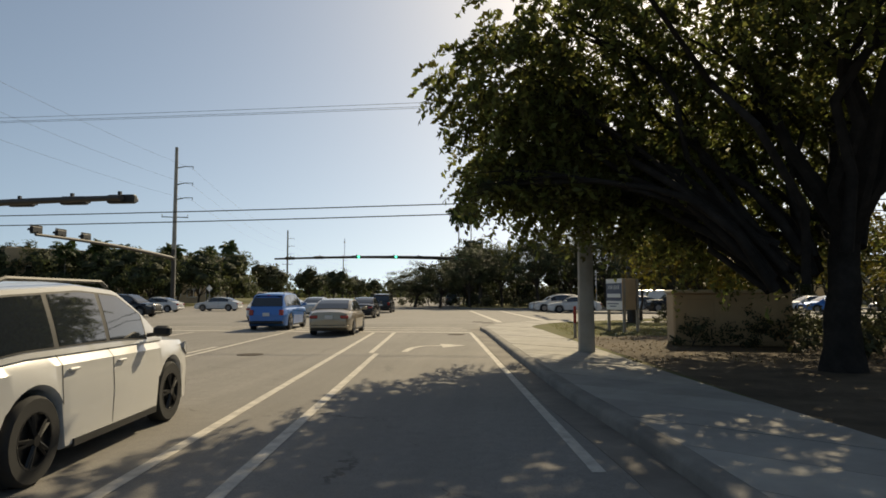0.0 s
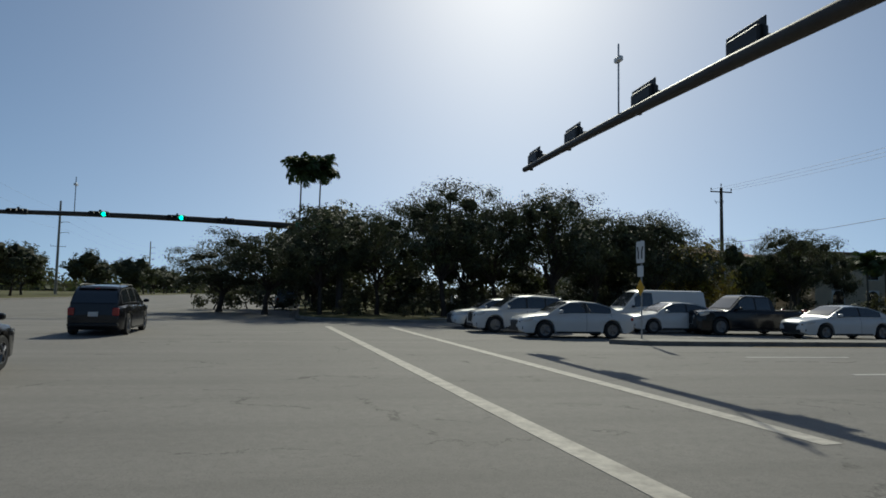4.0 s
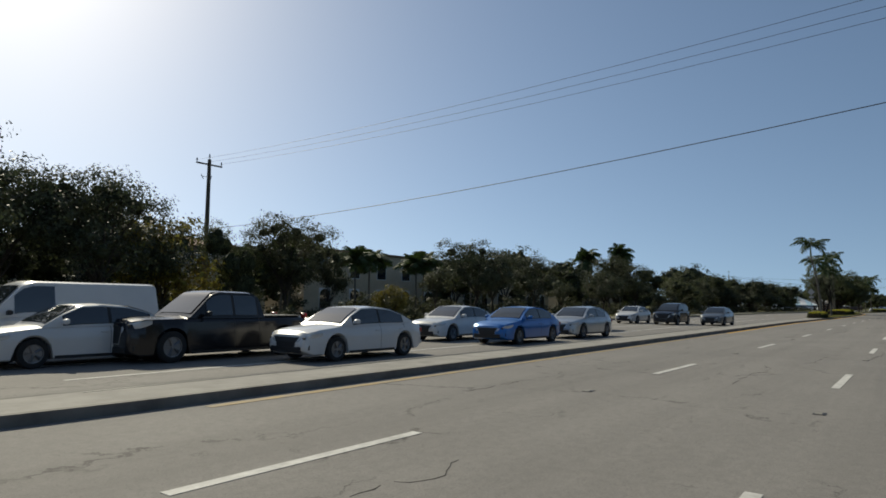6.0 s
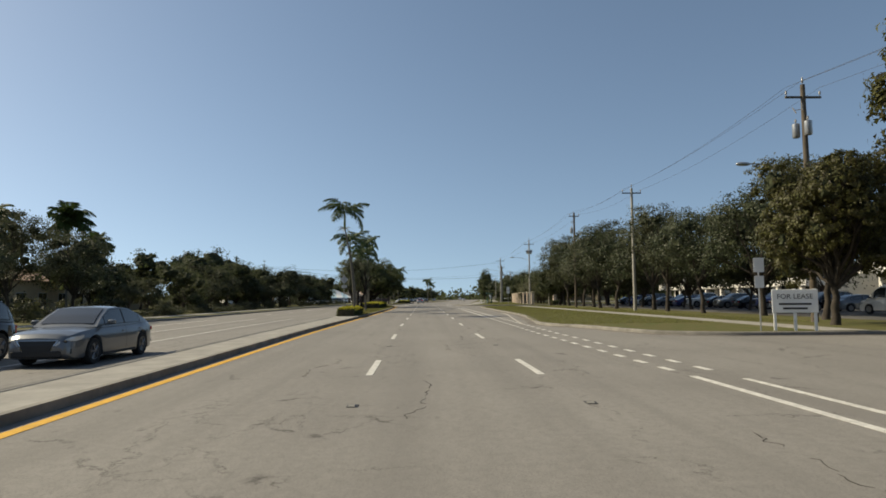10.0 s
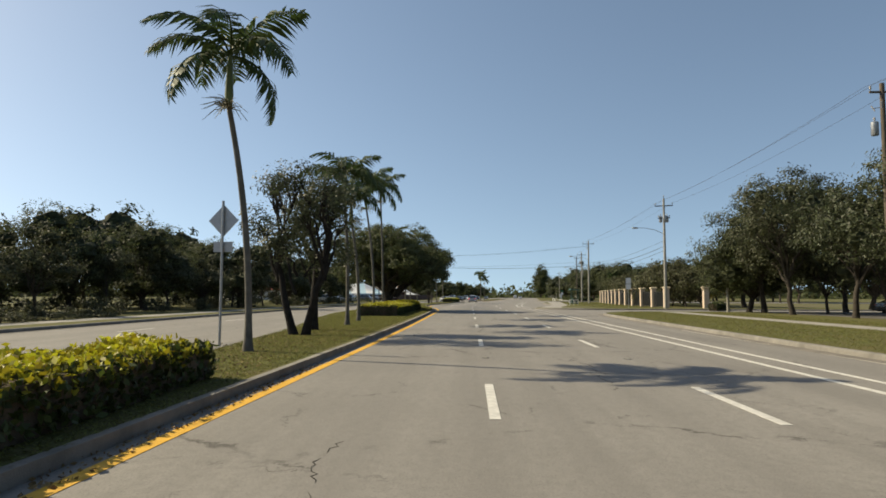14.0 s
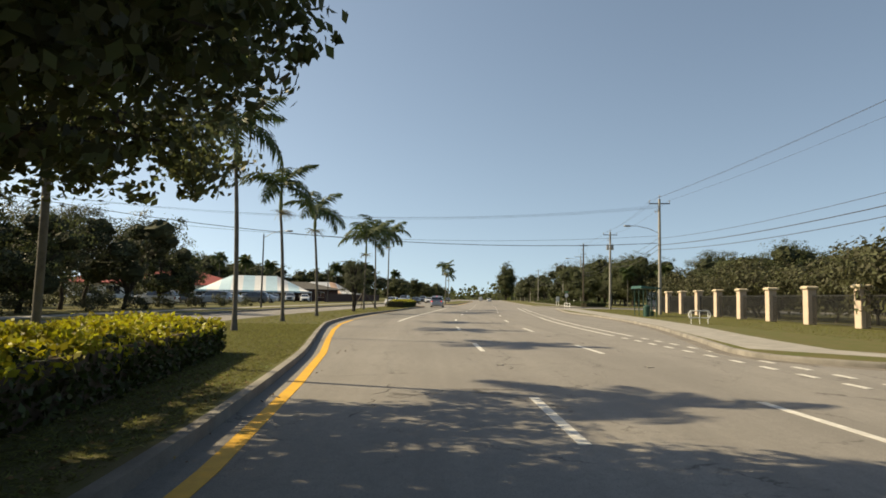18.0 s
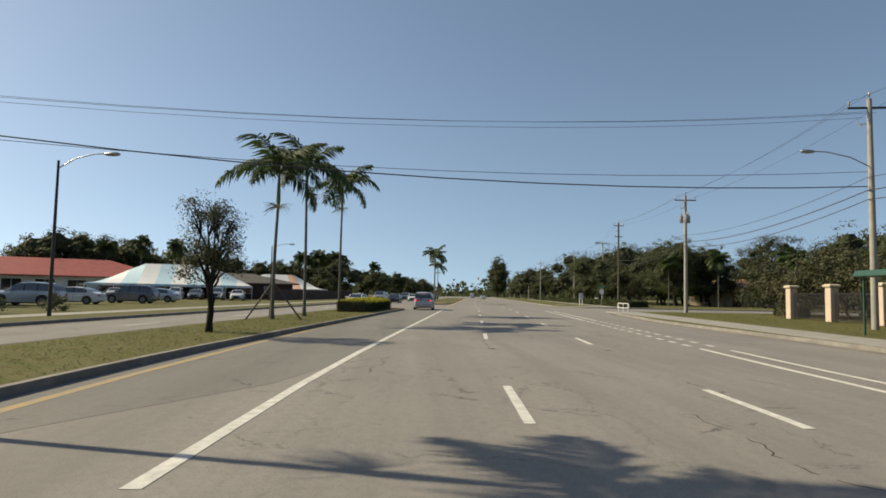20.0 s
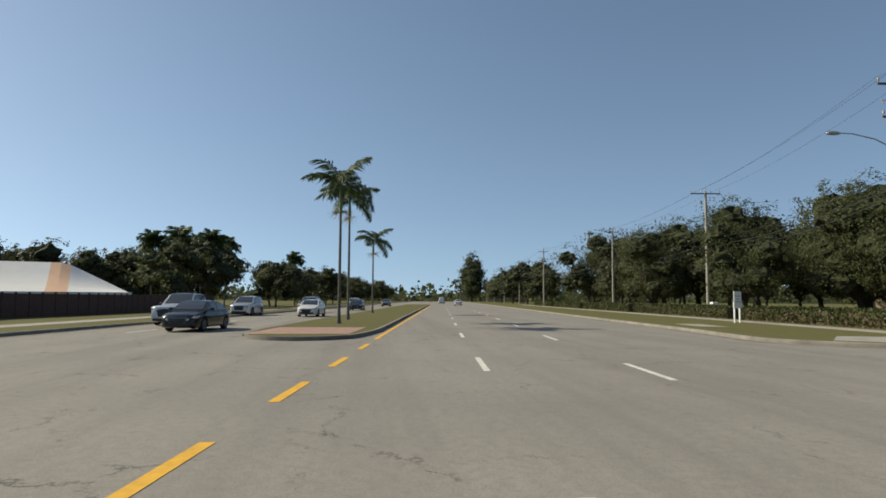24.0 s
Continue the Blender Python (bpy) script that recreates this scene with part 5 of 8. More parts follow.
# far carriageway side
for i, s in enumerate(range(36, 232, 7)):
    if s == 43:
        continue
    kind = ("mass_c", "mass_a", "thin", "mass_c", "mass_b")[(i * 3 + i // 4) % 5] if s > 112 else ("oak_c", "oak_a", "thin", "oak_b")[i % 4]
    tall = 0.72 if s < 40 else 0.78 if s < 75 else 0.73 if s < 86 else 0.84 if s < 106 else 0.62 if s < 137 else 0.92 if s < 190 else 0.85
    tree(kind, s + orng.uniform(-2, 2), 79 + bend(s) + orng.uniform(-2.0, 3.0), rz=orng.uniform(0, 360), s=orng.uniform(0.9, 1.1) * tall, group="trees beyond the road")
for i, s in enumerate(range(44, 246, 13)):
    if s == 57:
        continue
    tree(("far_b", "far_a")[i % 2], s + orng.uniform(-3, 3), 93 + bend(s) + orng.uniform(-3, 3), rz=orng.uniform(0, 360), s=orng.uniform(0.9, 1.1) * (0.72 if s < 75 else 0.85 if s < 150 else 1.0 if s < 200 else 0.8), group="trees beyond the road")
for i, s in enumerate(range(30, 240, 6)):
    tree("shrub", s + orng.uniform(-1, 1), 75.8 + bend(s) + orng.uniform(-0.8, 2.2), rz=orng.uniform(0, 360), s=orng.uniform(0.55, 0.95), group="shrubs under the trees")
for i, s in enumerate(range(36, 232, 5)):
    tree("shrub", s + orng.uniform(-1, 1), 87 + bend(s) + orng.uniform(-2.5, 2.5), rz=orng.uniform(0, 360), s=(orng.uniform(1.3, 1.9), orng.uniform(1.3, 1.9), orng.uniform(1.0, 1.6)), group="shrubs under the trees")
for i, s in enumerate(range(346, 580, 10)):
    tree(("far_b", "far_a", "far_b")[i % 3], s, 82 + bend(s) + orng.uniform(-5, 4), rz=orng.uniform(0, 360), s=orng.uniform(0.68, 0.9), group="trees beyond the road")
for i, s in enumerate(range(296, 380, 5)):
    tree(("far_b", "far_a")[i % 2], s + 12, 124 + bend(s) + orng.uniform(-4, 4), rz=orng.uniform(0, 360), s=orng.uniform(0.92, 1.12), group="trees beyond the road")
for i, (x, y, k) in enumerate(((150, 85, 1.08), (157, 82, 0.98), (164, 86, 1.05), (172, 83, 1.0), (180, 87, 1.0), (131, 89, 0.66), (143, 86, 0.82))):
    tree("dense", x, y, rz=61 * i, s=k, group="trees beyond the road")
for i, (x, y) in enumerate(((384, 97), (380, 94), (386, 92.5), (382, 89.5), (388, 88.5), (384, 85), (390, 83), (386, 80), (391, 77))):
    tree(("far_a", "far_b")[i % 2], x, y, rz=71 * i, s=0.84 + 0.07 * (i % 3), group="trees beyond the road")
for i in range(16):
    tree("shrub", 104 + 2.2 * i + orng.uniform(-0.6, 0.6), 75.2 + orng.uniform(-0.6, 0.9), rz=83 * i, s=(1.0, 0.8, orng.uniform(0.28, 0.5)), group="shrubs under the trees")
tree("golden", 25.8, 80.0, rz=10, s=0.95)
tree("golden", 43.5, 78.0, rz=60, s=0.42)
tree("dense", 31.2, 81.6, rz=25, s=(0.48, 0.48, 0.78))
tree("mass_c", 40.9, 82.0, rz=140, s=(0.52, 0.52, 0.9))
for i, (x, y, k) in enumerate(((192, 80, 0.8), (199, 82, 0.88), (206, 79, 0.8), (213, 81, 0.85))):
    tree(("oak_c", "oak_b")[i % 2], x, y, rz=97 * i, s=k, group="trees beyond the road")
# north-west corner and distance
for x, y, s in ((-44, 93, 0.76), (-49, 88, 0.72), (-55, 92, 0.8), (-60, 95, 0.8), (-66, 97, 0.85), (-73, 99, 0.88), (-80, 98, 0.92), (-88, 100, 0.98)):
    tree("far_b", x, y, rz=x * 7, s=s, group="trees beyond the crossing")
for i in range(16):
    tree(("far_b", "far_a")[i % 2], -48 - 7 * i + orng.uniform(-3, 3), 108 + 3 * (i % 4) - 1.6 * i + orng.uniform(-4, 4), rz=47 * i, s=orng.uniform(0.75, 1.0), group="trees beyond the crossing")
for i in range(11):
    tree(("far_b", "far_a")[i % 2], -3 - 0.07 * 18 * i + orng.uniform(-1, 4), 98 + 18 * i, rz=31 * i, s=orng.uniform(0.85, 1.05), group="trees beyond the crossing")
    tree(("far_b", "far_a")[i % 2], -50 - 0.07 * 18 * i - orng.uniform(2, 10), 135 + 20 * i, rz=31 * i, s=orng.uniform(0.8, 1.05), group="trees beyond the crossing")
for i in range(8):
    tree(("far_b", "far_a")[i % 2], -110 + 11 * i, 420 + orng.uniform(-9, 9), rz=31 * i, s=orng.uniform(1.0, 1.3), group="trees beyond the crossing")
# woods on the horizon
hw = np.random.default_rng(91)
wp = []
for k in range(3000):
    a = hw.uniform(0, 6.283)
    rr = hw.uniform(440, 560)
    c = np.array([150 + rr * math.cos(a), 50 + rr * math.sin(a), hw.uniform(0.5, 9.5) * (0.8 + 0.25 * math.sin(a * 37))])
    wp.append(c + hw.normal(size=(14, 3)) * np.array([4, 4, 2.2]))
# closed ring in the shaded leaf tone, added to fill gaps between the leaves
ring = Geo()
for k in range(360):
    a0, a1 = radians(k), radians(k + 1.0)
    z0, z1 = [5.2 + 1.6 * math.sin(q * 23) + 1.1 * math.sin(q * 61 + 1) + 0.7 * math.sin(q * 143) for q in (a0, a1)]
    c0, s0, c1, s1 = math.cos(a0), math.sin(a0), math.cos(a1), math.sin(a1)
    ring.add([(150 + 500 * c0, 50 + 500 * s0, -0.1), (150 + 500 * c1, 50 + 500 * s1, -0.1), (150 + 506 * c1, 50 + 506 * s1, z1), (150 + 506 * c0, 50 + 506 * s0, z0), (150 + 515 * c1, 50 + 515 * s1, -0.1), (150 + 515 * c0, 50 + 515 * s0, -0.1)], [(0, 1, 2, 3), (3, 2, 4, 5)])
tagged(part("far_thicket", ring, LEAF_SHADE, None), "added dark band in shaded leaf colour behind the distant woods", "woods", "", "stuff")
woods = part("far_woods", leaf_mesh(np.concatenate(wp), 2.2, LEAF_DARK, hw, long=1.3), None)
tagged(woods, "dark band of distant woods on the horizon", "woods", "", "stuff")
for x, y, h in ((316, 109, 10.2), (319, 103.6, 10.8), (322, 98, 10.6), (325, 92.5, 9.7), (372, 81.8, 11.4), (376, 79.2, 11.0), (370, 77, 11.8), (375, 75, 11.2), (372, 72.5, 11.6), (377, 71.5, 10.9), (-66, 94, 9.6), (-62, 96.7, 9.9), (-58, 96, 9.2), (-52.4, 101, 9.6), (-48, 104.5, 9.4), (-57.4, 135.6, 12.3),  (109.3, 85.3, 10.8), (101, 87.5, 9.8), (60, 88, 7.2), (66, 86, 6.8), (35, 84, 6.0), (37.0, 83.2, 6.2), (38.8, 84.5, 5.8), (42, 88, 7.2), (46, 84.5, 6.6), (50.5, 87, 6.8), (55, 85, 6.6), (289.5, -8.0, 9.0), (310, 4, 9.2), (305, -3, 9.6), (299, -12, 10.0), (128, 92, 10.0), (246, 92, 9.0), (410, 64, 11)):
    far_palm(x, y, h, rz=(x * 37) % 360, s=1.25 if x > 368 and x < 380 else 1.0, label="tall palm standing above the trees")

# pair of tall fan palms behind the grove
for key, x, y, top in (("fan", -5.2, 100.0, 13.7), ("fan_two", -3.3, 101.2, 14.1)):
    palm(key, x, y, top, rz=40, crown=1.15, stalks=False, label="tall fan palm with a round dark crown above the grove", fronds=30, shaft=False)

# palms on the median
palm("a", 102.4, 55.78, 7.95, lean=(-0.2, 0.85), crown=1.05)
palm("b", 113.5, 56.8, 6.4, lean=(-0.2, 0.6), crown=1.0)
palm("c", 128.4, 57.1, 6.1, lean=(0, 0.2))
palm("d", 133.9, 57.5, 5.8, lean=(0, 0.5))
palm("e", 143.75, 58.1, 7.9, lean=(0, 0.65), crown=1.2)
palm("f", 153.0, 58.7, 9.8, lean=(0, 0.3))
palm("g", 172.0, 60.5, 7.0)
palm("h", 183.5, 59.8, 6.5, lean=(0, 0.2))
palm("i", 192.8, 60.0, 5.8, lean=(0, 0.3))
palm("j", 201.8, 59.7, 5.8, lean=(0, 0.3))
palm("k", 226.8, 58.9, 5.8, lean=(0, -0.1), crown=1.3)
palm("l", 231.8, 58.1, 7.1, lean=(0, 0.1), crown=1.3)
palm("m", 243.1, 57.3, 7.9, crown=1.3)
palm("n", 302.0, 47.7, 6.5, crown=1.1)
palm("o", 309.0, 47.5, 7.0, crown=1.0)
palm("p", 330.0, 46.0, 6.0)
tree("multi", 120.4, 57.3, rz=0, s=0.85)
tree("fork", 123.7, 57.6, rz=0)
tree("multi", 216.2, 58.8, rz=120, s=0.72)
tree("ficus", 162.2, 59.4, s=(0.94, 1.07, 1.0))

# hedges
hedge(rounded([(98.4, 56.05), (103, 56.1), (108.2, 56.3)], 2.0), 1.5, 0.66, "clipped hedge with golden top leaves on the median", HEDGE_TOP, 31)
hedge(rounded([(142.2, 57.62), (150, 57.75), (158, 57.85), (167, 58.0), (174.2, 58.8)], 2.0), 2.9, 0.78, "long clipped hedge with bright golden top on the median", HEDGE_TOP, 32)
hedge(rounded([RP(241.0, 60.35), RP(248, 60.35), RP(255.4, 60.35)], 2.0), 2.1, 0.85, "clipped hedge with golden top at the median's end", HEDGE_TOP, 33)
for k in range(5):
    hedge(rounded([RP(286 + 27 * k, 28.6), RP(299 + 27 * k, 28.4), RP(311 + 27 * k, 28.5)], 3.0), 1.3, 0.95, "low clipped green hedge along the pavement", None, 40 + k, 150, 0.1)
hedge(rounded([(286, 20.5), (291, 16), (298, 13.5)], 2.0), 1.4, 0.9, "low clipped hedge round the corner garden", None, 51, 150, 0.1)
hedge(rounded([(245, 19.5), (249, 19.0)], 2.0), 1.2, 0.9, "short clipped hedge by the gate column", None, 52, 150, 0.1)
hedge(rounded([(168.5, 24.5), (172, 22.0)], 2.0), 1.0, 0.7, "low hedge by the side street", None, 53, 150, 0.1)

# ---- vehicles ----
CAR = {
    "sedan": dict(L=4.75, W=1.82, wb=2.75, r=0.335, deck=[(-2.37, 0.62), (-2.32, 0.93), (-1.8, 1.03), (-1.2, 0.98), (1.0, 0.95), (1.15, 0.95), (1.9, 0.87), (2.2, 0.8), (2.33, 0.7), (2.37, 0.52)],
                  roof=[(-1.85, 1.02), (-1.35, 1.26), (-0.85, 1.41), (-0.2, 1.46), (0.3, 1.43), (0.75, 1.22), (1.18, 0.95)], panes=((-1.35, -0.38), (-0.3, 0.72))),
    "suv": dict(L=4.75, W=1.92, wb=2.8, r=0.38, deck=[(-2.36, 0.7), (-2.3, 1.05), (-1.5, 1.1), (1.0, 1.08), (1.15, 1.08), (1.95, 1.03), (2.25, 0.97), (2.34, 0.86), (2.37, 0.56)],
                roof=[(-2.3, 1.08), (-2.05, 1.5), (-1.7, 1.68), (-0.5, 1.74), (0.25, 1.69), (0.75, 1.42), (1.2, 1.08)], panes=((-1.95, -1.12), (-1.04, -0.2), (-0.12, 0.72))),
    "minivan": dict(L=5.15, W=2.0, wb=3.0, r=0.345, deck=[(-2.57, 0.6), (-2.52, 0.98), (-1.5, 1.04), (1.4, 1.0), (1.6, 0.98), (2.2, 0.86), (2.48, 0.7), (2.57, 0.42)],
                    roof=[(-2.5, 1.0), (-2.33, 1.5), (-2.1, 1.66), (-0.8, 1.74), (0.4, 1.68), (1.0, 1.4), (1.65, 0.99)], panes=((-2.2, -1.2), (-1.1, -0.1), (0.0, 0.95))),
    "van": dict(L=5.6, W=2.0, wb=3.5, r=0.36, deck=[(-2.8, 0.75), (-2.76, 1.1), (1.3, 1.12), (1.9, 1.08), (2.5, 0.98), (2.72, 0.8), (2.8, 0.5)],
                roof=[(-2.76, 1.1), (-2.72, 1.95), (-2.6, 2.05), (0.9, 2.05), (1.15, 1.95), (1.95, 1.08)], panes=((0.35, 1.35),)),
    "pickup": dict(L=5.6, W=2.0, wb=3.5, r=0.4, deck=[(-2.8, 0.75), (-2.76, 1.12), (-0.9, 1.12), (1.0, 1.14), (1.15, 1.14), (2.4, 1.12), (2.7, 1.07), (2.78, 0.96), (2.8, 0.6)],
                   roof=[(-1.1, 1.12), (-0.98, 1.72), (-0.75, 1.82), (0.3, 1.84), (0.55, 1.76), (1.25, 1.14)], panes=((-0.85, -0.12), (-0.04, 0.75))),
}
WHEELS = {}


def wheel_meshes(r, dark):
    if (r, dark) not in WHEELS:
        t = Geo()
        prof = [(r * 0.62, -0.1), (r * 0.93, -0.105), (r, -0.075), (r, 0.075), (r * 0.93, 0.105), (r * 0.62, 0.1)]
        rings = [[(p * math.cos(6.28318 * k / 22), h, p * math.sin(6.28318 * k / 22)) for p, h in prof] for k in range(23)]
        t.loft(rings, caps=False)
        m = Geo()
        m.disc((0, 0.03, 0), (0, 1, 0), r * 0.63, 0.08, 18)
        m.disc((0, 0.095, 0), (0, 1, 0), r * 0.13, 0.05, 12)
        for k in range(5):
            a = 6.28318 * k / 5
            for s in (-0.11, 0.11):
                c, e = Vector((math.cos(a + s * 0.7) * r * 0.1, 0.1, math.sin(a + s * 0.7) * r * 0.1)), Vector((math.cos(a + s) * r * 0.6, 0.085, math.sin(a + s) * r * 0.6))
                m.tube([c, e], [r * 0.06, r * 0.05], 5)
        lip = [[(r * k * math.cos(6.28318 * j / 18), h, r * k * math.sin(6.28318 * j / 18)) for k, h in ((0.58, 0.06), (0.6, 0.1), (0.64, 0.103), (0.64, 0.06))] for j in range(19)]
        m.loft(lip, caps=False)
        WHEELS[(r, dark)] = (mesh_of(t, TYRE, 50), mesh_of(m, RIM_DARK if dark else RIM, 40))
    return WHEELS[(r, dark)]


CARS = {}


def car(kind, body_paint, x, y, rz, label, category="car", group="cars", dark_rims=False, braking=False, z=0.0, s=1.0, key=""):
    """A road vehicle; front towards its own +x. The first of a kind and colour is built, the others are copies."""
    ck = (kind, body_paint.name, dark_rims, braking, key)
    if ck in CARS:
        return tagged(copy_thing(CARS[ck], spot(x, y, z, rz, s)), label)
    sp = CAR[kind]
    L, W, wb, r = sp["L"], sp["W"], sp["wb"], sp["r"]
    ob = thing({"sedan": "car", "suv": "suv", "minivan": "minivan", "van": "van", "pickup": "pickup_truck"}[kind], label, category, group)
    axles = (-wb / 2 - 0.05, wb / 2 - 0.02)
    half = L / 2

    def width(u):
        e = abs(u) / half
        return W / 2 * (1 - 0.05 * e ** 2 - (0.2 if u > 0 else 0.16) * e ** 8 - (0.06 * e ** 24 if u > 0 else 0.0))

    def low(u):
        zb = 0.2 if abs(u) < half - 0.25 else 0.2 + (abs(u) - half + 0.25) * 0.5
        for a in axles:
            k = (r + 0.055) ** 2 - (u - a) ** 2
            if k > 0:
                zb = max(zb, r + math.sqrt(k) * 0.98)
        return zb

    def deck(u):
        return interp(u, sp["deck"])

    g = Geo()
    rings = []
    us = sorted(set([round(-half + i * L / 66, 3) for i in range(67)] + [k[0] for k in sp["deck"]]))
    us = [u for u in us if -half <= u <= half]
    for u in us:
        w, zb, zt = width(u), low(u), deck(u)
        zm = max(zb + 0.02, min(0.62, zt - 0.1))
        zs = max(zm + 0.02, zt - 0.12)
        sec = [(w * 0.94, zb), (w * 0.985, zb + 0.03), (w, max(zm, zb + 0.04)), (w * 0.975, max(zs, zb + 0.06)), (w * 0.9, max(zt - 0.03, zb + 0.08)), (w * 0.6, max(zt + 0.012, zb + 0.1)), (0, max(zt + 0.025, zb + 0.1))]
        rings.append([(u, p, q) for p, q in sec] + [(u, -p, q) for p, q in sec[-2::-1]])
    g.loft(rings)
    part("body", g, body_paint, ob, smooth=32)
    gu = Geo()
    gu.box((0, 0, 0.3), (L * 0.86, W * 0.78, 0.22))
    part("underbody", gu, TRIM, ob)

    rf = sp["roof"]
    u0, u1 = rf[0][0], rf[-1][0]
    zmax = max(k[1] for k in rf)

    def roof(u):
        return interp(u, rf)

    def cab(u, v, out=0.0):
        """A point on the cabin's side: v from the belt (0) to the roof edge (1)."""
        zd = deck(u) - 0.03
        zr = max(roof(u), zd + 0.01)
        f = (zr - zd) / (zmax - zd)
        wb_, wt = width(u) * 0.925, width(u) * (0.925 - 0.2 * f)
        zz = zd + (zr - zd) * v * 0.955
        return (u, wb_ + (wt - wb_) * v ** 1.25 + out, zz)

    g = Geo()
    rings = []
    cu = stations(u0, u1, 0.1)
    for u in cu:
        side = [cab(u, v) for v in (0, 0.33, 0.66, 0.9, 1.0)]
        zr = max(roof(u), deck(u) - 0.02)
        top = [(u, side[-1][1] * 0.88, zr - 0.008), (u, side[-1][1] * 0.5, zr + 0.012)]
        hs = side + top + [(u, 0, zr + 0.018)]
        rings.append(hs + [(a, -b, c) for a, b, c in hs[-2::-1]])
    g.loft(rings)
    part("cabin", g, body_paint, ob, smooth=35)

    def pane(name, grid, label=""):
        gp = Geo()
        n = len(grid[0])
        for row in grid:
            gp.v += row
        gp.f = [(i * n + j, i * n + j + 1, (i + 1) * n + j + 1, (i + 1) * n + j) for i in range(len(grid) - 1) for j in range(n - 1)]
        part(name, gp, WINDOW, ob, label, smooth=60)

    for a, b in sp["panes"]:
        for sg in (1, -1):
            pane("side_window", [[(p[0], p[1] * sg, p[2]) for p in (cab(u, v, 0.006) for v in (0.13, 0.4, 0.65, 0.9))] for u in stations(max(a, u0 + 0.1), min(b, u1 - 0.12), 0.12)])

    if kind != "van":
        a, b = sp["panes"][0][0] - 0.04, sp["panes"][-1][1] + 0.03
        for sg in (1, -1):
            band = Geo()
            grid = [[(p[0], p[1] * sg, p[2]) for p in (cab(u, v, 0.003) for v in (0.1, 0.4, 0.65, 0.93))] for u in stations(max(a, u0 + 0.08), min(b, u1 - 0.1), 0.12)]
            for row in grid:
                band.v += row
            band.f = [(i * 4 + j, i * 4 + j + 1, (i + 1) * 4 + j + 1, (i + 1) * 4 + j) for i in range(len(grid) - 1) for j in range(3)]
            part("window_surround", band, TRIM, ob, "black window surround", smooth=60)

    def slope(ua, ub, name):
        grid = []
        for u in stations(ua, ub, 0.08):
            p = cab(u, 1.0)
            zr = roof(u) + 0.014
            grid.append([(u + (0.006 if ub > 0 else -0.006), p[1] * k, zr + 0.012 * (1 - k * k)) for k in (-0.86, -0.5, 0, 0.5, 0.86)])
        pane(name, grid)

    slope(rf[-3][0] + 0.06 if kind != "van" else rf[-2][0] + 0.04, u1 - 0.1, "windscreen")
    if kind in ("sedan",):
        slope(u0 + 0.08, rf[2][0] - 0.06, "rear_window")
    elif kind in ("suv", "minivan"):
        zs = (1.12, 1.3, 1.45, 1.58) if kind == "suv" else (1.14, 1.3, 1.46, 1.61)
        back = [(z_, min(k for k in (u0 + 0.001 * j for j in range(600)) if roof(k) >= z_)) for z_ in zs]
        hw = (0.74, 0.62) if kind == "suv" else (0.84, 0.69)
        pane("rear_window", [[(u - 0.016 - 0.02 * (1 - k * k), (hw[0] + (hw[1] - hw[0]) * (z_ - zs[0]) / (zs[3] - zs[0])) * k, z_) for k in (-1, -0.5, 0, 0.5, 1)] for z_, u in back])
        part("spoiler", Geo().rbox((back[3][1] + 0.0, 0, back[3][0] + 0.035), (0.14, 2 * hw[1], 0.04), 0.02), body_paint, ob, smooth=40)
        part("high_brake_light", Geo().rbox((back[3][1] - 0.075, 0, back[3][0] + 0.035), (0.02, 0.16, 0.03), 0.005), BRAKE_GLOW if braking else TAIL_RED, ob, "small red brake light")
    tyre, rim = wheel_meshes(r, dark_rims)
    for a in axles:
        for sg in (1, -1):
            m = Matrix.Translation((a, sg * (W / 2 - 0.13), r)) @ (Matrix.Identity(4) if sg > 0 else Matrix.Rotation(math.pi, 4, "Z"))
            wh = part("wheel", tyre, None, ob, m=m)
            part("rim", rim, None, wh)
    def seam_strip(u, sg):
        """A thin dark gap that follows the body's side from sill to belt."""
        w, zt = width(u), deck(u)
        line = [(w * 0.985, low(u) + 0.09), (w, min(0.62, zt - 0.1)), (w * 0.975, zt - 0.12), (w * 0.9, zt - 0.03)]
        gs = Geo()
        gs.loft([[(u - 0.006, sg * (y + 0.003), z) for y, z in line], [(u + 0.006, sg * (y + 0.003), z) for y, z in line]], caps=False, closed=False)
        return gs

    # lights, grille, plates, mirrors, handles
    fz, rz_ = interp(half - 0.12, sp["deck"]), interp(-half + 0.04, sp["deck"])
    for sg in (1, -1):
        fw, bw = width(half - 0.2), width(-half + 0.08)
        tall_lamp = 0.11 if kind in ("sedan", "minivan") else 0.16
        bow, rows_ = [], []
        for back_, share in ((0.52, 1.0), (0.4, 1.0), (0.28, 1.0), (0.17, 0.97), (0.09, 0.9), (0.045, 0.78), (0.02, 0.62)):
            u_ = half - back_
            top_z = min(deck(u_) - 0.05, fz + 0.02 - 0.1 * (0.52 - back_))
            thin = 0.35 + 0.65 * min(1.0, (0.6 - back_) / 0.25)
            y_ = width(u_) * share + 0.006
            rows_.append([(u_ + 0.012 * (share < 0.99), sg * y_, top_z), (u_ + 0.022 * (share < 0.99), sg * (y_ + 0.004), top_z - tall_lamp * 0.5 * thin), (u_ + 0.012 * (share < 0.99), sg * y_, top_z - tall_lamp * thin), (u_ - 0.05, sg * (y_ - 0.07), top_z - tall_lamp * 0.5 * thin)])
        gh = Geo().loft(rows_)
        lamp_ = part("headlight", gh, HEADLIGHT, ob, "clear headlight", smooth=40)
        mid = rows_[4]
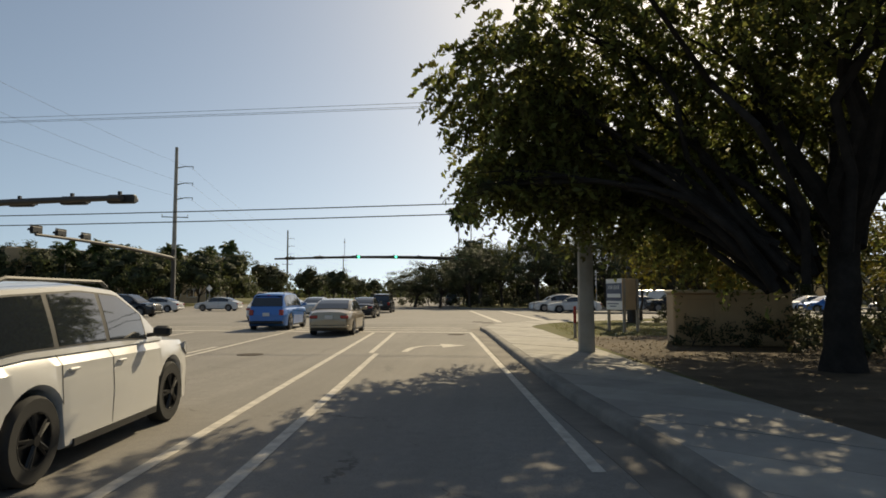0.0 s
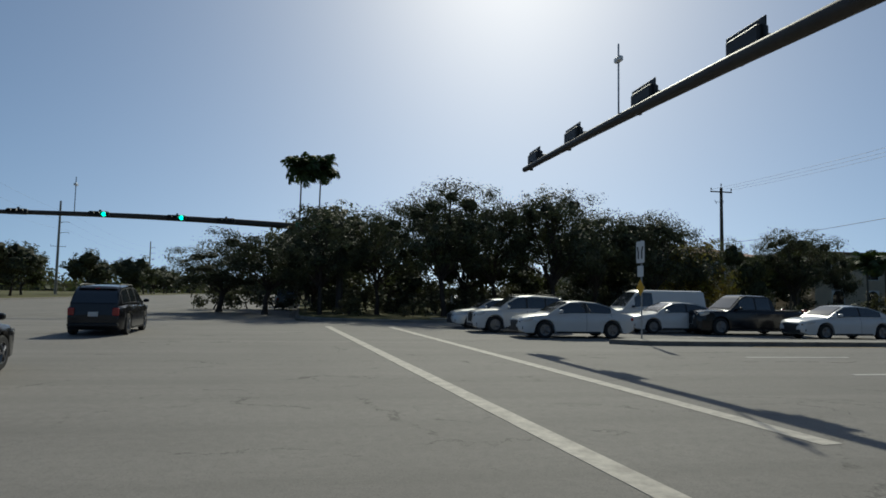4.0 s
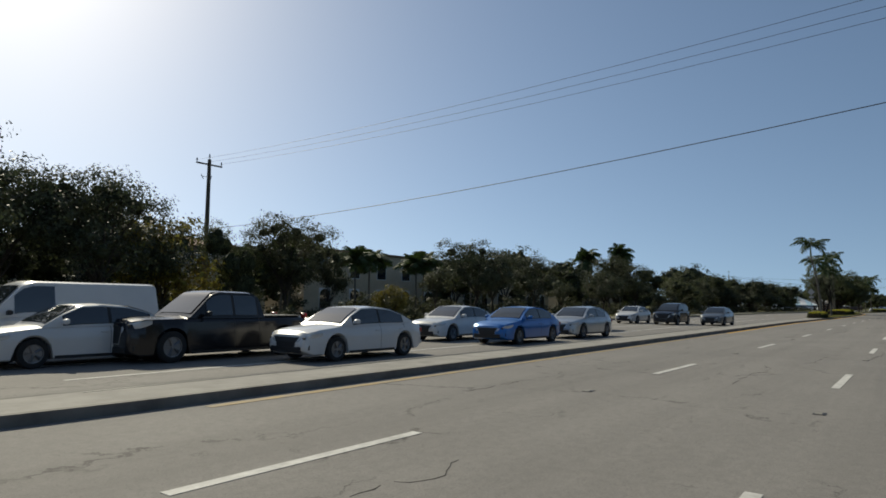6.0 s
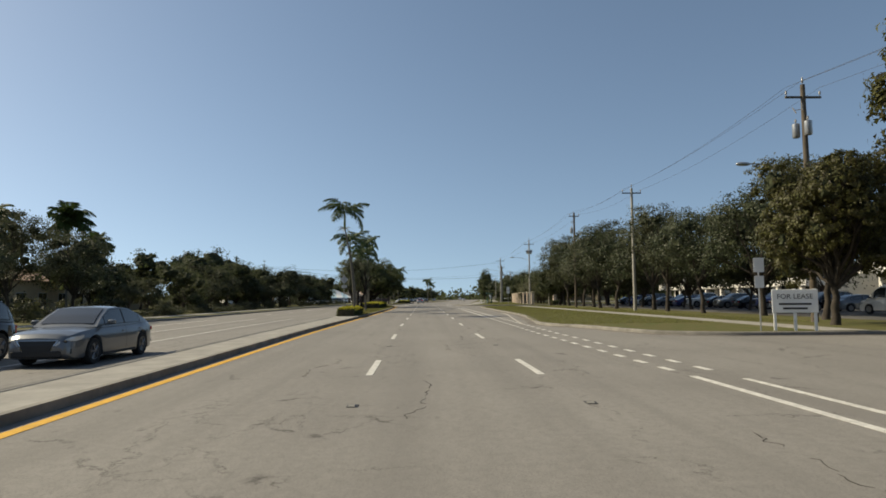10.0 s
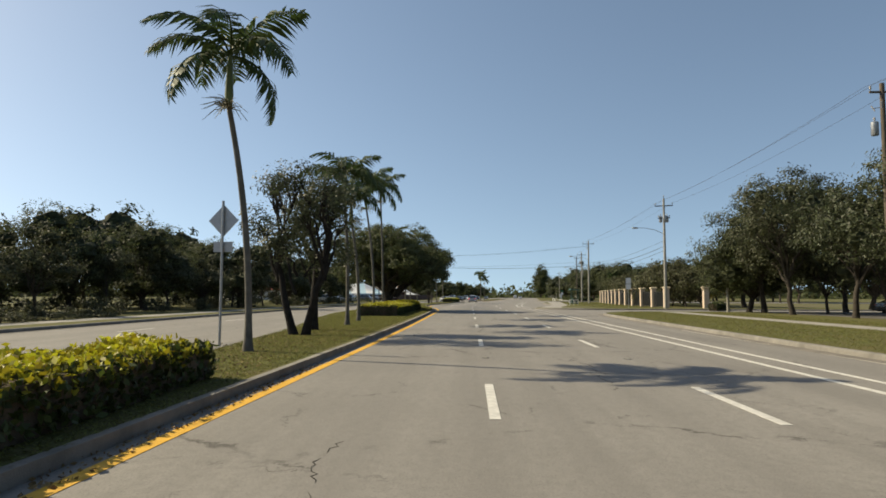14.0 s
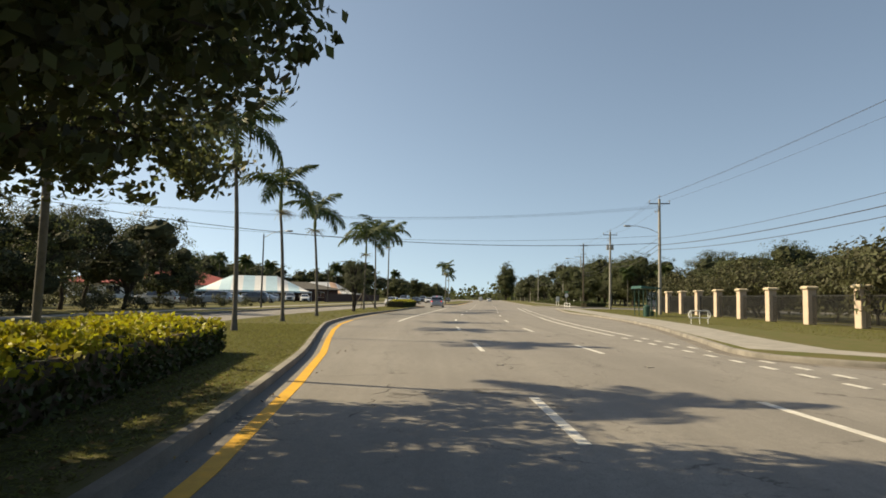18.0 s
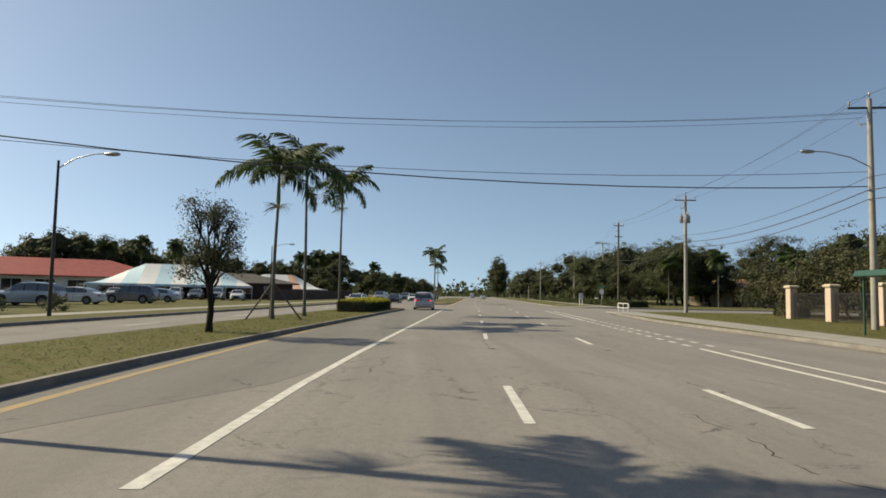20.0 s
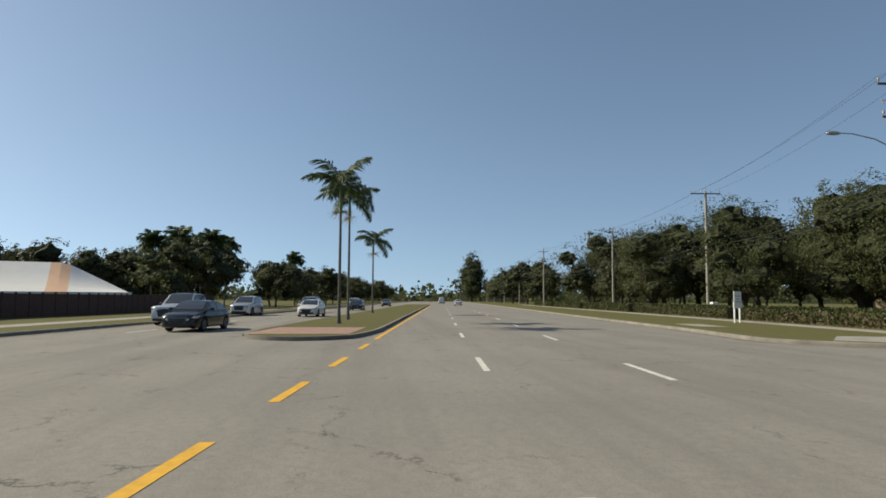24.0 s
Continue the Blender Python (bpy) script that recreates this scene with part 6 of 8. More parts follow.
        part("bulb_housing", Geo().rbox((mid[1][0] + 0.004, mid[1][1] * 0.98, mid[1][2]), (0.05, 0.12, tall_lamp * 0.62), 0.015), TRIM, lamp_, "dark lamp inside")
        gf = Geo().loft([[(half - 0.16, sg * width(half - 0.16) * 1.004, 0.46), (half - 0.16, sg * width(half - 0.16) * 1.004, 0.34), (half - 0.03, sg * width(half) * 0.98, 0.34), (half - 0.03, sg * width(half) * 0.98, 0.44)], [(half - 0.03, sg * width(half) * 1.0, 0.44), (half - 0.03, sg * width(half) * 1.0, 0.33), (half + 0.012, sg * width(half) * 0.78, 0.33), (half + 0.012, sg * width(half) * 0.8, 0.42)]])
        part("fog_vent", gf, TRIM, ob, "dark corner vent")
        if kind in ("suv", "minivan", "van", "pickup"):
            gt = Geo().rbox((-half + 0.05, sg * bw * 0.86, rz_ - 0.02), (0.12, 0.2, 0.26 if kind != "minivan" else 0.16), 0.02)
        else:
            gt = Geo().rbox((-half + 0.06, sg * bw * 0.8, rz_ - 0.08), (0.13, 0.32, 0.13), 0.02)
        if kind == "minivan":
            y0, y1, zc = sg * bw * 1.0, sg * bw * 0.48, 0.94
            gt = Geo().loft([[(-half + 0.3, y0 * 0.985, zc + 0.08), (-half + 0.3, y0 * 1.012, zc - 0.07), (-half + 0.24, y0 * 1.0, zc - 0.07), (-half + 0.24, y0 * 0.97, zc + 0.08)],
                             [(-half - 0.005, y0 * 0.95, zc + 0.11), (-half - 0.02, y0 * 0.97, zc - 0.09), (-half + 0.1, y0 * 0.9, zc - 0.09), (-half + 0.1, y0 * 0.9, zc + 0.11)],
                             [(-half - 0.022, y0 * 0.7, zc + 0.1), (-half - 0.034, y0 * 0.72, zc - 0.07), (-half + 0.06, y0 * 0.7, zc - 0.07), (-half + 0.06, y0 * 0.7, zc + 0.1)],
                             [(-half - 0.018, y1, zc + 0.07), (-half - 0.022, y1, zc + 0.02), (-half + 0.06, y1, zc + 0.02), (-half + 0.06, y1, zc + 0.07)]])
            lens = part("tail_light", gt, TAIL_RED, ob, "red tail light with a lit lamp", smooth=40)
            part("lamp", Geo().rbox((-half - 0.03, y0 * 0.86, zc - 0.02), (0.02, 0.17, 0.1), 0.008), BRAKE_GLOW, lens, "lit red lamp")
            part("reverse_lens", Geo().rbox((-half - 0.036, y0 * 0.72, zc + 0.075), (0.02, 0.34, 0.03), 0.006), HEADLIGHT, lens, "clear reversing lens")
            if sg > 0:
                part("chrome_strip", Geo().rbox((-half - 0.03, 0, 1.045), (0.03, W * 0.5, 0.035), 0.01), CHROME, ob, "bright strip above the plate")
                part("plate_recess", Geo().rbox((-half - 0.012, 0, 0.86), (0.02, 0.42, 0.22), 0.01), TRIM, ob, "dark plate recess")
                part("tailgate_seam", Geo().box((-half - 0.012, 0, 0.545), (0.02, W * 0.8, 0.012)), TRIM, ob)
        else:
            part("tail_light", gt, BRAKE_GLOW if braking else TAIL_RED, ob, "lit red tail light" if braking else "red tail light", smooth=40)
        mx = u1 - 0.42
        gm = Geo().rbox((mx, sg * (width(mx) + 0.1), deck(mx) + 0.1), (0.12, 0.2, 0.13), 0.03)
        gm.tube([(mx, sg * (width(mx) - 0.08), deck(mx) + 0.05), (mx, sg * (width(mx) + 0.06), deck(mx) + 0.07)], 0.025, 5)
        part("wing_mirror", gm, TRIM if kind in ("van", "pickup", "minivan") or key == "near" else body_paint, ob, smooth=40)
        for a, b in sp["panes"][-2:]:
            hx = a + 0.12
            part("door_handle", Geo().rbox((hx, sg * (width(hx) * 0.985 + 0.012), deck(hx) - 0.17), (0.17, 0.03, 0.028), 0.008), CHROME if kind == "minivan" else body_paint, ob)
            part("door_seam", seam_strip(a - 0.04, sg), TRIM, ob)
        gs = Geo().box((0, sg * (width(0) * 0.985), 0.24), (wb - 2 * r - 0.25, 0.03, 0.07))
        part("sill", gs, TRIM, ob)
    gz0, gz1 = (0.4, fz - 0.1) if kind == "sedan" else (0.5, fz - 0.06)
    for nm, grow, proud, mt, lb in (("grille_frame", 1.07, 0.006, CHROME if kind in ("sedan", "suv", "pickup") else TRIM, "bright grille surround"), ("grille", 1.0, 0.014, TRIM, "dark grille")):
        rg = []
        for fr in (0.0, 0.55, 1.0):
            zz = (gz0 + gz1) / 2 + (gz0 + (gz1 - gz0) * fr - (gz0 + gz1) / 2) * grow
            nose = max(u_ for u_ in stations(half - 0.5, half, 0.01) if deck(u_) >= zz - 0.02)
            hw_ = W * (0.19 + 0.09 * fr ** 1.5) * grow
            rg.append([(nose - 0.06, -hw_, zz), (nose + proud, -hw_ * 0.92, zz), (nose + proud + 0.008, 0, zz), (nose + proud, hw_ * 0.92, zz), (nose - 0.06, hw_, zz)])
        part(nm, Geo().loft(rg), mt, ob, lb)
    part("front_bumper_intake", Geo().rbox((half - 0.01, 0, 0.34), (0.06, W * 0.66, 0.15), 0.02), TRIM, ob)
    part("rear_bumper", Geo().rbox((-half + 0.03, 0, 0.38), (0.14, W * 0.82, 0.14), 0.04), TRIM if kind in ("suv", "pickup", "van") else body_paint, ob, smooth=40)
    part("number_plate", Geo().rbox((-half - 0.026, 0, 0.86 if kind == "minivan" else 0.74 if kind in ("sedan", "suv") else 0.58), (0.02, 0.31, 0.155), 0.005), PLATE, ob, "pale number plate with a plain bar")
    if kind in ("suv",):
        for sg in (1, -1):
            part("roof_rail", Geo().tube([(-1.7, sg * W * 0.33, 1.7), (-1.5, sg * W * 0.335, 1.76), (0.1, sg * W * 0.335, 1.76), (0.25, sg * W * 0.33, 1.7)], 0.02, 5), TRIM, ob)
    if kind == "pickup":
        part("bed_floor", Geo().box((-1.85, 0, 1.145), (1.5, W * 0.78, 0.03)), TRIM, ob, "dark open load bed")
    if kind == "minivan":
        part("wiper", Geo().tube([(-half + 0.0, 0.0, 1.09), (-half + 0.03, 0.42, 1.13)], 0.012, 4), TRIM, ob)
    ob.matrix_basis = spot(x, y, z, rz, s)
    CARS[ck] = ob
    return ob


# approach: moving off at the lights
car("suv", PAINT_WHITE, -4.95, 6.6, 95.5, "white sport utility with black wheels in the next lane", dark_rims=True, key="near")
car("sedan", PAINT_GOLD, -6.6, 27.2, 94, "gold saloon with chrome bumper trim at the crossing")
car("suv", PAINT_BLUE, -10.5, 31.0, 94, "bright blue sport utility at the crossing")
car("sedan", PAINT_BLACK, -9.3, 46.5, 94, "black saloon in the crossing")
car("suv", PAINT_BLACK, -10.3, 60.0, 94, "black sport utility beyond the crossing")
car("sedan", PAINT_SILVER, -13.6, 49.0, 94, "silver saloon in the crossing")
car("sedan", PAINT_WHITE, -14.8, 41.5, 94, "white saloon in the crossing")
# queue at the red light on the main road
car("sedan", PAINT_WHITE, 7.3, 58.8, 180, "white coupe waiting at the stop line")
car("suv", PAINT_WHITE, 6.2, 62.3, 180, "white crossover waiting at the stop line", s=0.95)
car("sedan", PAINT_SILVER, 6.0, 65.5, 180, "silver saloon waiting at the stop line")
car("van", PAINT_WHITE, 14.5, 65.6, 180, "white cargo van with a roof rack waiting in the queue", "van")
car("sedan", PAINT_WHITE, 13.8, 62.4, 180, "white saloon waiting in the queue")
car("pickup", PAINT_BLACK, 17.0, 61.6, 180, "black pickup truck waiting in the queue", "pickup truck")
car("sedan", PAINT_WHITE, 19.7, 58.8, 180, "white saloon waiting beside the median")
car("sedan", PAINT_WHITE, 29.3, 61.9, 180, "white saloon with a dark grille waiting in the queue")
car("sedan", PAINT_BLUE, 29.4, 58.8, 180, "bright blue saloon with a dark grille beside the median")
car("sedan", PAINT_SILVER, 35.5, 58.9, 180, "silver grey saloon beside the median")
car("sedan", PAINT_GREY, 43.0, 62.0, 180, "dark grey saloon coming along the road")
car("sedan", PAINT_WHITE, 60.8, 65.4, 180, "white saloon with lit headlights coming along the road")
car("suv", PAINT_BLACK, 60.4, 62.0, 180, "black crossover coming along the road")
car("sedan", PAINT_GREY, 62.0, 58.8, 180, "dark grey saloon beside the median")
# further on
car("minivan", PAINT_SILVER, 258.75, 50.42, -4, "silver minivan with lit brake lights in the turning lane", "minivan", braking=True)
car("sedan", PAINT_WHITE, 265.6, 57.75, 168, "white saloon turning through the median gap")
car("sedan", PAINT_BLACK, 297.3, 54.3, 173, "black saloon coming along the road")
car("pickup", PAINT_SILVER, 304.6, 57.0, 173, "silver pickup truck behind a black saloon", "pickup truck")
car("suv", PAINT_SILVER, 324.0, 57.2, 174, "silver crossover coming along the road")
for i, (s, d) in enumerate(((322, 63.5), (336, 66.5), (352, 63.5), (371, 66.5), (398, 63.5))):
    car(("sedan", "suv")[i % 2], (PAINT_WHITE, PAINT_GREY, PAINT_BLACK)[i % 3], *RP(s, d), 174.3, "distant car coming along the road")
car("van", PAINT_WHITE, *RP(470, 52), -6, "distant white box van on the road", "van")
car("sedan", PAINT_WHITE, *RP(420, 48), -6, "distant white saloon on the road")
# across the crossing
for i, (x, y, a, k, p) in enumerate(((-28, 47.5, 0, "suv", PAINT_BLACK), (-33, 61, 180, "sedan", PAINT_WHITE), (-29, 66, 180, "sedan", PAINT_WHITE), (-37, 50.5, 0, "sedan", PAINT_SILVER), (-42, 64, 180, "pickup", PAINT_BLACK), (-48, 66.5, 180, "sedan", PAINT_WHITE), (-22, 66.2, 180, "sedan", PAINT_SILVER), (-58, 62, 180, "suv", PAINT_GREY))):
    car(k, p, x, y, a, "car on the main road beyond the crossing")
# parked behind the oak row
for i in range(15):
    s = 97 + 4.1 * i
    car(("sedan", "suv", "sedan", "pickup")[i % 4], (PAINT_GREY, PAINT_BLACK, PAINT_WHITE, PAINT_NAVY, PAINT_BLACK)[i % 5], s, 12.5 + (i % 3) * 0.3, 90 if i % 2 else -90, "car parked in the shade behind the trees", group="parked cars", z=0.15)
car("van", PAINT_WHITE, 78.5, 18.2, 170, "white work van parked by the driveway", "van", group="parked cars", z=0.15)
car("van", PAINT_WHITE, 88.5, 15.5, 10, "white box van parked by the driveway", "van", group="parked cars", z=0.15)
car("suv", PAINT_WHITE, 66, 13.0, 80, "white sport utility parked by the store", group="parked cars", z=0.02)
car("suv", PAINT_SILVER, 71, 12.0, 80, "silver sport utility parked by the store", group="parked cars", z=0.02)
# parked by the marquee
for i in range(7):
    car(("sedan", "suv")[i % 2], (PAINT_WHITE, PAINT_SILVER, PAINT_GREY)[i % 3], 283 + 0.6 * i, 75.5 + 3.0 * i, 190, "car parked beside the striped marquee", group="parked cars", z=0.15)
for i in range(6):
    car(("suv", "sedan")[i % 2], (PAINT_WHITE, PAINT_GREY, PAINT_SILVER)[i % 3], 228 + 7 * i, 84 + bend(228 + 7 * i) + (i % 2), 90, "car parked behind the lawn", group="parked cars", z=0.15)
for i in range(7):
    car(("suv", "sedan")[i % 2], (PAINT_GREY, PAINT_WHITE, PAINT_BLACK)[i % 3], -6 + 5.5 * i, 96, 90, "car parked in the shade of the grove", group="parked cars", z=0.15)

# ---- poles, wires, signals ----
def insulator(parent, x, y, z, h=0.32):
    g = Geo().tube([(x, y, z), (x, y, z + h * 0.35), (x, y, z + h * 0.36), (x, y, z + h * 0.6), (x, y, z + h * 0.61), (x, y, z + h * 0.85), (x, y, z + h)], [0.022, 0.022, 0.06, 0.05, 0.065, 0.045, 0.02], 8)
    part("insulator", g, PORCELAIN, parent, smooth=50)


def utility_pole(x, y, h, label, mat=POLE_GREY, r=0.17, arms=(), cans=0, lamp=0.0, lamp_way=90, fuse=False, square=False, group="utility poles"):
    """A power pole along the road; arms: (height, half span, insulators, turn)."""
    ob = thing("utility_pole", label, "utility pole", group, spot(x, y, 0.1))
    if square:
        g = Geo().loft([[(a * k, b * k, z) for a, b in ((-r, -r * 0.9), (-r * 0.9, -r), (r * 0.9, -r), (r, -r * 0.9), (r, r * 0.9), (r * 0.9, r), (-r * 0.9, r), (-r, r * 0.9))] for z, k in ((-0.2, 1.1), (h * 0.5, 0.95), (h, 0.75))])
    else:
        g = Geo().tube([(0, 0, -0.2), (0, 0, h * 0.33), (0, 0, h * 0.66), (0, 0, h)], [r * 1.1, r, r * 0.88, r * 0.72], 12)
    part("shaft", g, mat, ob, smooth=50)
    for z, half, n, turn in arms:
        ca, sa = math.cos(radians(turn)), math.sin(radians(turn))
        part("crossarm", Geo().box((0, 0, z), (2 * half, 0.09, 0.11), radians(turn)), POLE_WOOD if mat is not POLE_GREY else STEEL_DARK, ob)
        for k in range(n):
            u = -half + 0.06 + (2 * half - 0.12) * k / max(1, n - 1)
            insulator(ob, u * ca, u * sa, z + 0.05)
    if arms and arms[0][2] >= 3:
        insulator(ob, 0, 0, h - 0.02, 0.45)
    for k in range(cans):
        a = 0.9 + 2.1 * k
        cx, cy = math.cos(a) * 0.42, math.sin(a) * 0.42
        part("transformer", Geo().tube([(cx, cy, h - 2.9), (cx, cy, h - 2.86), (cx, cy, h - 2.15), (cx, cy, h - 2.1)], [0.17, 0.2, 0.2, 0.12], 14), GALVANISED, ob, "grey drum transformer", smooth=40)
        insulator(ob, cx, cy, h - 2.1, 0.25)
    if fuse:
        for k in (-1, 1):
            part("fuse_switch", Geo().tube([(k * 0.3, 0.25, h - 1.5), (k * 0.45, 0.35, h - 1.15)], [0.035, 0.03], 6), PORCELAIN, ob)
            part("fuse_bracket", Geo().tube([(0, 0, h - 1.35), (k * 0.38, 0.3, h - 1.32)], 0.02, 5), STEEL_DARK, ob)
    part("conduit", Geo().tube([(r * 0.9, 0.05, 0), (r * 0.9, 0.05, h * 0.45)], 0.03, 6), GALVANISED, ob)
    if lamp:
        street_arm(ob, lamp, lamp_way, 3.2)
    return ob


def street_arm(parent, z, way, reach):
    ca, sa = math.cos(radians(way)), math.sin(radians(way))
    pts = [(0, 0, z - 0.75), (ca * reach * 0.35, sa * reach * 0.35, z - 0.25), (ca * reach * 0.75, sa * reach * 0.75, z), (ca * reach, sa * reach, z + 0.02)]
    part("lamp_arm", Geo().tube(pts, 0.032, 7), GALVANISED, parent, smooth=60)
    c = Vector((ca * (reach + 0.3), sa * (reach + 0.3), z))
    g = Geo()
    rings = []
    for u, w, hgt in ((-0.38, 0.05, 0.05), (-0.25, 0.12, 0.09), (0.05, 0.17, 0.11), (0.3, 0.13, 0.09), (0.4, 0.05, 0.04)):
        rings.append([(c.x + ca * u - sa * w * math.cos(6.283 * k / 10), c.y + sa * u + ca * w * math.cos(6.283 * k / 10), c.z + hgt * math.sin(6.283 * k / 10)) for k in range(10)])
    g.loft(rings)
    part("lamp_head", g, GALVANISED, parent, "cobra-head street lamp", smooth=60)


def wire(points, label="thin black overhead wire", r=0.009, sag=0.6, group="overhead wires"):
    """A hanging wire through its supports."""
    g = Geo()
    pts = []
    for a, b in zip(points, points[1:]):
        a, b = Vector(a), Vector(b)
        n = 14
        for i in range(n):
            t = i / n
            p = a.lerp(b, t)
            p.z -= sag * 4 * t * (1 - t)
            pts.append(p)
    pts.append(Vector(points[-1]))
    g.tube(pts, r, 5)
    return solo("overhead_wire", g, WIRE, label, "wire", group)


utility_pole(2.4, 16.8, 6.4, "square concrete utility pole beside the pavement", r=0.175, square=True)
utility_pole(-41.1, 79.6, 20.9, "very tall grey transmission pole with side arms", r=0.27, arms=((11.7, 1.6, 2, 20),))
utility_pole(-65.8, 201, 22.5, "tall distant transmission pole with side arms", r=0.3, arms=((11.5, 1.6, 2, 20),))
utility_pole(-78, 330, 22.5, "tall distant transmission pole with side arms", r=0.3, arms=((12, 1.6, 2, 20),))
utility_pole(34.0, 88.3, 12.1, "dark wooden utility pole behind the trees", POLE_WOOD, 0.18, arms=((11.7, 1.1, 3, 0),), fuse=True)
utility_pole(44.0, 112, 10.5, "dark wooden utility pole far behind the trees", POLE_WOOD, 0.16, arms=((10.0, 1.0, 3, 0),))
utility_pole(28.5, 21.0, 12.5, "grey utility pole behind the corner trees", arms=((12.0, 1.1, 3, 0),))
utility_pole(77.5, 28.6, 13.0, "dark utility pole with transformers and a street lamp", POLE_WOOD, 0.17, arms=((12.3, 1.0, 3, 90),), cans=2, lamp=8.6, fuse=True)
utility_pole(108.9, 27.8, 12.7, "pale concrete utility pole among the oaks", arms=((12.2, 1.0, 3, 90),))
utility_pole(133.0, 28.1, 13.4, "dark utility pole with fuse switches among the oaks", POLE_WOOD, 0.17, arms=((12.9, 0.7, 2, 90),), fuse=True, cans=1)
utility_pole(158.3, 26.9, 5.2, "short plain concrete stub pole on the lawn", r=0.12)
utility_pole(175.4, 27.5, 13.4, "concrete utility pole with two crossarms, transformers and a street lamp", arms=((12.5, 1.05, 3, 75), (11.0, 0.7, 2, 75)), cans=3, lamp=9.8)
utility_pole(226.4, 27.3, 12.5, "grey utility pole with a crossarm and a street lamp", arms=((12.0, 1.1, 3, 80),), lamp=9.5, fuse=True)
utility_pole(259.4, 23.0, 12.4, "pale concrete utility pole with transformers at the street corner", r=0.19, arms=((11.9, 1.1, 3, 85),), cans=3, fuse=True)
utility_pole(295.3, 18.3, 13.6, "wooden utility pole with fuse switches and a street lamp", POLE_WOOD, 0.17, arms=((13.1, 0.8, 2, 85), (11.3, 0.6, 2, 85)), lamp=10.3, fuse=True)
utility_pole(329.7, 10.4, 13.2, "grey utility pole with a one-sided crossarm", arms=((13.0, 1.6, 4, 85),))
utility_pole(365, 7.5, 13.0, "grey utility pole with stacked insulators", arms=((12.5, 1.0, 3, 85),), fuse=True)
for i in range(6):
    s = 405 + 45 * i
    utility_pole(*RP(s, 29), 12.8, "distant utility pole along the road", arms=((12.2, 1.1, 3, 85),))
# side arms of the tall poles
for (px_, py_, zs) in ((-41.1, 79.6, (18.5, 16.3, 14.35)), (-65.8, 201, (20.0, 17.5, 15.0)), (-78, 330, (20.0, 17.5, 15.0))):
    holder = [o for o in bpy.data.objects if o.name.startswith("utility_pole") and abs(o.location.x - px_) < 0.01][0]
    for zz in zs:
        part("side_arm", Geo().tube([(0, 0, zz - 0.35), (1.0, 0.5, zz - 0.05), (1.9, 0.9, zz)], [0.09, 0.06, 0.04], 6), STEEL_DARK, holder)
        insulator(holder, 1.85, 0.88, zz - 0.4, 0.4)

# wires along the road
TOPS = [(28.5, 21.0, 12.4), (77.5, 28.6, 12.95), (108.9, 27.8, 12.65), (133.0, 28.1, 13.3), (175.4, 27.5, 12.95), (226.4, 27.3, 12.45), (259.4, 23.0, 12.35), (295.3, 18.3, 13.5), (329.7, 10.4, 13.4), (365, 7.5, 12.9), (*RP(405, 29), 12.6), (*RP(450, 29), 12.6), (*RP(540, 29), 12.6)]
for off in (-0.95, 0.95):
    wire([(x, y + off, z) for x, y, z in TOPS], sag=0.5)
wire([(x, y + 0.1, z + 0.35) for x, y, z in TOPS], sag=0.4)
LOW = [(x, y + 0.2, 7.6) for x, y, z in TOPS[4:]]
wire(LOW, "thick black cable below the power wires", 0.028, 0.7)
wire([(x, y, z - 0.5) for x, y, z in LOW], "thick black cable below the power wires", 0.022, 0.8)
wire([(x, y, z + 0.7) for x, y, z in LOW], "thin black cable below the power wires", 0.016, 0.7)
# wires over the main road by the first crossing
for k in (-1.0, 0.0, 1.0):
    wire([(34.0 + k, 88.3, 12.0), (28.5 + k, 21.0, 12.4)], sag=1.1)
wire([(34.2, 88.3, 6.9), (28.7, 21.0, 10.6)], "thin black overhead cable", 0.018, 1.15)
# wires across the approach
for k, zz in ((0, 10.4), (0.9, 10.6), (-0.9, 10.3)):
    wire([(-60, 30.0 + k, zz + 0.2), (28.5, 27.0 + k, zz + 0.1)], sag=0.5)
for k, zz in ((0, 4.35), (0.15, 4.75)):
    wire([(-60, 23.6 + k, zz + 0.35), (2.52, 22.9 + k, zz + 0.25), (28.5, 22.4 + k, zz + 0.7)], "black overhead cable across the approach", 0.02, 0.35)
for k in (18.3, 16.1, 14.1):
    wire([(-39.3, 80.4, k), (-64, 201.8, k + 1.5), (-76.2, 330.8, k + 1.5)], sag=1.6)
    wire([(-39.3, 80.4, k), (-30, -10, k + 0.4)], sag=1.4)
# wires over the road by the second crossing
for zz, dz in ((11.9, 0.0), (11.7, 0.5), (11.7, -0.5)):
    wire([(226.4 + dz, 27.3, zz), (217 + dz, 92, 10.6)], sag=1.9)
wire([(226.4, 27.5, 7.8), (217, 92, 10.4)], "thick black cable across the road", 0.03, 1.9)
wire([(226.4, 27.5, 8.6), (217, 92, 9.4)], "thin black cable across the road", 0.014, 1.7)
utility_pole(217, 92.2, 11.0, "grey utility pole across the road", arms=((11.8, 1.0, 3, 0),))


def lamp_post(x, y, h, way, label):
    ob = thing("street_lamp", label, "street lamp", "street lamps", spot(x, y, 0.15))
    part("post", Geo().tube([(0, 0, -0.1), (0, 0, h)], [0.1, 0.06], 10), POLE_GREY if h > 9 else STEEL_DARK, ob, smooth=50)
    street_arm(ob, h + 0.35, way, 2.4)
    return ob


lamp_post(284.0, 71.3, 7.7, -70, "dark street lamp with a bracket arm by the marquee")
lamp_post(226.0, 69.5, 7.7, -95, "dark street lamp with a bracket arm on the far side")
lamp_post(-3.0, 100.0, 8.6, 175, "grey street lamp among the trees")


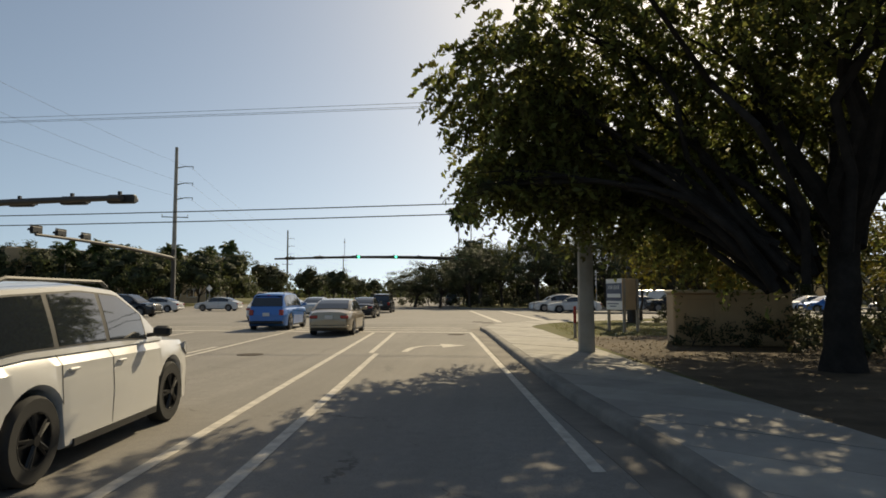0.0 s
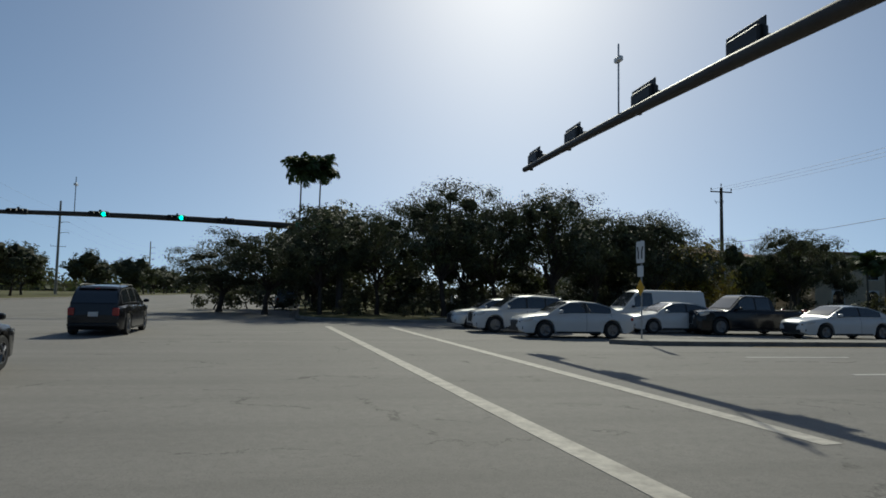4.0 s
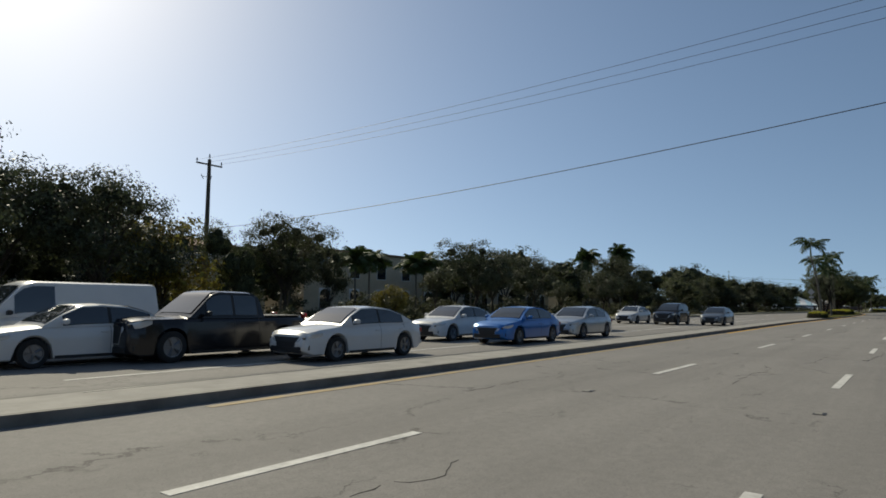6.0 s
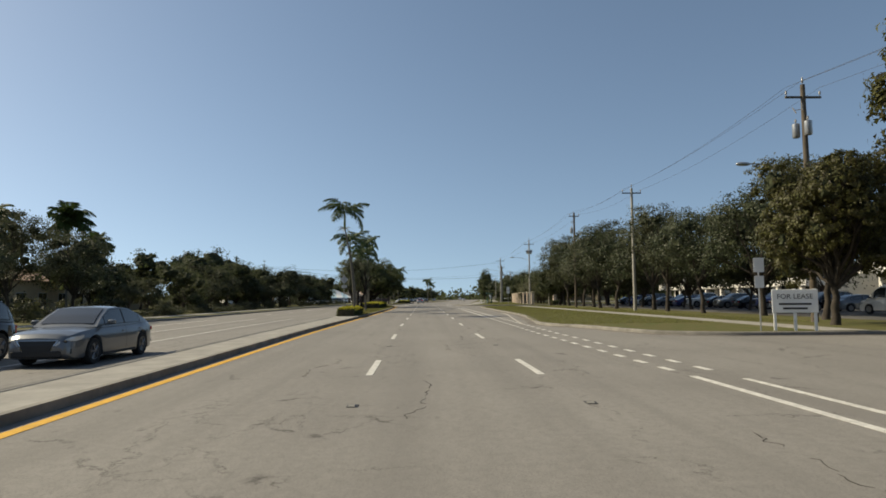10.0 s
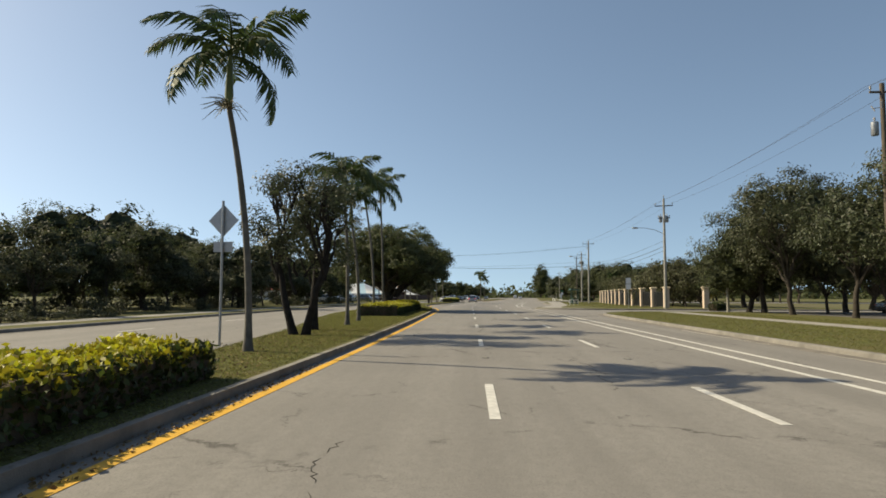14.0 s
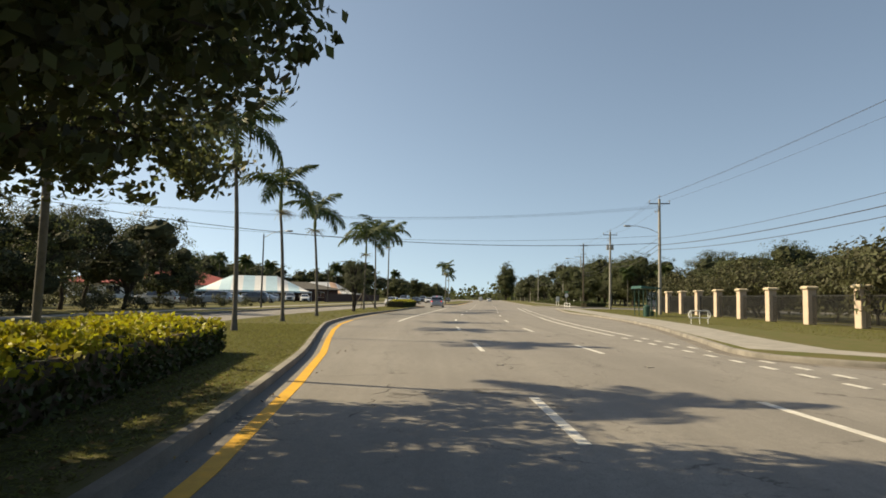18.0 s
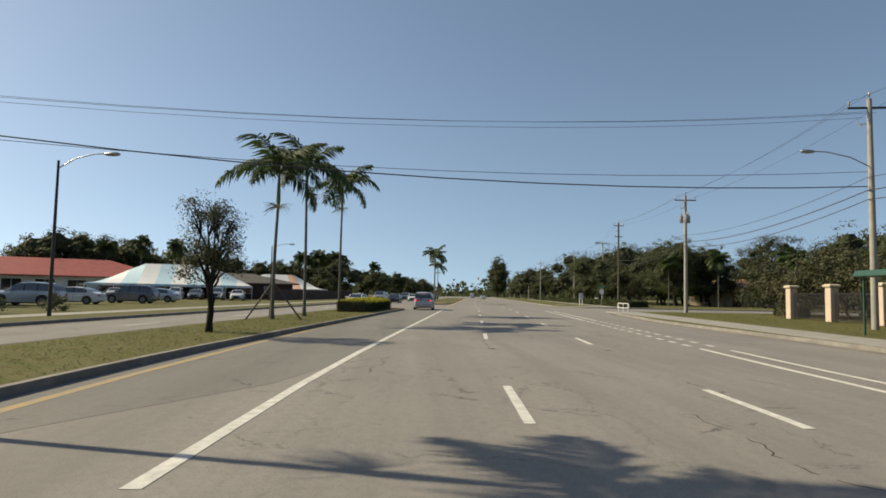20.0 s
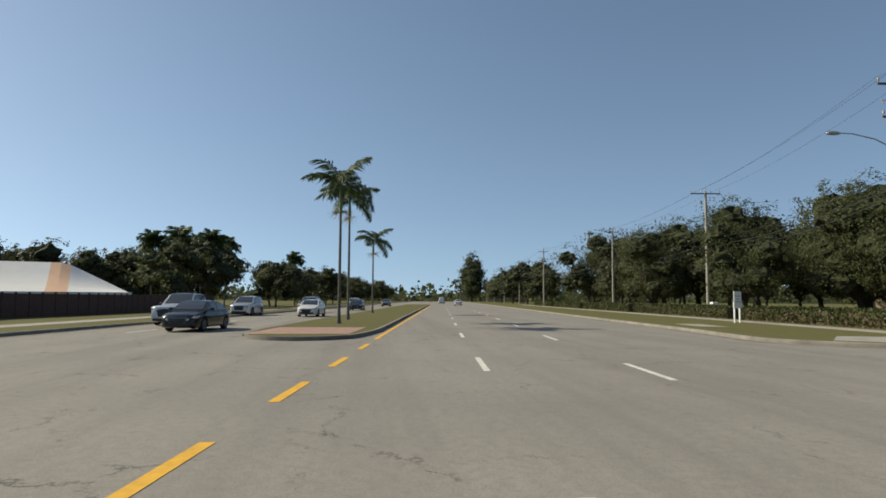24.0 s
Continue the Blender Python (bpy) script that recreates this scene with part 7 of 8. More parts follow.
def signal_head(parent, c, face, lit=None, plated=False):
    """A three-lens signal lying along its arm, with visors towards face (degrees)."""
    ca, sa = math.cos(radians(face)), math.sin(radians(face))
    body = part("signal_head", Geo().rbox(c, (0.3, 1.2, 0.52 if plated else 0.36), 0.05, radians(face)), BLACK, parent, "dark signal head with visors")
    if plated:
        part("backplate", Geo().rbox((c[0] - ca * 0.02, c[1] - sa * 0.02, c[2] + 0.03), (0.03, 1.42, 0.74), 0.01, radians(face)), BLACK, body)
    for k in (-0.34, 0.0, 0.34):
        p = Vector((c[0] - sa * k + ca * 0.155, c[1] + ca * k + sa * 0.155, c[2]))
        g = Geo()
        rings = []
        for u, cut in ((0.0, 0.0), (0.24, 0.0)):
            rings.append([(p.x + ca * u - sa * 0.15 * math.cos(a), p.y + sa * u + ca * 0.15 * math.cos(a), p.z + 0.15 * math.sin(a)) for a in [(-0.5 + 4.14 * j / 9) for j in range(10)]])
        g.loft(rings, caps=False, closed=False)
        part("visor", g, BLACK, body)
        lens = Geo().disc(p, (ca, sa, 0), 0.14, 0.03, 14)
        part("lens", lens, SIGNAL_GREEN if lit == k else TRIM, body)
    return body


def mast_arm(base, tip, h, label, heads, face, sign_at=None, antenna=None, rise=0.42):
    """A traffic signal mast: a stout post and one long tapering arm with signals along it."""
    bx, by = base
    ob = thing("traffic_signal", label, "traffic signal", "traffic signals", spot(bx, by, 0.1))
    t = Vector((tip[0] - bx, tip[1] - by, tip[2] - 0.1))
    part("post", Geo().tube([(0, 0, -0.1), (0, 0, h * 0.5), (0, 0, h)], [0.25, 0.22, 0.19], 16), MAST_BROWN, ob, smooth=50)
    part("base_plate", Geo().rbox((0, 0, 0.06), (0.75, 0.75, 0.1), 0.02), MAST_BROWN, ob)
    part("post_cap", Geo().tube([(0, 0, h), (0, 0, h + 0.06)], [0.21, 0.16], 16), MAST_BROWN, ob)
    for k in range(4):
        a = 0.785 + 1.571 * k
        part("anchor_bolt", Geo().disc((math.cos(a) * 0.42, math.sin(a) * 0.42, 0.13), (0, 0, 1), 0.035, 0.12, 6), GALVANISED, ob)
    root = Vector((0, 0, h - 1.05))
    way = Vector((t.x, t.y, 0)).normalized()
    part("arm_collar", Geo().rbox((way.x * 0.2, way.y * 0.2, root.z), (0.42, 0.42, 0.5), 0.04, math.atan2(way.y, way.x)), MAST_BROWN, ob)
    pts = [root.lerp(t, k / 8) + Vector((0, 0, 0.25 * math.sin(3.14 * k / 8))) for k in range(9)]
    part("arm", Geo().tube(pts, [0.24 - 0.016 * k for k in range(9)], 12), MAST_BROWN, ob, smooth=50)
    for f, l in heads:
        p = root.lerp(t, f) + Vector((0, 0, 0.25 * math.sin(3.14 * f)))
        ang = face
        off = Vector((math.cos(radians(ang)), math.sin(radians(ang)), 0)) * 0.32
        part("bracket", Geo().box(p + off * 0.5 + Vector((0, 0, 0.1)), (0.12, 0.12, 0.4)), STEEL_DARK, ob)
        signal_head(ob, tuple(p + off * 1.0 + Vector((0, 0, rise))), ang, l, rise > 0.1)
    if sign_at:
        p = root.lerp(t, sign_at)
        a = math.atan2(t.y, t.x)
        sg = part("street_name_sign", Geo().rbox(p + Vector((0, 0, 0.1)) + Vector((math.cos(radians(face)), math.sin(radians(face)), 0)) * 0.24, (2.2, 0.04, 0.5), 0.012, a), SIGN_GREEN, ob, "green street name sign with a plain bar")
        q = p + Vector((0, 0, 0.1)) + Vector((math.cos(radians(face)), math.sin(radians(face)), 0)) * 0.268
        part("lettering_bar", Geo().box(q, (1.6, 0.006, 0.2), a), SIGN_WHITE, sg)
    if antenna:
        p = root.lerp(t, antenna) + Vector((0, 0, 0.2))
        an = part("camera_mast", Geo().tube([p, p + Vector((0, 0, 2.4))], 0.03, 6), GALVANISED, ob, "thin mast with a detector camera")
        part("detector_camera", Geo().rbox(p + Vector((0, 0, 1.9)), (0.16, 0.34, 0.16), 0.02), SIGN_WHITE, an)
    return ob


mast_arm((7.2, 34.0), (5.9, 60.6, 7.1), 7.45, "dark brown traffic signal mast over the main road", [(0.985, None), (0.84, None), (0.655, None), (0.49, None)], 0, sign_at=0.17, antenna=0.69)
mast_arm((-1.5, 79.5), (-27.0, 77.5, 6.15), 7.0, "dark traffic signal mast with a long arm over the far street", [(0.3, None), (0.42, 0.34), (0.6, 0.34), (0.78, None), (0.92, None)], -90, sign_at=0.08, antenna=0.66, rise=0.0)
mast_arm((-37.0, 33.5), (-15.1, 24.8, 5.6), 6.9, "dark traffic signal mast across the approach", [(0.99, None), (0.86, None), (0.7, None)], 90, rise=0.0)
mast_arm((-38.0, 73.5), (-37.0, 49.0, 6.6), 7.0, "dark traffic signal mast on the far corner", [(0.98, None), (0.85, None), (0.7, None)], 180)


# ---- signs ----
def text_part(words, size, m, mat, parent, name="lettering"):
    cu = bpy.data.curves.new(name, "FONT")
    cu.body, cu.size, cu.extrude = words, size, 0.003
    cu.align_x, cu.align_y = "CENTER", "CENTER"
    tmp = bpy.data.objects.new("tmp_text", cu)
    scene.collection.objects.link(tmp)
    bpy.context.view_layer.update()
    me = bpy.data.meshes.new_from_object(tmp.evaluated_get(bpy.context.evaluated_depsgraph_get()))
    bpy.data.objects.remove(tmp)
    me.materials.clear()
    me.materials.append(mat)
    ob = new(name, me)
    ob.parent, ob.matrix_basis = parent, m
    return ob


def facing(x, y, z, rz):
    """A pose for lettering that stands upright and reads from the way rz."""
    return Matrix.Translation((x, y, z)) @ Matrix.Rotation(radians(rz), 4, "Z") @ Matrix.Rotation(radians(90), 4, "X")


def post_sign(x, y, h, panels, label, face, post=GALVANISED, r=0.03, category="road sign", z=0.15):
    """A sign post; panels: (name, height of centre, width, height, material, shape, label). face: the way its front looks."""
    ob = thing("road_sign", label, category, "road signs", spot(x, y, z, face))
    part("post", Geo().tube([(0, 0, -0.15), (0, 0, h)], r, 8), post, ob, smooth=50)
    for name, zc, w, hh, mat, shape, lab in panels:
        if shape == "diamond":
            pts = [(0, -w / 2), (hh / 2, 0), (0, w / 2), (-hh / 2, 0)]
        elif shape == "octagon":
            k = 0.414 * w / 2
            pts = [(-w / 2, -k), (-w / 2, k), (-k, w / 2), (k, w / 2), (w / 2, k), (w / 2, -k), (k, -w / 2), (-k, -w / 2)]
        else:
            b = 0.06 * min(w, hh)
            pts = [(-hh / 2, -w / 2 + b), (-hh / 2, w / 2 - b), (-hh / 2 + b, w / 2), (hh / 2 - b, w / 2), (hh / 2, w / 2 - b), (hh / 2, -w / 2 + b), (hh / 2 - b, -w / 2), (-hh / 2 + b, -w / 2)]
        g = Geo().loft([[(r + u, a, zc + c) for c, a in pts] for u in (0.003, 0.012)])
        pl = part(name, g, ALUMINIUM, ob, lab)
        g2 = Geo().loft([[(r + u, a * 0.985, zc + c * 0.985) for c, a in pts] for u in (0.0125, 0.0165)])
        part("face", g2, mat, pl)
    return ob


ks = post_sign(8.9, 55.9, 3.6, [("lane_use_sign", 3.15, 0.62, 0.8, SIGN_WHITE, "rect", "white lane-use sign with two arrows"), ("plate", 2.45, 0.45, 0.4, SIGN_WHITE, "rect", ""), ("marker", 1.85, 0.62, 0.62, SIGN_YELLOW, "diamond", "yellow diamond marker")], "lane-use sign and yellow marker on the median's nose", 180)
for sg in (-1, 1):
    part("arrow", Geo().tube([(0.05, sg * 0.13, 2.9), (0.05, sg * 0.13, 3.15), (0.05, sg * 0.2, 3.35)], 0.03, 4), BLACK, ks)
post_sign(115.4, 58.3, 4.2, [("stop_panel", 3.62, 0.95, 0.95, SIGN_YELLOW, "diamond", "back of a large plain aluminium warning sign"), ("plate", 2.85, 0.6, 0.3, SIGN_WHITE, "rect", "")], "large road sign seen from behind on the median", -8, r=0.04)
post_sign(174.8, 32.1, 3.65, [("sign", 3.3, 0.6, 0.7, SIGN_WHITE, "rect", "white road sign"), ("plate", 2.6, 0.6, 0.6, SIGN_WHITE, "rect", "white plate")], "white road sign on a slim post beside the street", 180)
post_sign(125.9, 79.5, 2.6, [("stop_panel", 2.3, 0.75, 0.75, SIGN_WHITE, "octagon", "pale octagonal sign")], "octagonal sign under the trees", 180)
post_sign(69.9, 35.6, 3.0, [("sign", 2.7, 0.45, 0.6, SIGN_WHITE, "rect", "white road sign"), ("plate", 2.0, 0.4, 0.5, SIGN_WHITE, "rect", "")], "white road sign beside the driveway", 180)
post_sign(284.0, 24.5, 3.0, [("name_plate", 2.9, 0.9, 0.22, SIGN_GREEN, "rect", "green street name plate"), ("stop_panel", 2.2, 0.75, 0.75, SIGN_WHITE, "octagon", "octagonal sign seen from the side")], "street name and stop sign at the corner", 200)
post_sign(-33.0, 72.5, 2.7, [("stop_panel", 2.3, 0.75, 0.75, SIGN_WHITE, "diamond", "pale diamond sign")], "diamond road sign across the crossing", 270)
bl = post_sign(40.9, 39.8, 2.5, [("panel", 2.07, 0.6, 0.68, SIGN_BLUE, "rect", "blue direction sign")], "blue direction sign with a white arrow on a slim post", 180, r=0.045)
for zz, words in ((2.29, "DRIVER"), (2.14, "LICENSES")):
    text_part(words, 0.12, facing(0.067, 0, zz, 90), SIGN_WHITE, bl)
part("arrow", Geo().tube([(0.066, 0.13, 1.88), (0.066, -0.07, 1.88), (0.066, -0.075, 1.88), (0.066, -0.17, 1.88)], [0.02, 0.02, 0.06, 0.004], 6), SIGN_WHITE, bl)

# board by the approach
lease = thing("lease_board", "navy and white lease board with a plain tan wing on posts", "sign board", "", spot(4.82, 25.9, 0.15, -75.6))
for px1, py1 in ((-0.66, 0.06), (0.68, 0.08), (-0.02, 0.98)):
    part("post", Geo().rbox((px1, py1, 0.98), (0.1, 0.1, 2.2), 0.008), POLE_GREY, lease)
part("board", Geo().rbox((0, 0, 1.47), (1.45, 0.03, 1.22), 0.008), SIGN_WHITE, lease)
part("wing_board", Geo().rbox((0.35, 0.46, 1.47), (1.22, 0.03, 1.22), 0.008, radians(129.5)), STUCCO_TAN, lease, "plain tan wing board")
part("navy_panel", Geo().box((0, -0.017, 1.56), (1.4, 0.01, 0.7)), SIGN_NAVY, lease, "navy blue panel")
text_part("FOR LEASE", 0.22, facing(0, -0.026, 1.74, 0), SIGN_WHITE, lease)
part("lettering_bar", Geo().box((0, -0.026, 1.42), (1.2, 0.006, 0.15)), SIGN_WHITE, lease)
for zz, w in ((1.1, 1.0), (1.0, 0.6)):
    part("lettering_bar", Geo().box((-0.1, -0.02, zz), (w, 0.006, 0.04)), SIGN_NAVY, lease)
# board by the driveway
fl = thing("lease_board", "white lease board on three posts beside the driveway", "sign board", "", spot(69.6, 34.3, 0.15, -108))
for u in (-0.75, 0.0, 0.75):
    part("post", Geo().box((u, 0.06, 0.8), (0.1, 0.1, 1.8)), SIGN_WHITE, fl)
part("board", Geo().rbox((0, 0, 1.2), (1.7, 0.04, 0.95), 0.01), SIGN_WHITE, fl)
text_part("FOR LEASE", 0.28, facing(0, -0.026, 1.38, 0), BLACK, fl)
for zz, w in ((1.08, 1.2), (0.9, 0.9)):
    part("lettering_bar", Geo().box((0, -0.022, zz), (w, 0.006, 0.08)), BLACK, fl)
# plain board before the far hedge
wb = thing("notice_board", "white notice board on two posts before a hedge", "sign board", "", spot(304.6, 21.9, 0.15, -62))
for u in (-0.3, 0.3):
    part("post", Geo().box((u, 0.05, 0.6), (0.09, 0.09, 1.5)), SIGN_WHITE, wb)
part("board", Geo().rbox((0, 0, 1.5), (0.85, 0.05, 1.1), 0.01), SIGN_WHITE, wb)
for zz, w in ((1.75, 0.6), (1.55, 0.45), (1.38, 0.55)):
    part("lettering_bar", Geo().box((0, -0.028, zz), (w, 0.006, 0.06)), POLE_GREY, wb)
# red-white marker post by the corner
mk = thing("marker_post", "slim marker post with a faded red top in the grass", "marker post", "", spot(2.78, 22.1, 0.15))
part("post", Geo().tube([(0, 0, -0.1), (0, 0, 0.5)], 0.05, 10), POLE_GREY, mk)
part("top", Geo().tube([(0, 0, 0.5), (0, 0, 1.05), (0, 0, 1.08)], [0.052, 0.052, 0.02], 10), TAIL_RED, mk, "faded red top")
# signal cabinet
cb = thing("utility_kiosk", "low tan utility enclosure behind the corner lawn", "kiosk", "", spot(6.85, 19.4, 0.15, -6))
part("body", Geo().rbox((0, 0, 0.75), (3.2, 1.2, 1.5), 0.05), STUCCO_TAN, cb)
part("coping", Geo().rbox((0, 0, 1.54), (3.3, 1.32, 0.1), 0.03), STUCCO_CREAM, cb)
for k in range(3):
    part("door", Geo().rbox((-0.85 + 0.85 * k, -0.61, 0.72), (0.72, 0.03, 1.2), 0.01), STUCCO_TAN, cb)

# ---- fence, bus stop, barriers ----
fence = thing("fence", "dark mesh fence between tan stucco columns", "fence", "")
cols = [179.05 + 5.85 * k for k in range(12)]


def fence_at(s):
    return interp(s, [(170, 26.4), (225, 26.0), (262, 25.6)]) + bend(s)


col_body = mesh_of(Geo().rbox((0, 0, 1.22), (0.62, 0.62, 2.44), 0.03), COLUMN_STUCCO)
col_cap = mesh_of(Geo().loft([[(-k, -k, z), (k, -k, z), (k, k, z), (-k, k, z)] for k, z in ((0.36, 2.44), (0.42, 2.5), (0.42, 2.6), (0.3, 2.68))]), STUCCO_CREAM)
for s in cols:
    c = part("column", col_body, None, fence, "tan stucco column", m=spot(s, fence_at(s), 0.15))
    part("cap", col_cap, None, c, "pale cap")
for a, b in zip(cols, cols[1:]):
    pa, pb = Vector((a + 0.31, fence_at(a), 0)), Vector((b - 0.31, fence_at(b), 0))
    for zz in (0.3, 2.15):
        part("rail", Geo().tube([pa + Vector((0, 0, zz)), pb + Vector((0, 0, zz))], 0.025, 5), FENCE_DARK, fence)
    g = Geo()
    n = 44
    for k in range(n):
        p = pa.lerp(pb, (k + 0.5) / n)
        g.box((p.x, p.y, 1.25), (0.022, 0.022, 1.95))
    tagged(part("mesh_infill", g, FENCE_DARK, fence), "row of thin dark upright bars", kind="stuff")
gate = thing("gate_column", "tan stucco gate column with a pale cap", "gate column", "")
part("column", col_body, None, gate, m=spot(177.8, 21.9, 0.15))
part("cap", col_cap, None, gate, m=spot(177.8, 21.9, 0.15))

shelter = thing("bus_shelter", "dark green bus shelter with a bench on the pavement", "bus shelter", "", spot(219.5, 31.3, 0.15, -3))
for u in (-1.5, 0, 1.5):
    for v in (-0.6, 0.6):
        part("post", Geo().box((u, v, 1.3), (0.07, 0.07, 2.6)), SHELTER_GREEN, shelter)
part("roof", Geo().loft([[(-1.8, -0.9, 2.55), (1.8, -0.9, 2.55), (1.8, 0.9, 2.6), (-1.8, 0.9, 2.6)], [(-1.8, -0.9, 2.68), (1.8, -0.9, 2.68), (1.7, 0.85, 2.85), (-1.7, 0.85, 2.85)]]), SHELTER_GREEN, shelter)
for u in (-0.75, 0.75):
    part("back_panel", Geo().box((u, -0.62, 1.45), (1.4, 0.02, 1.7)), WINDOW, shelter, "tinted back panel")
part("bench", Geo().box((0, -0.35, 0.45), (2.4, 0.4, 0.05)), SHELTER_GREEN, shelter)
for u in (-1.0, 1.0):
    part("bench_leg", Geo().box((u, -0.35, 0.21), (0.05, 0.34, 0.43)), SHELTER_GREEN, shelter)
bin_ = thing("litter_bin", "dark green litter bin beside the bus shelter", "litter bin", "", spot(216.8, 32.1, 0.15))
part("body", Geo().tube([(0, 0, 0), (0, 0, 0.85)], [0.26, 0.3], 14), SHELTER_GREEN, bin_)
part("lid", Geo().tube([(0, 0, 0.85), (0, 0, 0.95), (0, 0, 1.05)], [0.32, 0.3, 0.12], 14), SHELTER_GREEN, bin_)


def hoop_rail(x, y, rz, w, label):
    ob = thing("hoop_rail", label, "railing", "hoop rails", spot(x, y, 0.15, rz))
    pts = [(-w / 2, 0, 0.4), (-w / 2 - 0.06, 0, 0.65), (-w / 2 + 0.1, 0, 0.85), (w / 2 - 0.1, 0, 0.85), (w / 2 + 0.06, 0, 0.65), (w / 2, 0, 0.4)]
    part("top_rail", Geo().tube(rounded3(pts), 0.035, 8), SIGN_WHITE, ob, smooth=60)
    part("lower_rail", Geo().tube([(-w / 2, 0, 0.4), (w / 2, 0, 0.4)], 0.035, 8), SIGN_WHITE, ob)
    for u in (-w / 2 + 0.15, 0.0, w / 2 - 0.15):
        part("leg", Geo().tube([(u, 0, -0.1), (u, 0, 0.85)], 0.03, 8), SIGN_WHITE, ob)
    return ob


def rounded3(p):
    return [Vector(q) for q in p]


hoop_rail(199.8, 34.6, -70, 1.7, "white tubular rail at the pavement")
hoop_rail(257.75, 30.25, 10, 2.2, "white tubular rail near the street corner")
cabg = thing("utility_cabinet", "small white utility cabinet in the verge", "cabinet", "", spot(322, 14.0, 0.15, -6))
part("body", Geo().rbox((0, 0, 0.75), (0.7, 0.5, 1.1), 0.03), SIGN_WHITE, cabg)
for u in (-0.25, 0.25):
    part("leg", Geo().box((u, 0, 0.1), (0.08, 0.4, 0.25)), SIGN_WHITE, cabg)
# props of the young palm
prop = thing("tree_props", "grey timber props round a young palm", "tree props", "")
for a in (0.3, 2.4, 4.5):
    part("prop", Geo().tube([(226.8 + 1.6 * math.cos(a), 58.9 + 1.6 * math.sin(a), 0.1), (226.8 + 0.12 * math.cos(a), 58.9 + 0.12 * math.sin(a), 1.9)], 0.045, 6), POLE_WOOD, prop)

# ---- buildings and marquees ----
def block(name, x, y, rz, w, d, h, wall, label, category="building", roof_mat=ROOF_GREY, parapet=0.5, wins=(), z=0.15, hip=0.0, eave=0.5):
    """A house: four walls with real thickness, a flat or hipped roof, windows along the front (its -y side); wins: (u, z, width, height, arched)."""
    ob = thing(name, label, category, "buildings", spot(x, y, z, rz))
    for nm, c, s in (("wall", (0, -d / 2, h / 2), (w, 0.25, h)), ("wall", (0, d / 2, h / 2), (w, 0.25, h)), ("wall", (-w / 2 + 0.125, 0, h / 2), (0.25, d - 0.25, h)), ("wall", (w / 2 - 0.125, 0, h / 2), (0.25, d - 0.25, h))):
        part(nm, Geo().box(c, s), wall, ob)
    if hip:
        W2, D2 = w / 2 + eave, d / 2 + eave
        rr = max(0.2, W2 - D2)
        g = Geo()
        g.add([(-W2, -D2, h), (W2, -D2, h), (W2, D2, h), (-W2, D2, h), (-rr, 0, h + hip), (rr, 0, h + hip), (-W2, -D2, h - 0.18), (W2, -D2, h - 0.18), (W2, D2, h - 0.18), (-W2, D2, h - 0.18)],
              [(0, 1, 5, 4), (1, 2, 5), (2, 3, 4, 5), (3, 0, 4), (6, 7, 1, 0), (7, 8, 2, 1), (8, 9, 3, 2), (9, 6, 0, 3), (9, 8, 7, 6)])
        part("roof", g, roof_mat, ob)
    else:
        part("roof", Geo().box((0, 0, h - 0.35), (w - 0.5, d - 0.5, 0.2)), roof_mat, ob)
        part("parapet", Geo().rbox((0, -d / 2, h - 0.1), (w + 0.3, 0.4, parapet), 0.05), wall, ob)
    for u, zc, ww, hh, arch in wins:
        fr = part("window", Geo().box((u, -d / 2 - 0.14, zc), (ww + 0.16, 0.06, hh + 0.16)), SIGN_WHITE, ob)
        pane = Geo()
        if arch:
            pts = [(-ww / 2, -hh / 2), (ww / 2, -hh / 2)] + [(ww / 2 * math.cos(a), hh / 2 - ww / 2 + ww / 2 * math.sin(a)) for a in [3.1416 * k / 8 for k in range(9)]]
            pane.loft([[(u + a, -d / 2 - y_, zc + b) for a, b in pts] for y_ in (0.172, 0.176)])
        else:
            pane.box((u, -d / 2 - 0.175, zc), (ww, 0.01, hh))
        part("pane", pane, WINDOW, fr)
        if not arch:
            part("mullion", Geo().box((u, -d / 2 - 0.185, zc), (0.06, 0.012, hh)), SIGN_WHITE, fr)
    return ob


store = block("store", 135, -2.5, 180, 44, 14, 5.2, STUCCO_WHITE, "long white shop building with a deep arcade behind the trees", "store", wins=[(-19.2 + 5.5 * k, 1.6, 4.2, 2.5, False) for k in range(8)])
part("canopy", Geo().rbox((0, -8.4, 2.92), (44, 3.0, 0.95), 0.06), STUCCO_WHITE, store, "white fascia over the arcade")
for k in range(9):
    part("pillar", Geo().rbox((-18.1 + 4.85 * k, -9.5, 1.22), (0.45, 0.45, 2.45), 0.04), STUCCO_WHITE, store)
for u, wide in ((3.3, 3.6), (8.2, 1.7), (-6.0, 2.6)):
    part("shop_sign", Geo().rbox((u, -9.93, 2.9), (wide, 0.06, 0.4), 0.03), BLACK, store, "dark shop sign with a plain bar")
part("mansard_roof", Geo().loft([[(-22.1, -9.9, 3.41), (22.1, -9.9, 3.41), (22.1, -9.7, 3.41), (-22.1, -9.7, 3.41)], [(-22.1, -5.2, 5.9), (22.1, -5.2, 5.9), (22.1, -5.0, 5.8), (-22.1, -5.0, 5.8)]]), ROOF_GREY, store, "sloped grey metal roof")
store2 = block("store", 91, -6.5, 180, 40, 14, 5.4, STUCCO_WHITE, "white shop building beside the driveway", "store", wins=[(-16 + 5.4 * k, 1.6, 4.0, 2.5, False) for k in range(7)])
part("canopy", Geo().rbox((0, -8.2, 4.3), (40, 2.6, 1.4), 0.08), STUCCO_WHITE, store2, "deep white fascia")
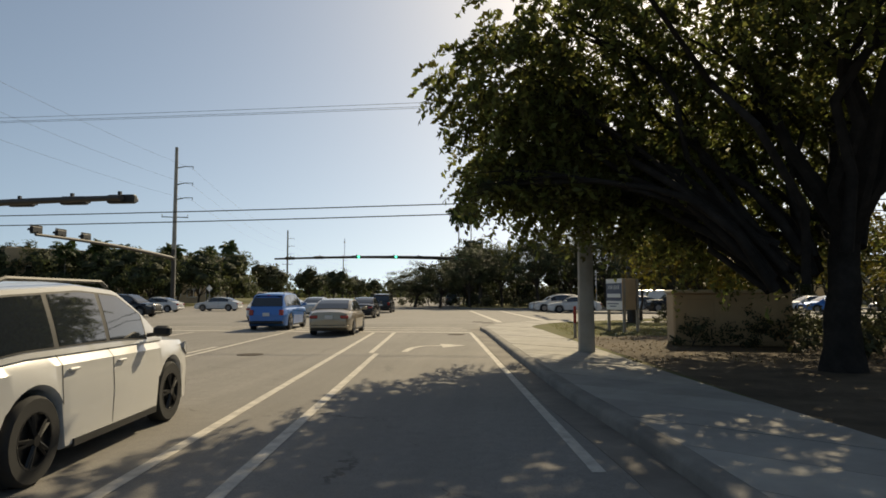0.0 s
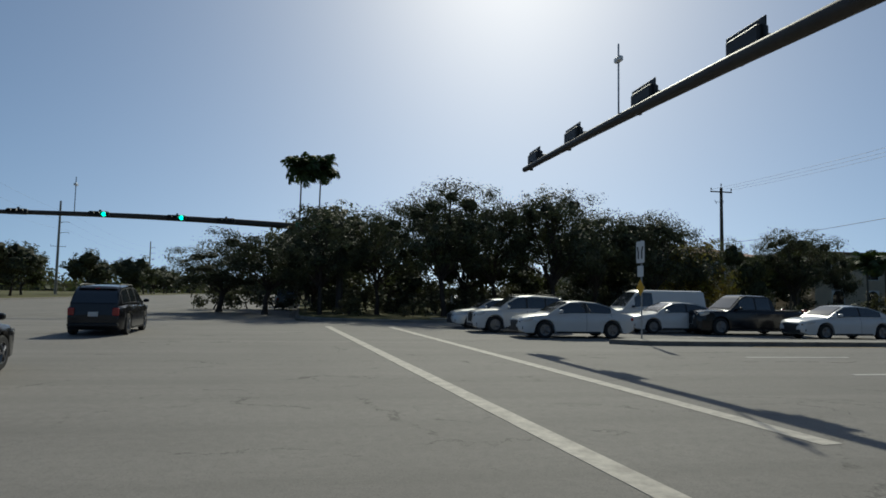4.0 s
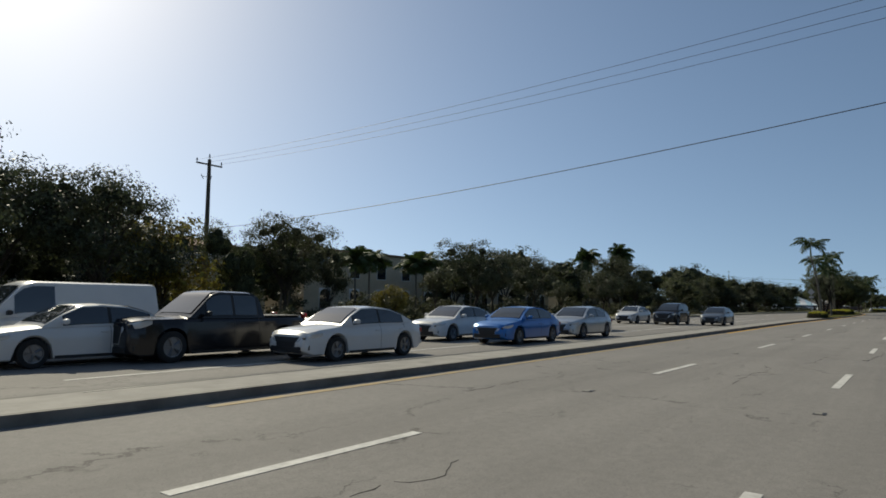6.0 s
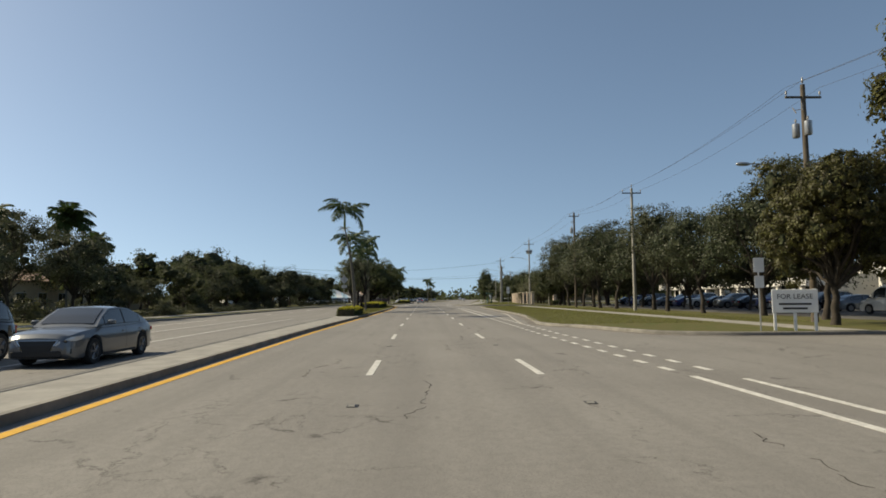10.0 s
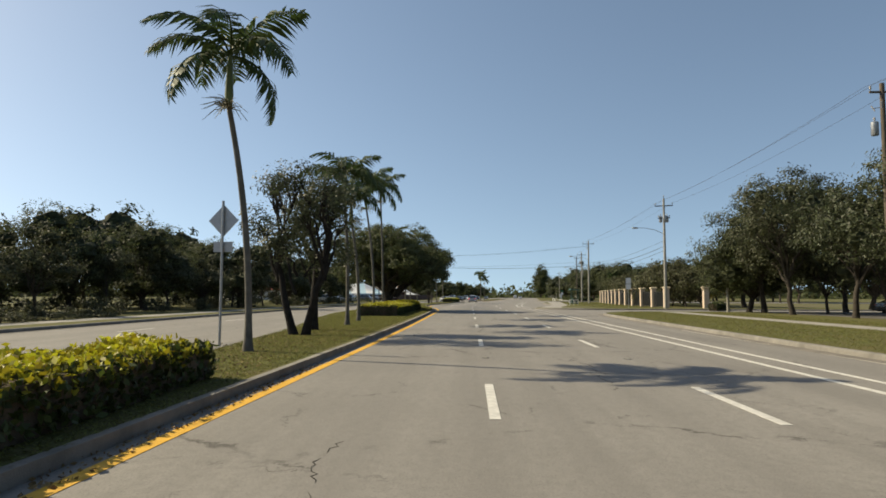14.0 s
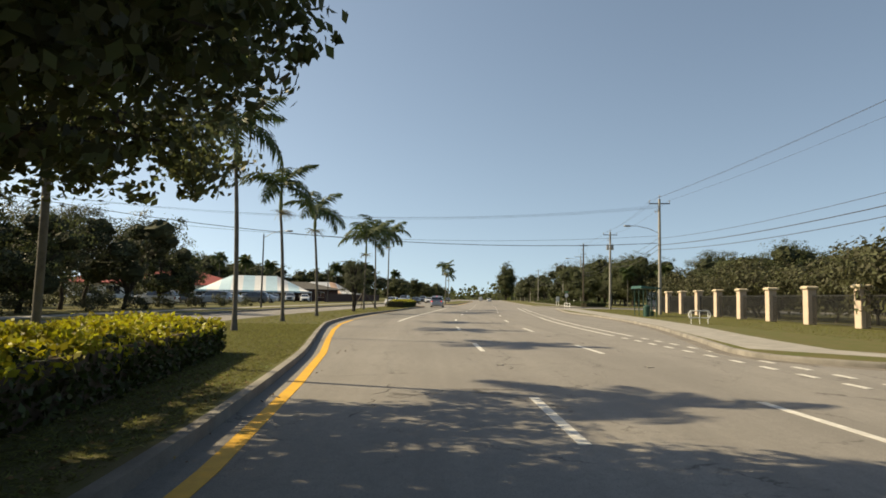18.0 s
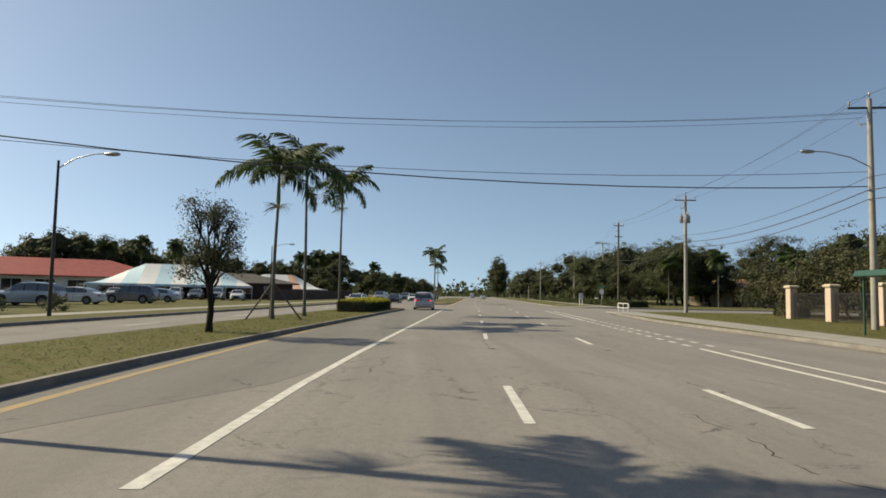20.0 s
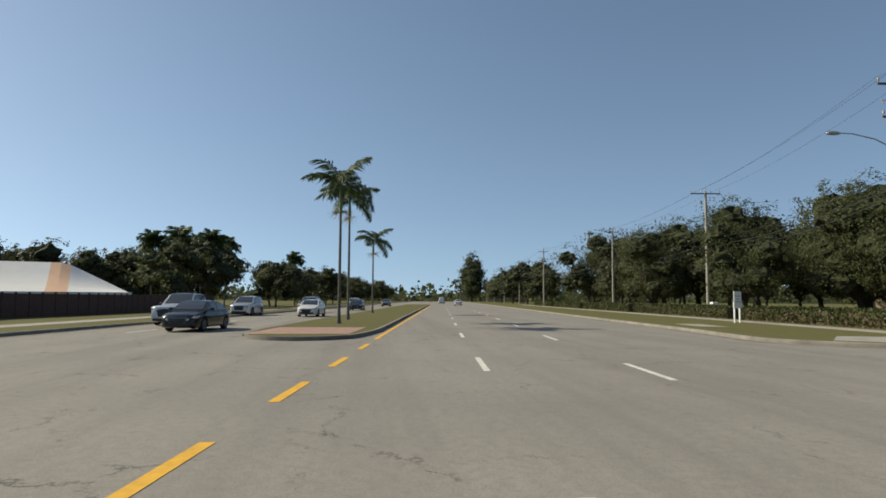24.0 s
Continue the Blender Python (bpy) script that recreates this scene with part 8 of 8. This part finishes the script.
part("mansard_roof", Geo().loft([[(-20, -9.5, 5.0), (20, -9.5, 5.0), (20, -9.3, 5.0), (-20, -9.3, 5.0)], [(-20, -5.2, 7.4), (20, -5.2, 7.4), (20, -5.0, 7.3), (-20, -5.0, 7.3)]]), ROOF_GREY, store2, "sloped grey metal roof")
block("apartment_house", 80, 104, 0, 56, 12, 7.2, STUCCO_CREAM, "two-storey cream house with arched windows behind the trees", "house", ROOF_TILE, wins=[(-25 + 4.6 * k, zc, 1.5, 2.2, True) for k in range(12) for zc in (1.7, 5.2)], hip=0.35)
block("apartment_house", 36, 104, 0, 22, 12, 6.2, STUCCO_CREAM, "two-storey cream house behind the trees", "house", ROOF_TILE, wins=[(-8 + 4.0 * k, zc, 1.4, 1.9, True) for k in range(5) for zc in (1.6, 4.6)], hip=1.6)
block("apartment_house", 140, 106, 0, 44, 12, 4.2, STUCCO_CREAM, "long low cream house behind the trees", "house", ROOF_TILE, wins=[(-19 + 4.6 * k, 1.8, 1.8, 1.6, False) for k in range(9)], hip=2.0)
block("office_building", -75, 119, 55, 40, 22, 9.2, STUCCO_TAN, "flat-roofed tan office building behind palms", "building", wins=[(-16 + 4 * k, zc, 2.6, 1.5, False) for k in range(9) for zc in (2.0, 5.6)])
block("restaurant", 304, 113, -62, 34, 15, 3.2, STUCCO_WHITE, "low white restaurant with a red roof", "building", ROOF_RED, wins=[(-13 + 4.4 * k, 1.7, 2.6, 1.7, False) for k in range(7)], hip=3.0, eave=1.6)
# the walls take the fence brown so that they look shaded
block("house", 309, 84, -68, 20, 12, 2.7, FENCE_SHADE_BROWN, "low pavilion with a dark thatched roof and shade-brown walls behind a brown fence", "pavilion", THATCH, wins=[(-6 + 4 * k, 1.5, 1.6, 1.2, False) for k in range(4)], hip=1.7, eave=1.0)
h2 = block("house", 326.5, -20.3, -128, 22, 10, 3.6, STUCCO_CREAM, "cream villa with a clay roof behind palms", "house", ROOF_TILE, wins=[(-8, 1.6, 1.6, 1.8, False), (8, 1.6, 1.6, 1.8, False), (4, 1.6, 1.6, 1.8, False)], hip=2.2, eave=0.8)
part("porch_roof", Geo().loft([[(-4.6, -8.2, 3.1), (1.6, -8.2, 3.1), (1.6, -4.9, 3.1), (-4.6, -4.9, 3.1)], [(-1.6, -8.0, 4.7), (-1.4, -8.0, 4.7), (-1.4, -4.9, 4.7), (-1.6, -4.9, 4.7)]]), ROOF_TILE, h2)
for u in (-4.0, 1.0):
    part("porch_pillar", Geo().rbox((u, -7.6, 1.55), (0.8, 0.8, 3.1), 0.04), STUCCO_TAN, h2)
part("door", Geo().rbox((-1.5, -5.16, 1.15), (1.6, 0.08, 2.3), 0.02), FENCE_SHADE_BROWN, h2)


def marquee(x, y, rz, w, d, eave, ridge, stripes, label):
    """A peaked fabric marquee: hipped roof in stripes, scalloped valance, poles."""
    ob = thing("marquee", label, "tent", "marquees", spot(x, y, 0.15, rz))
    n = 10 if len(stripes) < 3 else 20
    rr = w / 2 - d / 2 * 0.9
    sag = 0.35
    for k in range(n):
        u0, u1 = -w / 2 + w * k / n, -w / 2 + w * (k + 1) / n
        mat = stripes[k % len(stripes)]
        g = Geo()
        for sg in (-1, 1):
            rows = []
            for u in (u0, u1):
                top = ridge if abs(u) <= rr else ridge - (ridge - eave) * (abs(u) - rr) / (w / 2 - rr)
                row = []
                for t in (0, 0.25, 0.5, 0.75, 1.0):
                    zz = top + (eave - top) * t - sag * math.sin(3.14 * t) * (top - eave) / (ridge - eave)
                    row.append((u, sg * d / 2 * t, zz))
                row.append((u, sg * (d / 2 + 0.01), eave - 0.35))
                rows.append(row)
            g.loft([rows[0], rows[1]] if sg > 0 else [rows[1], rows[0]], caps=False, closed=False)
        part("roof_panel", g, mat, ob, smooth=60)
    for u in [-w / 2 + w * k / 6 for k in range(7)]:
        for v in (-d / 2, d / 2):
            part("pole", Geo().tube([(u, v, -0.1), (u, v, eave)], 0.04, 6), SIGN_WHITE, ob)
    for sg in (-1, 1):
        part("end_valance", Geo().box((sg * w / 2, 0, eave - 0.18), (0.02, d, 0.35)), TENT_WHITE, ob)
    return ob


marquee(297.5, 89.0, 104, 23, 15, 2.1, 5.3, (TENT_WHITE, TENT_BLUE), "large marquee striped white and pale blue")
marquee(332.0, 80.0, 112, 18, 13, 1.9, 4.9, (TENT_WHITE, TENT_WHITE, TENT_WHITE, TENT_WHITE, TENT_WHITE, TENT_WHITE, TENT_ORANGE, TENT_ORANGE, TENT_WHITE, TENT_WHITE), "white marquee with an orange stripe")
bf = thing("board_fence", "long dark brown board fence beside the road", "fence", "")
bpath = rounded([(289.5, 72.8), (305, 70.5), (325, 68.0), (346, 65.6)], 1.2)
for a, b in zip(bpath, bpath[1:]):
    a, b = Vector(a), Vector(b)
    part("board_panel", Geo().box(((a.x + b.x) / 2, (a.y + b.y) / 2, 0.95), ((b - a).length - 0.02, 0.06, 1.7), math.atan2(b.y - a.y, b.x - a.x)), FENCE_SHADE_BROWN, bf)
    part("post", Geo().box((a.x, a.y, 0.98), (0.12, 0.12, 1.85)), FENCE_SHADE_BROWN, bf)

# ---- grass and litter ----
def grass(name, inside, x0, x1, y0, y1, count, seed, label, size=0.05):
    """Short tufts over a lawn; inside tells whether a place is on it."""
    rng = np.random.default_rng(seed)
    x, y = rng.uniform(x0, x1, count), rng.uniform(y0, y1, count)
    keep = np.array([inside(a, b) for a, b in zip(x, y)])
    x, y = x[keep], y[keep]
    n = len(x)
    h = size * rng.uniform(0.6, 1.7, n)
    a = rng.uniform(0, 6.283, n)
    w = rng.uniform(0.008, 0.02, n)
    lx, ly = rng.normal(size=n) * h * 2.4, rng.normal(size=n) * h * 2.4
    base = np.full(n, 0.146)
    co = np.stack([np.stack([x - np.cos(a) * w, y - np.sin(a) * w, base], 1), np.stack([x + np.cos(a) * w, y + np.sin(a) * w, base], 1), np.stack([x + lx, y + ly, base + h], 1)], 1).reshape(-1, 3)
    me = bpy.data.meshes.new("grass")
    me.vertices.add(3 * n)
    me.vertices.foreach_set("co", co.ravel())
    me.loops.add(3 * n)
    me.loops.foreach_set("vertex_index", np.arange(3 * n))
    me.polygons.add(n)
    me.polygons.foreach_set("loop_start", np.arange(n) * 3)
    me.materials.append(GRASS_BLADE)
    me.update(calc_edges=True)
    ob = new(name, me)
    return tagged(ob, label, "grass", "", "stuff")


def on_median(x, y):
    far = interp(x, [(100, 57.2), (110, 57.5), (125, 59.0), (140, 61.2), (150, 62.3), (160, 62.7), (187, 62.7)])
    near = interp(x, [(100, 54.95), (158, 54.95), (166, 55.15), (175, 55.75), (184, 56.85), (193, 57.85), (203, 58.5), (260, 58.6)])
    return near < y - bend(x) < (far if x < 187 else 62.6)


grass("grass", on_median, 100, 190, 54.7, 62.8, 400000, 61, "mown grass with dry patches on the median", 0.024)
grass("grass", on_median, 190, 256, 50, 63, 36000, 62, "mown grass on the median", 0.05)
grass("grass", lambda x, y: y < interp(x, [(76, 42.0), (84, 42.7), (96, 41.1), (118, 40.5), (150, 39.6), (158, 36)]) and not 31.3 < y < 33.3, 78, 158, 28, 43, 70000, 63, "mown lawn beside the road", 0.05)
grass("grass", lambda x, y: y < 37.8 and x > 54.9 - 100 and not (x < 8 and y > 30 + 1.1 * x) and x > 2.7 and not (x < 14.5 and y < 23.5), 2, 52, 20, 38, 40000, 64, "patchy lawn at the corner", 0.05)
grass("grass", lambda x, y: fence_at(x) + 0.4 < y < 34.5 + bend(x), 176, 256, 20, 36, 36000, 65, "mown lawn before the fence", 0.05)

# fallen leaves in the gutter and under the big trees
lrng = np.random.default_rng(71)
lp = []
for x0, x1, y0, y1, n in ((99, 112, 54.45, 54.95, 900), (112, 187, 54.6, 54.93, 90), (108, 126, 55.3, 58.5, 1400), (155, 170, 55.3, 58, 700), (3, 14, 14, 30, 3500)):
    lp.append(np.stack([lrng.uniform(x0, x1, n), lrng.uniform(y0, y1, n), np.full(n, 0.02 if y0 < 55.2 and x0 > 50 else 0.17)], 1))
fallen = part("fallen_leaves", leaf_mesh(np.concatenate(lp), 0.032, LEAF_PALM_DRY, lrng, flat=0.85), None)
tagged(fallen, "scattered dry brown fallen leaves", "leaves", "", "stuff")
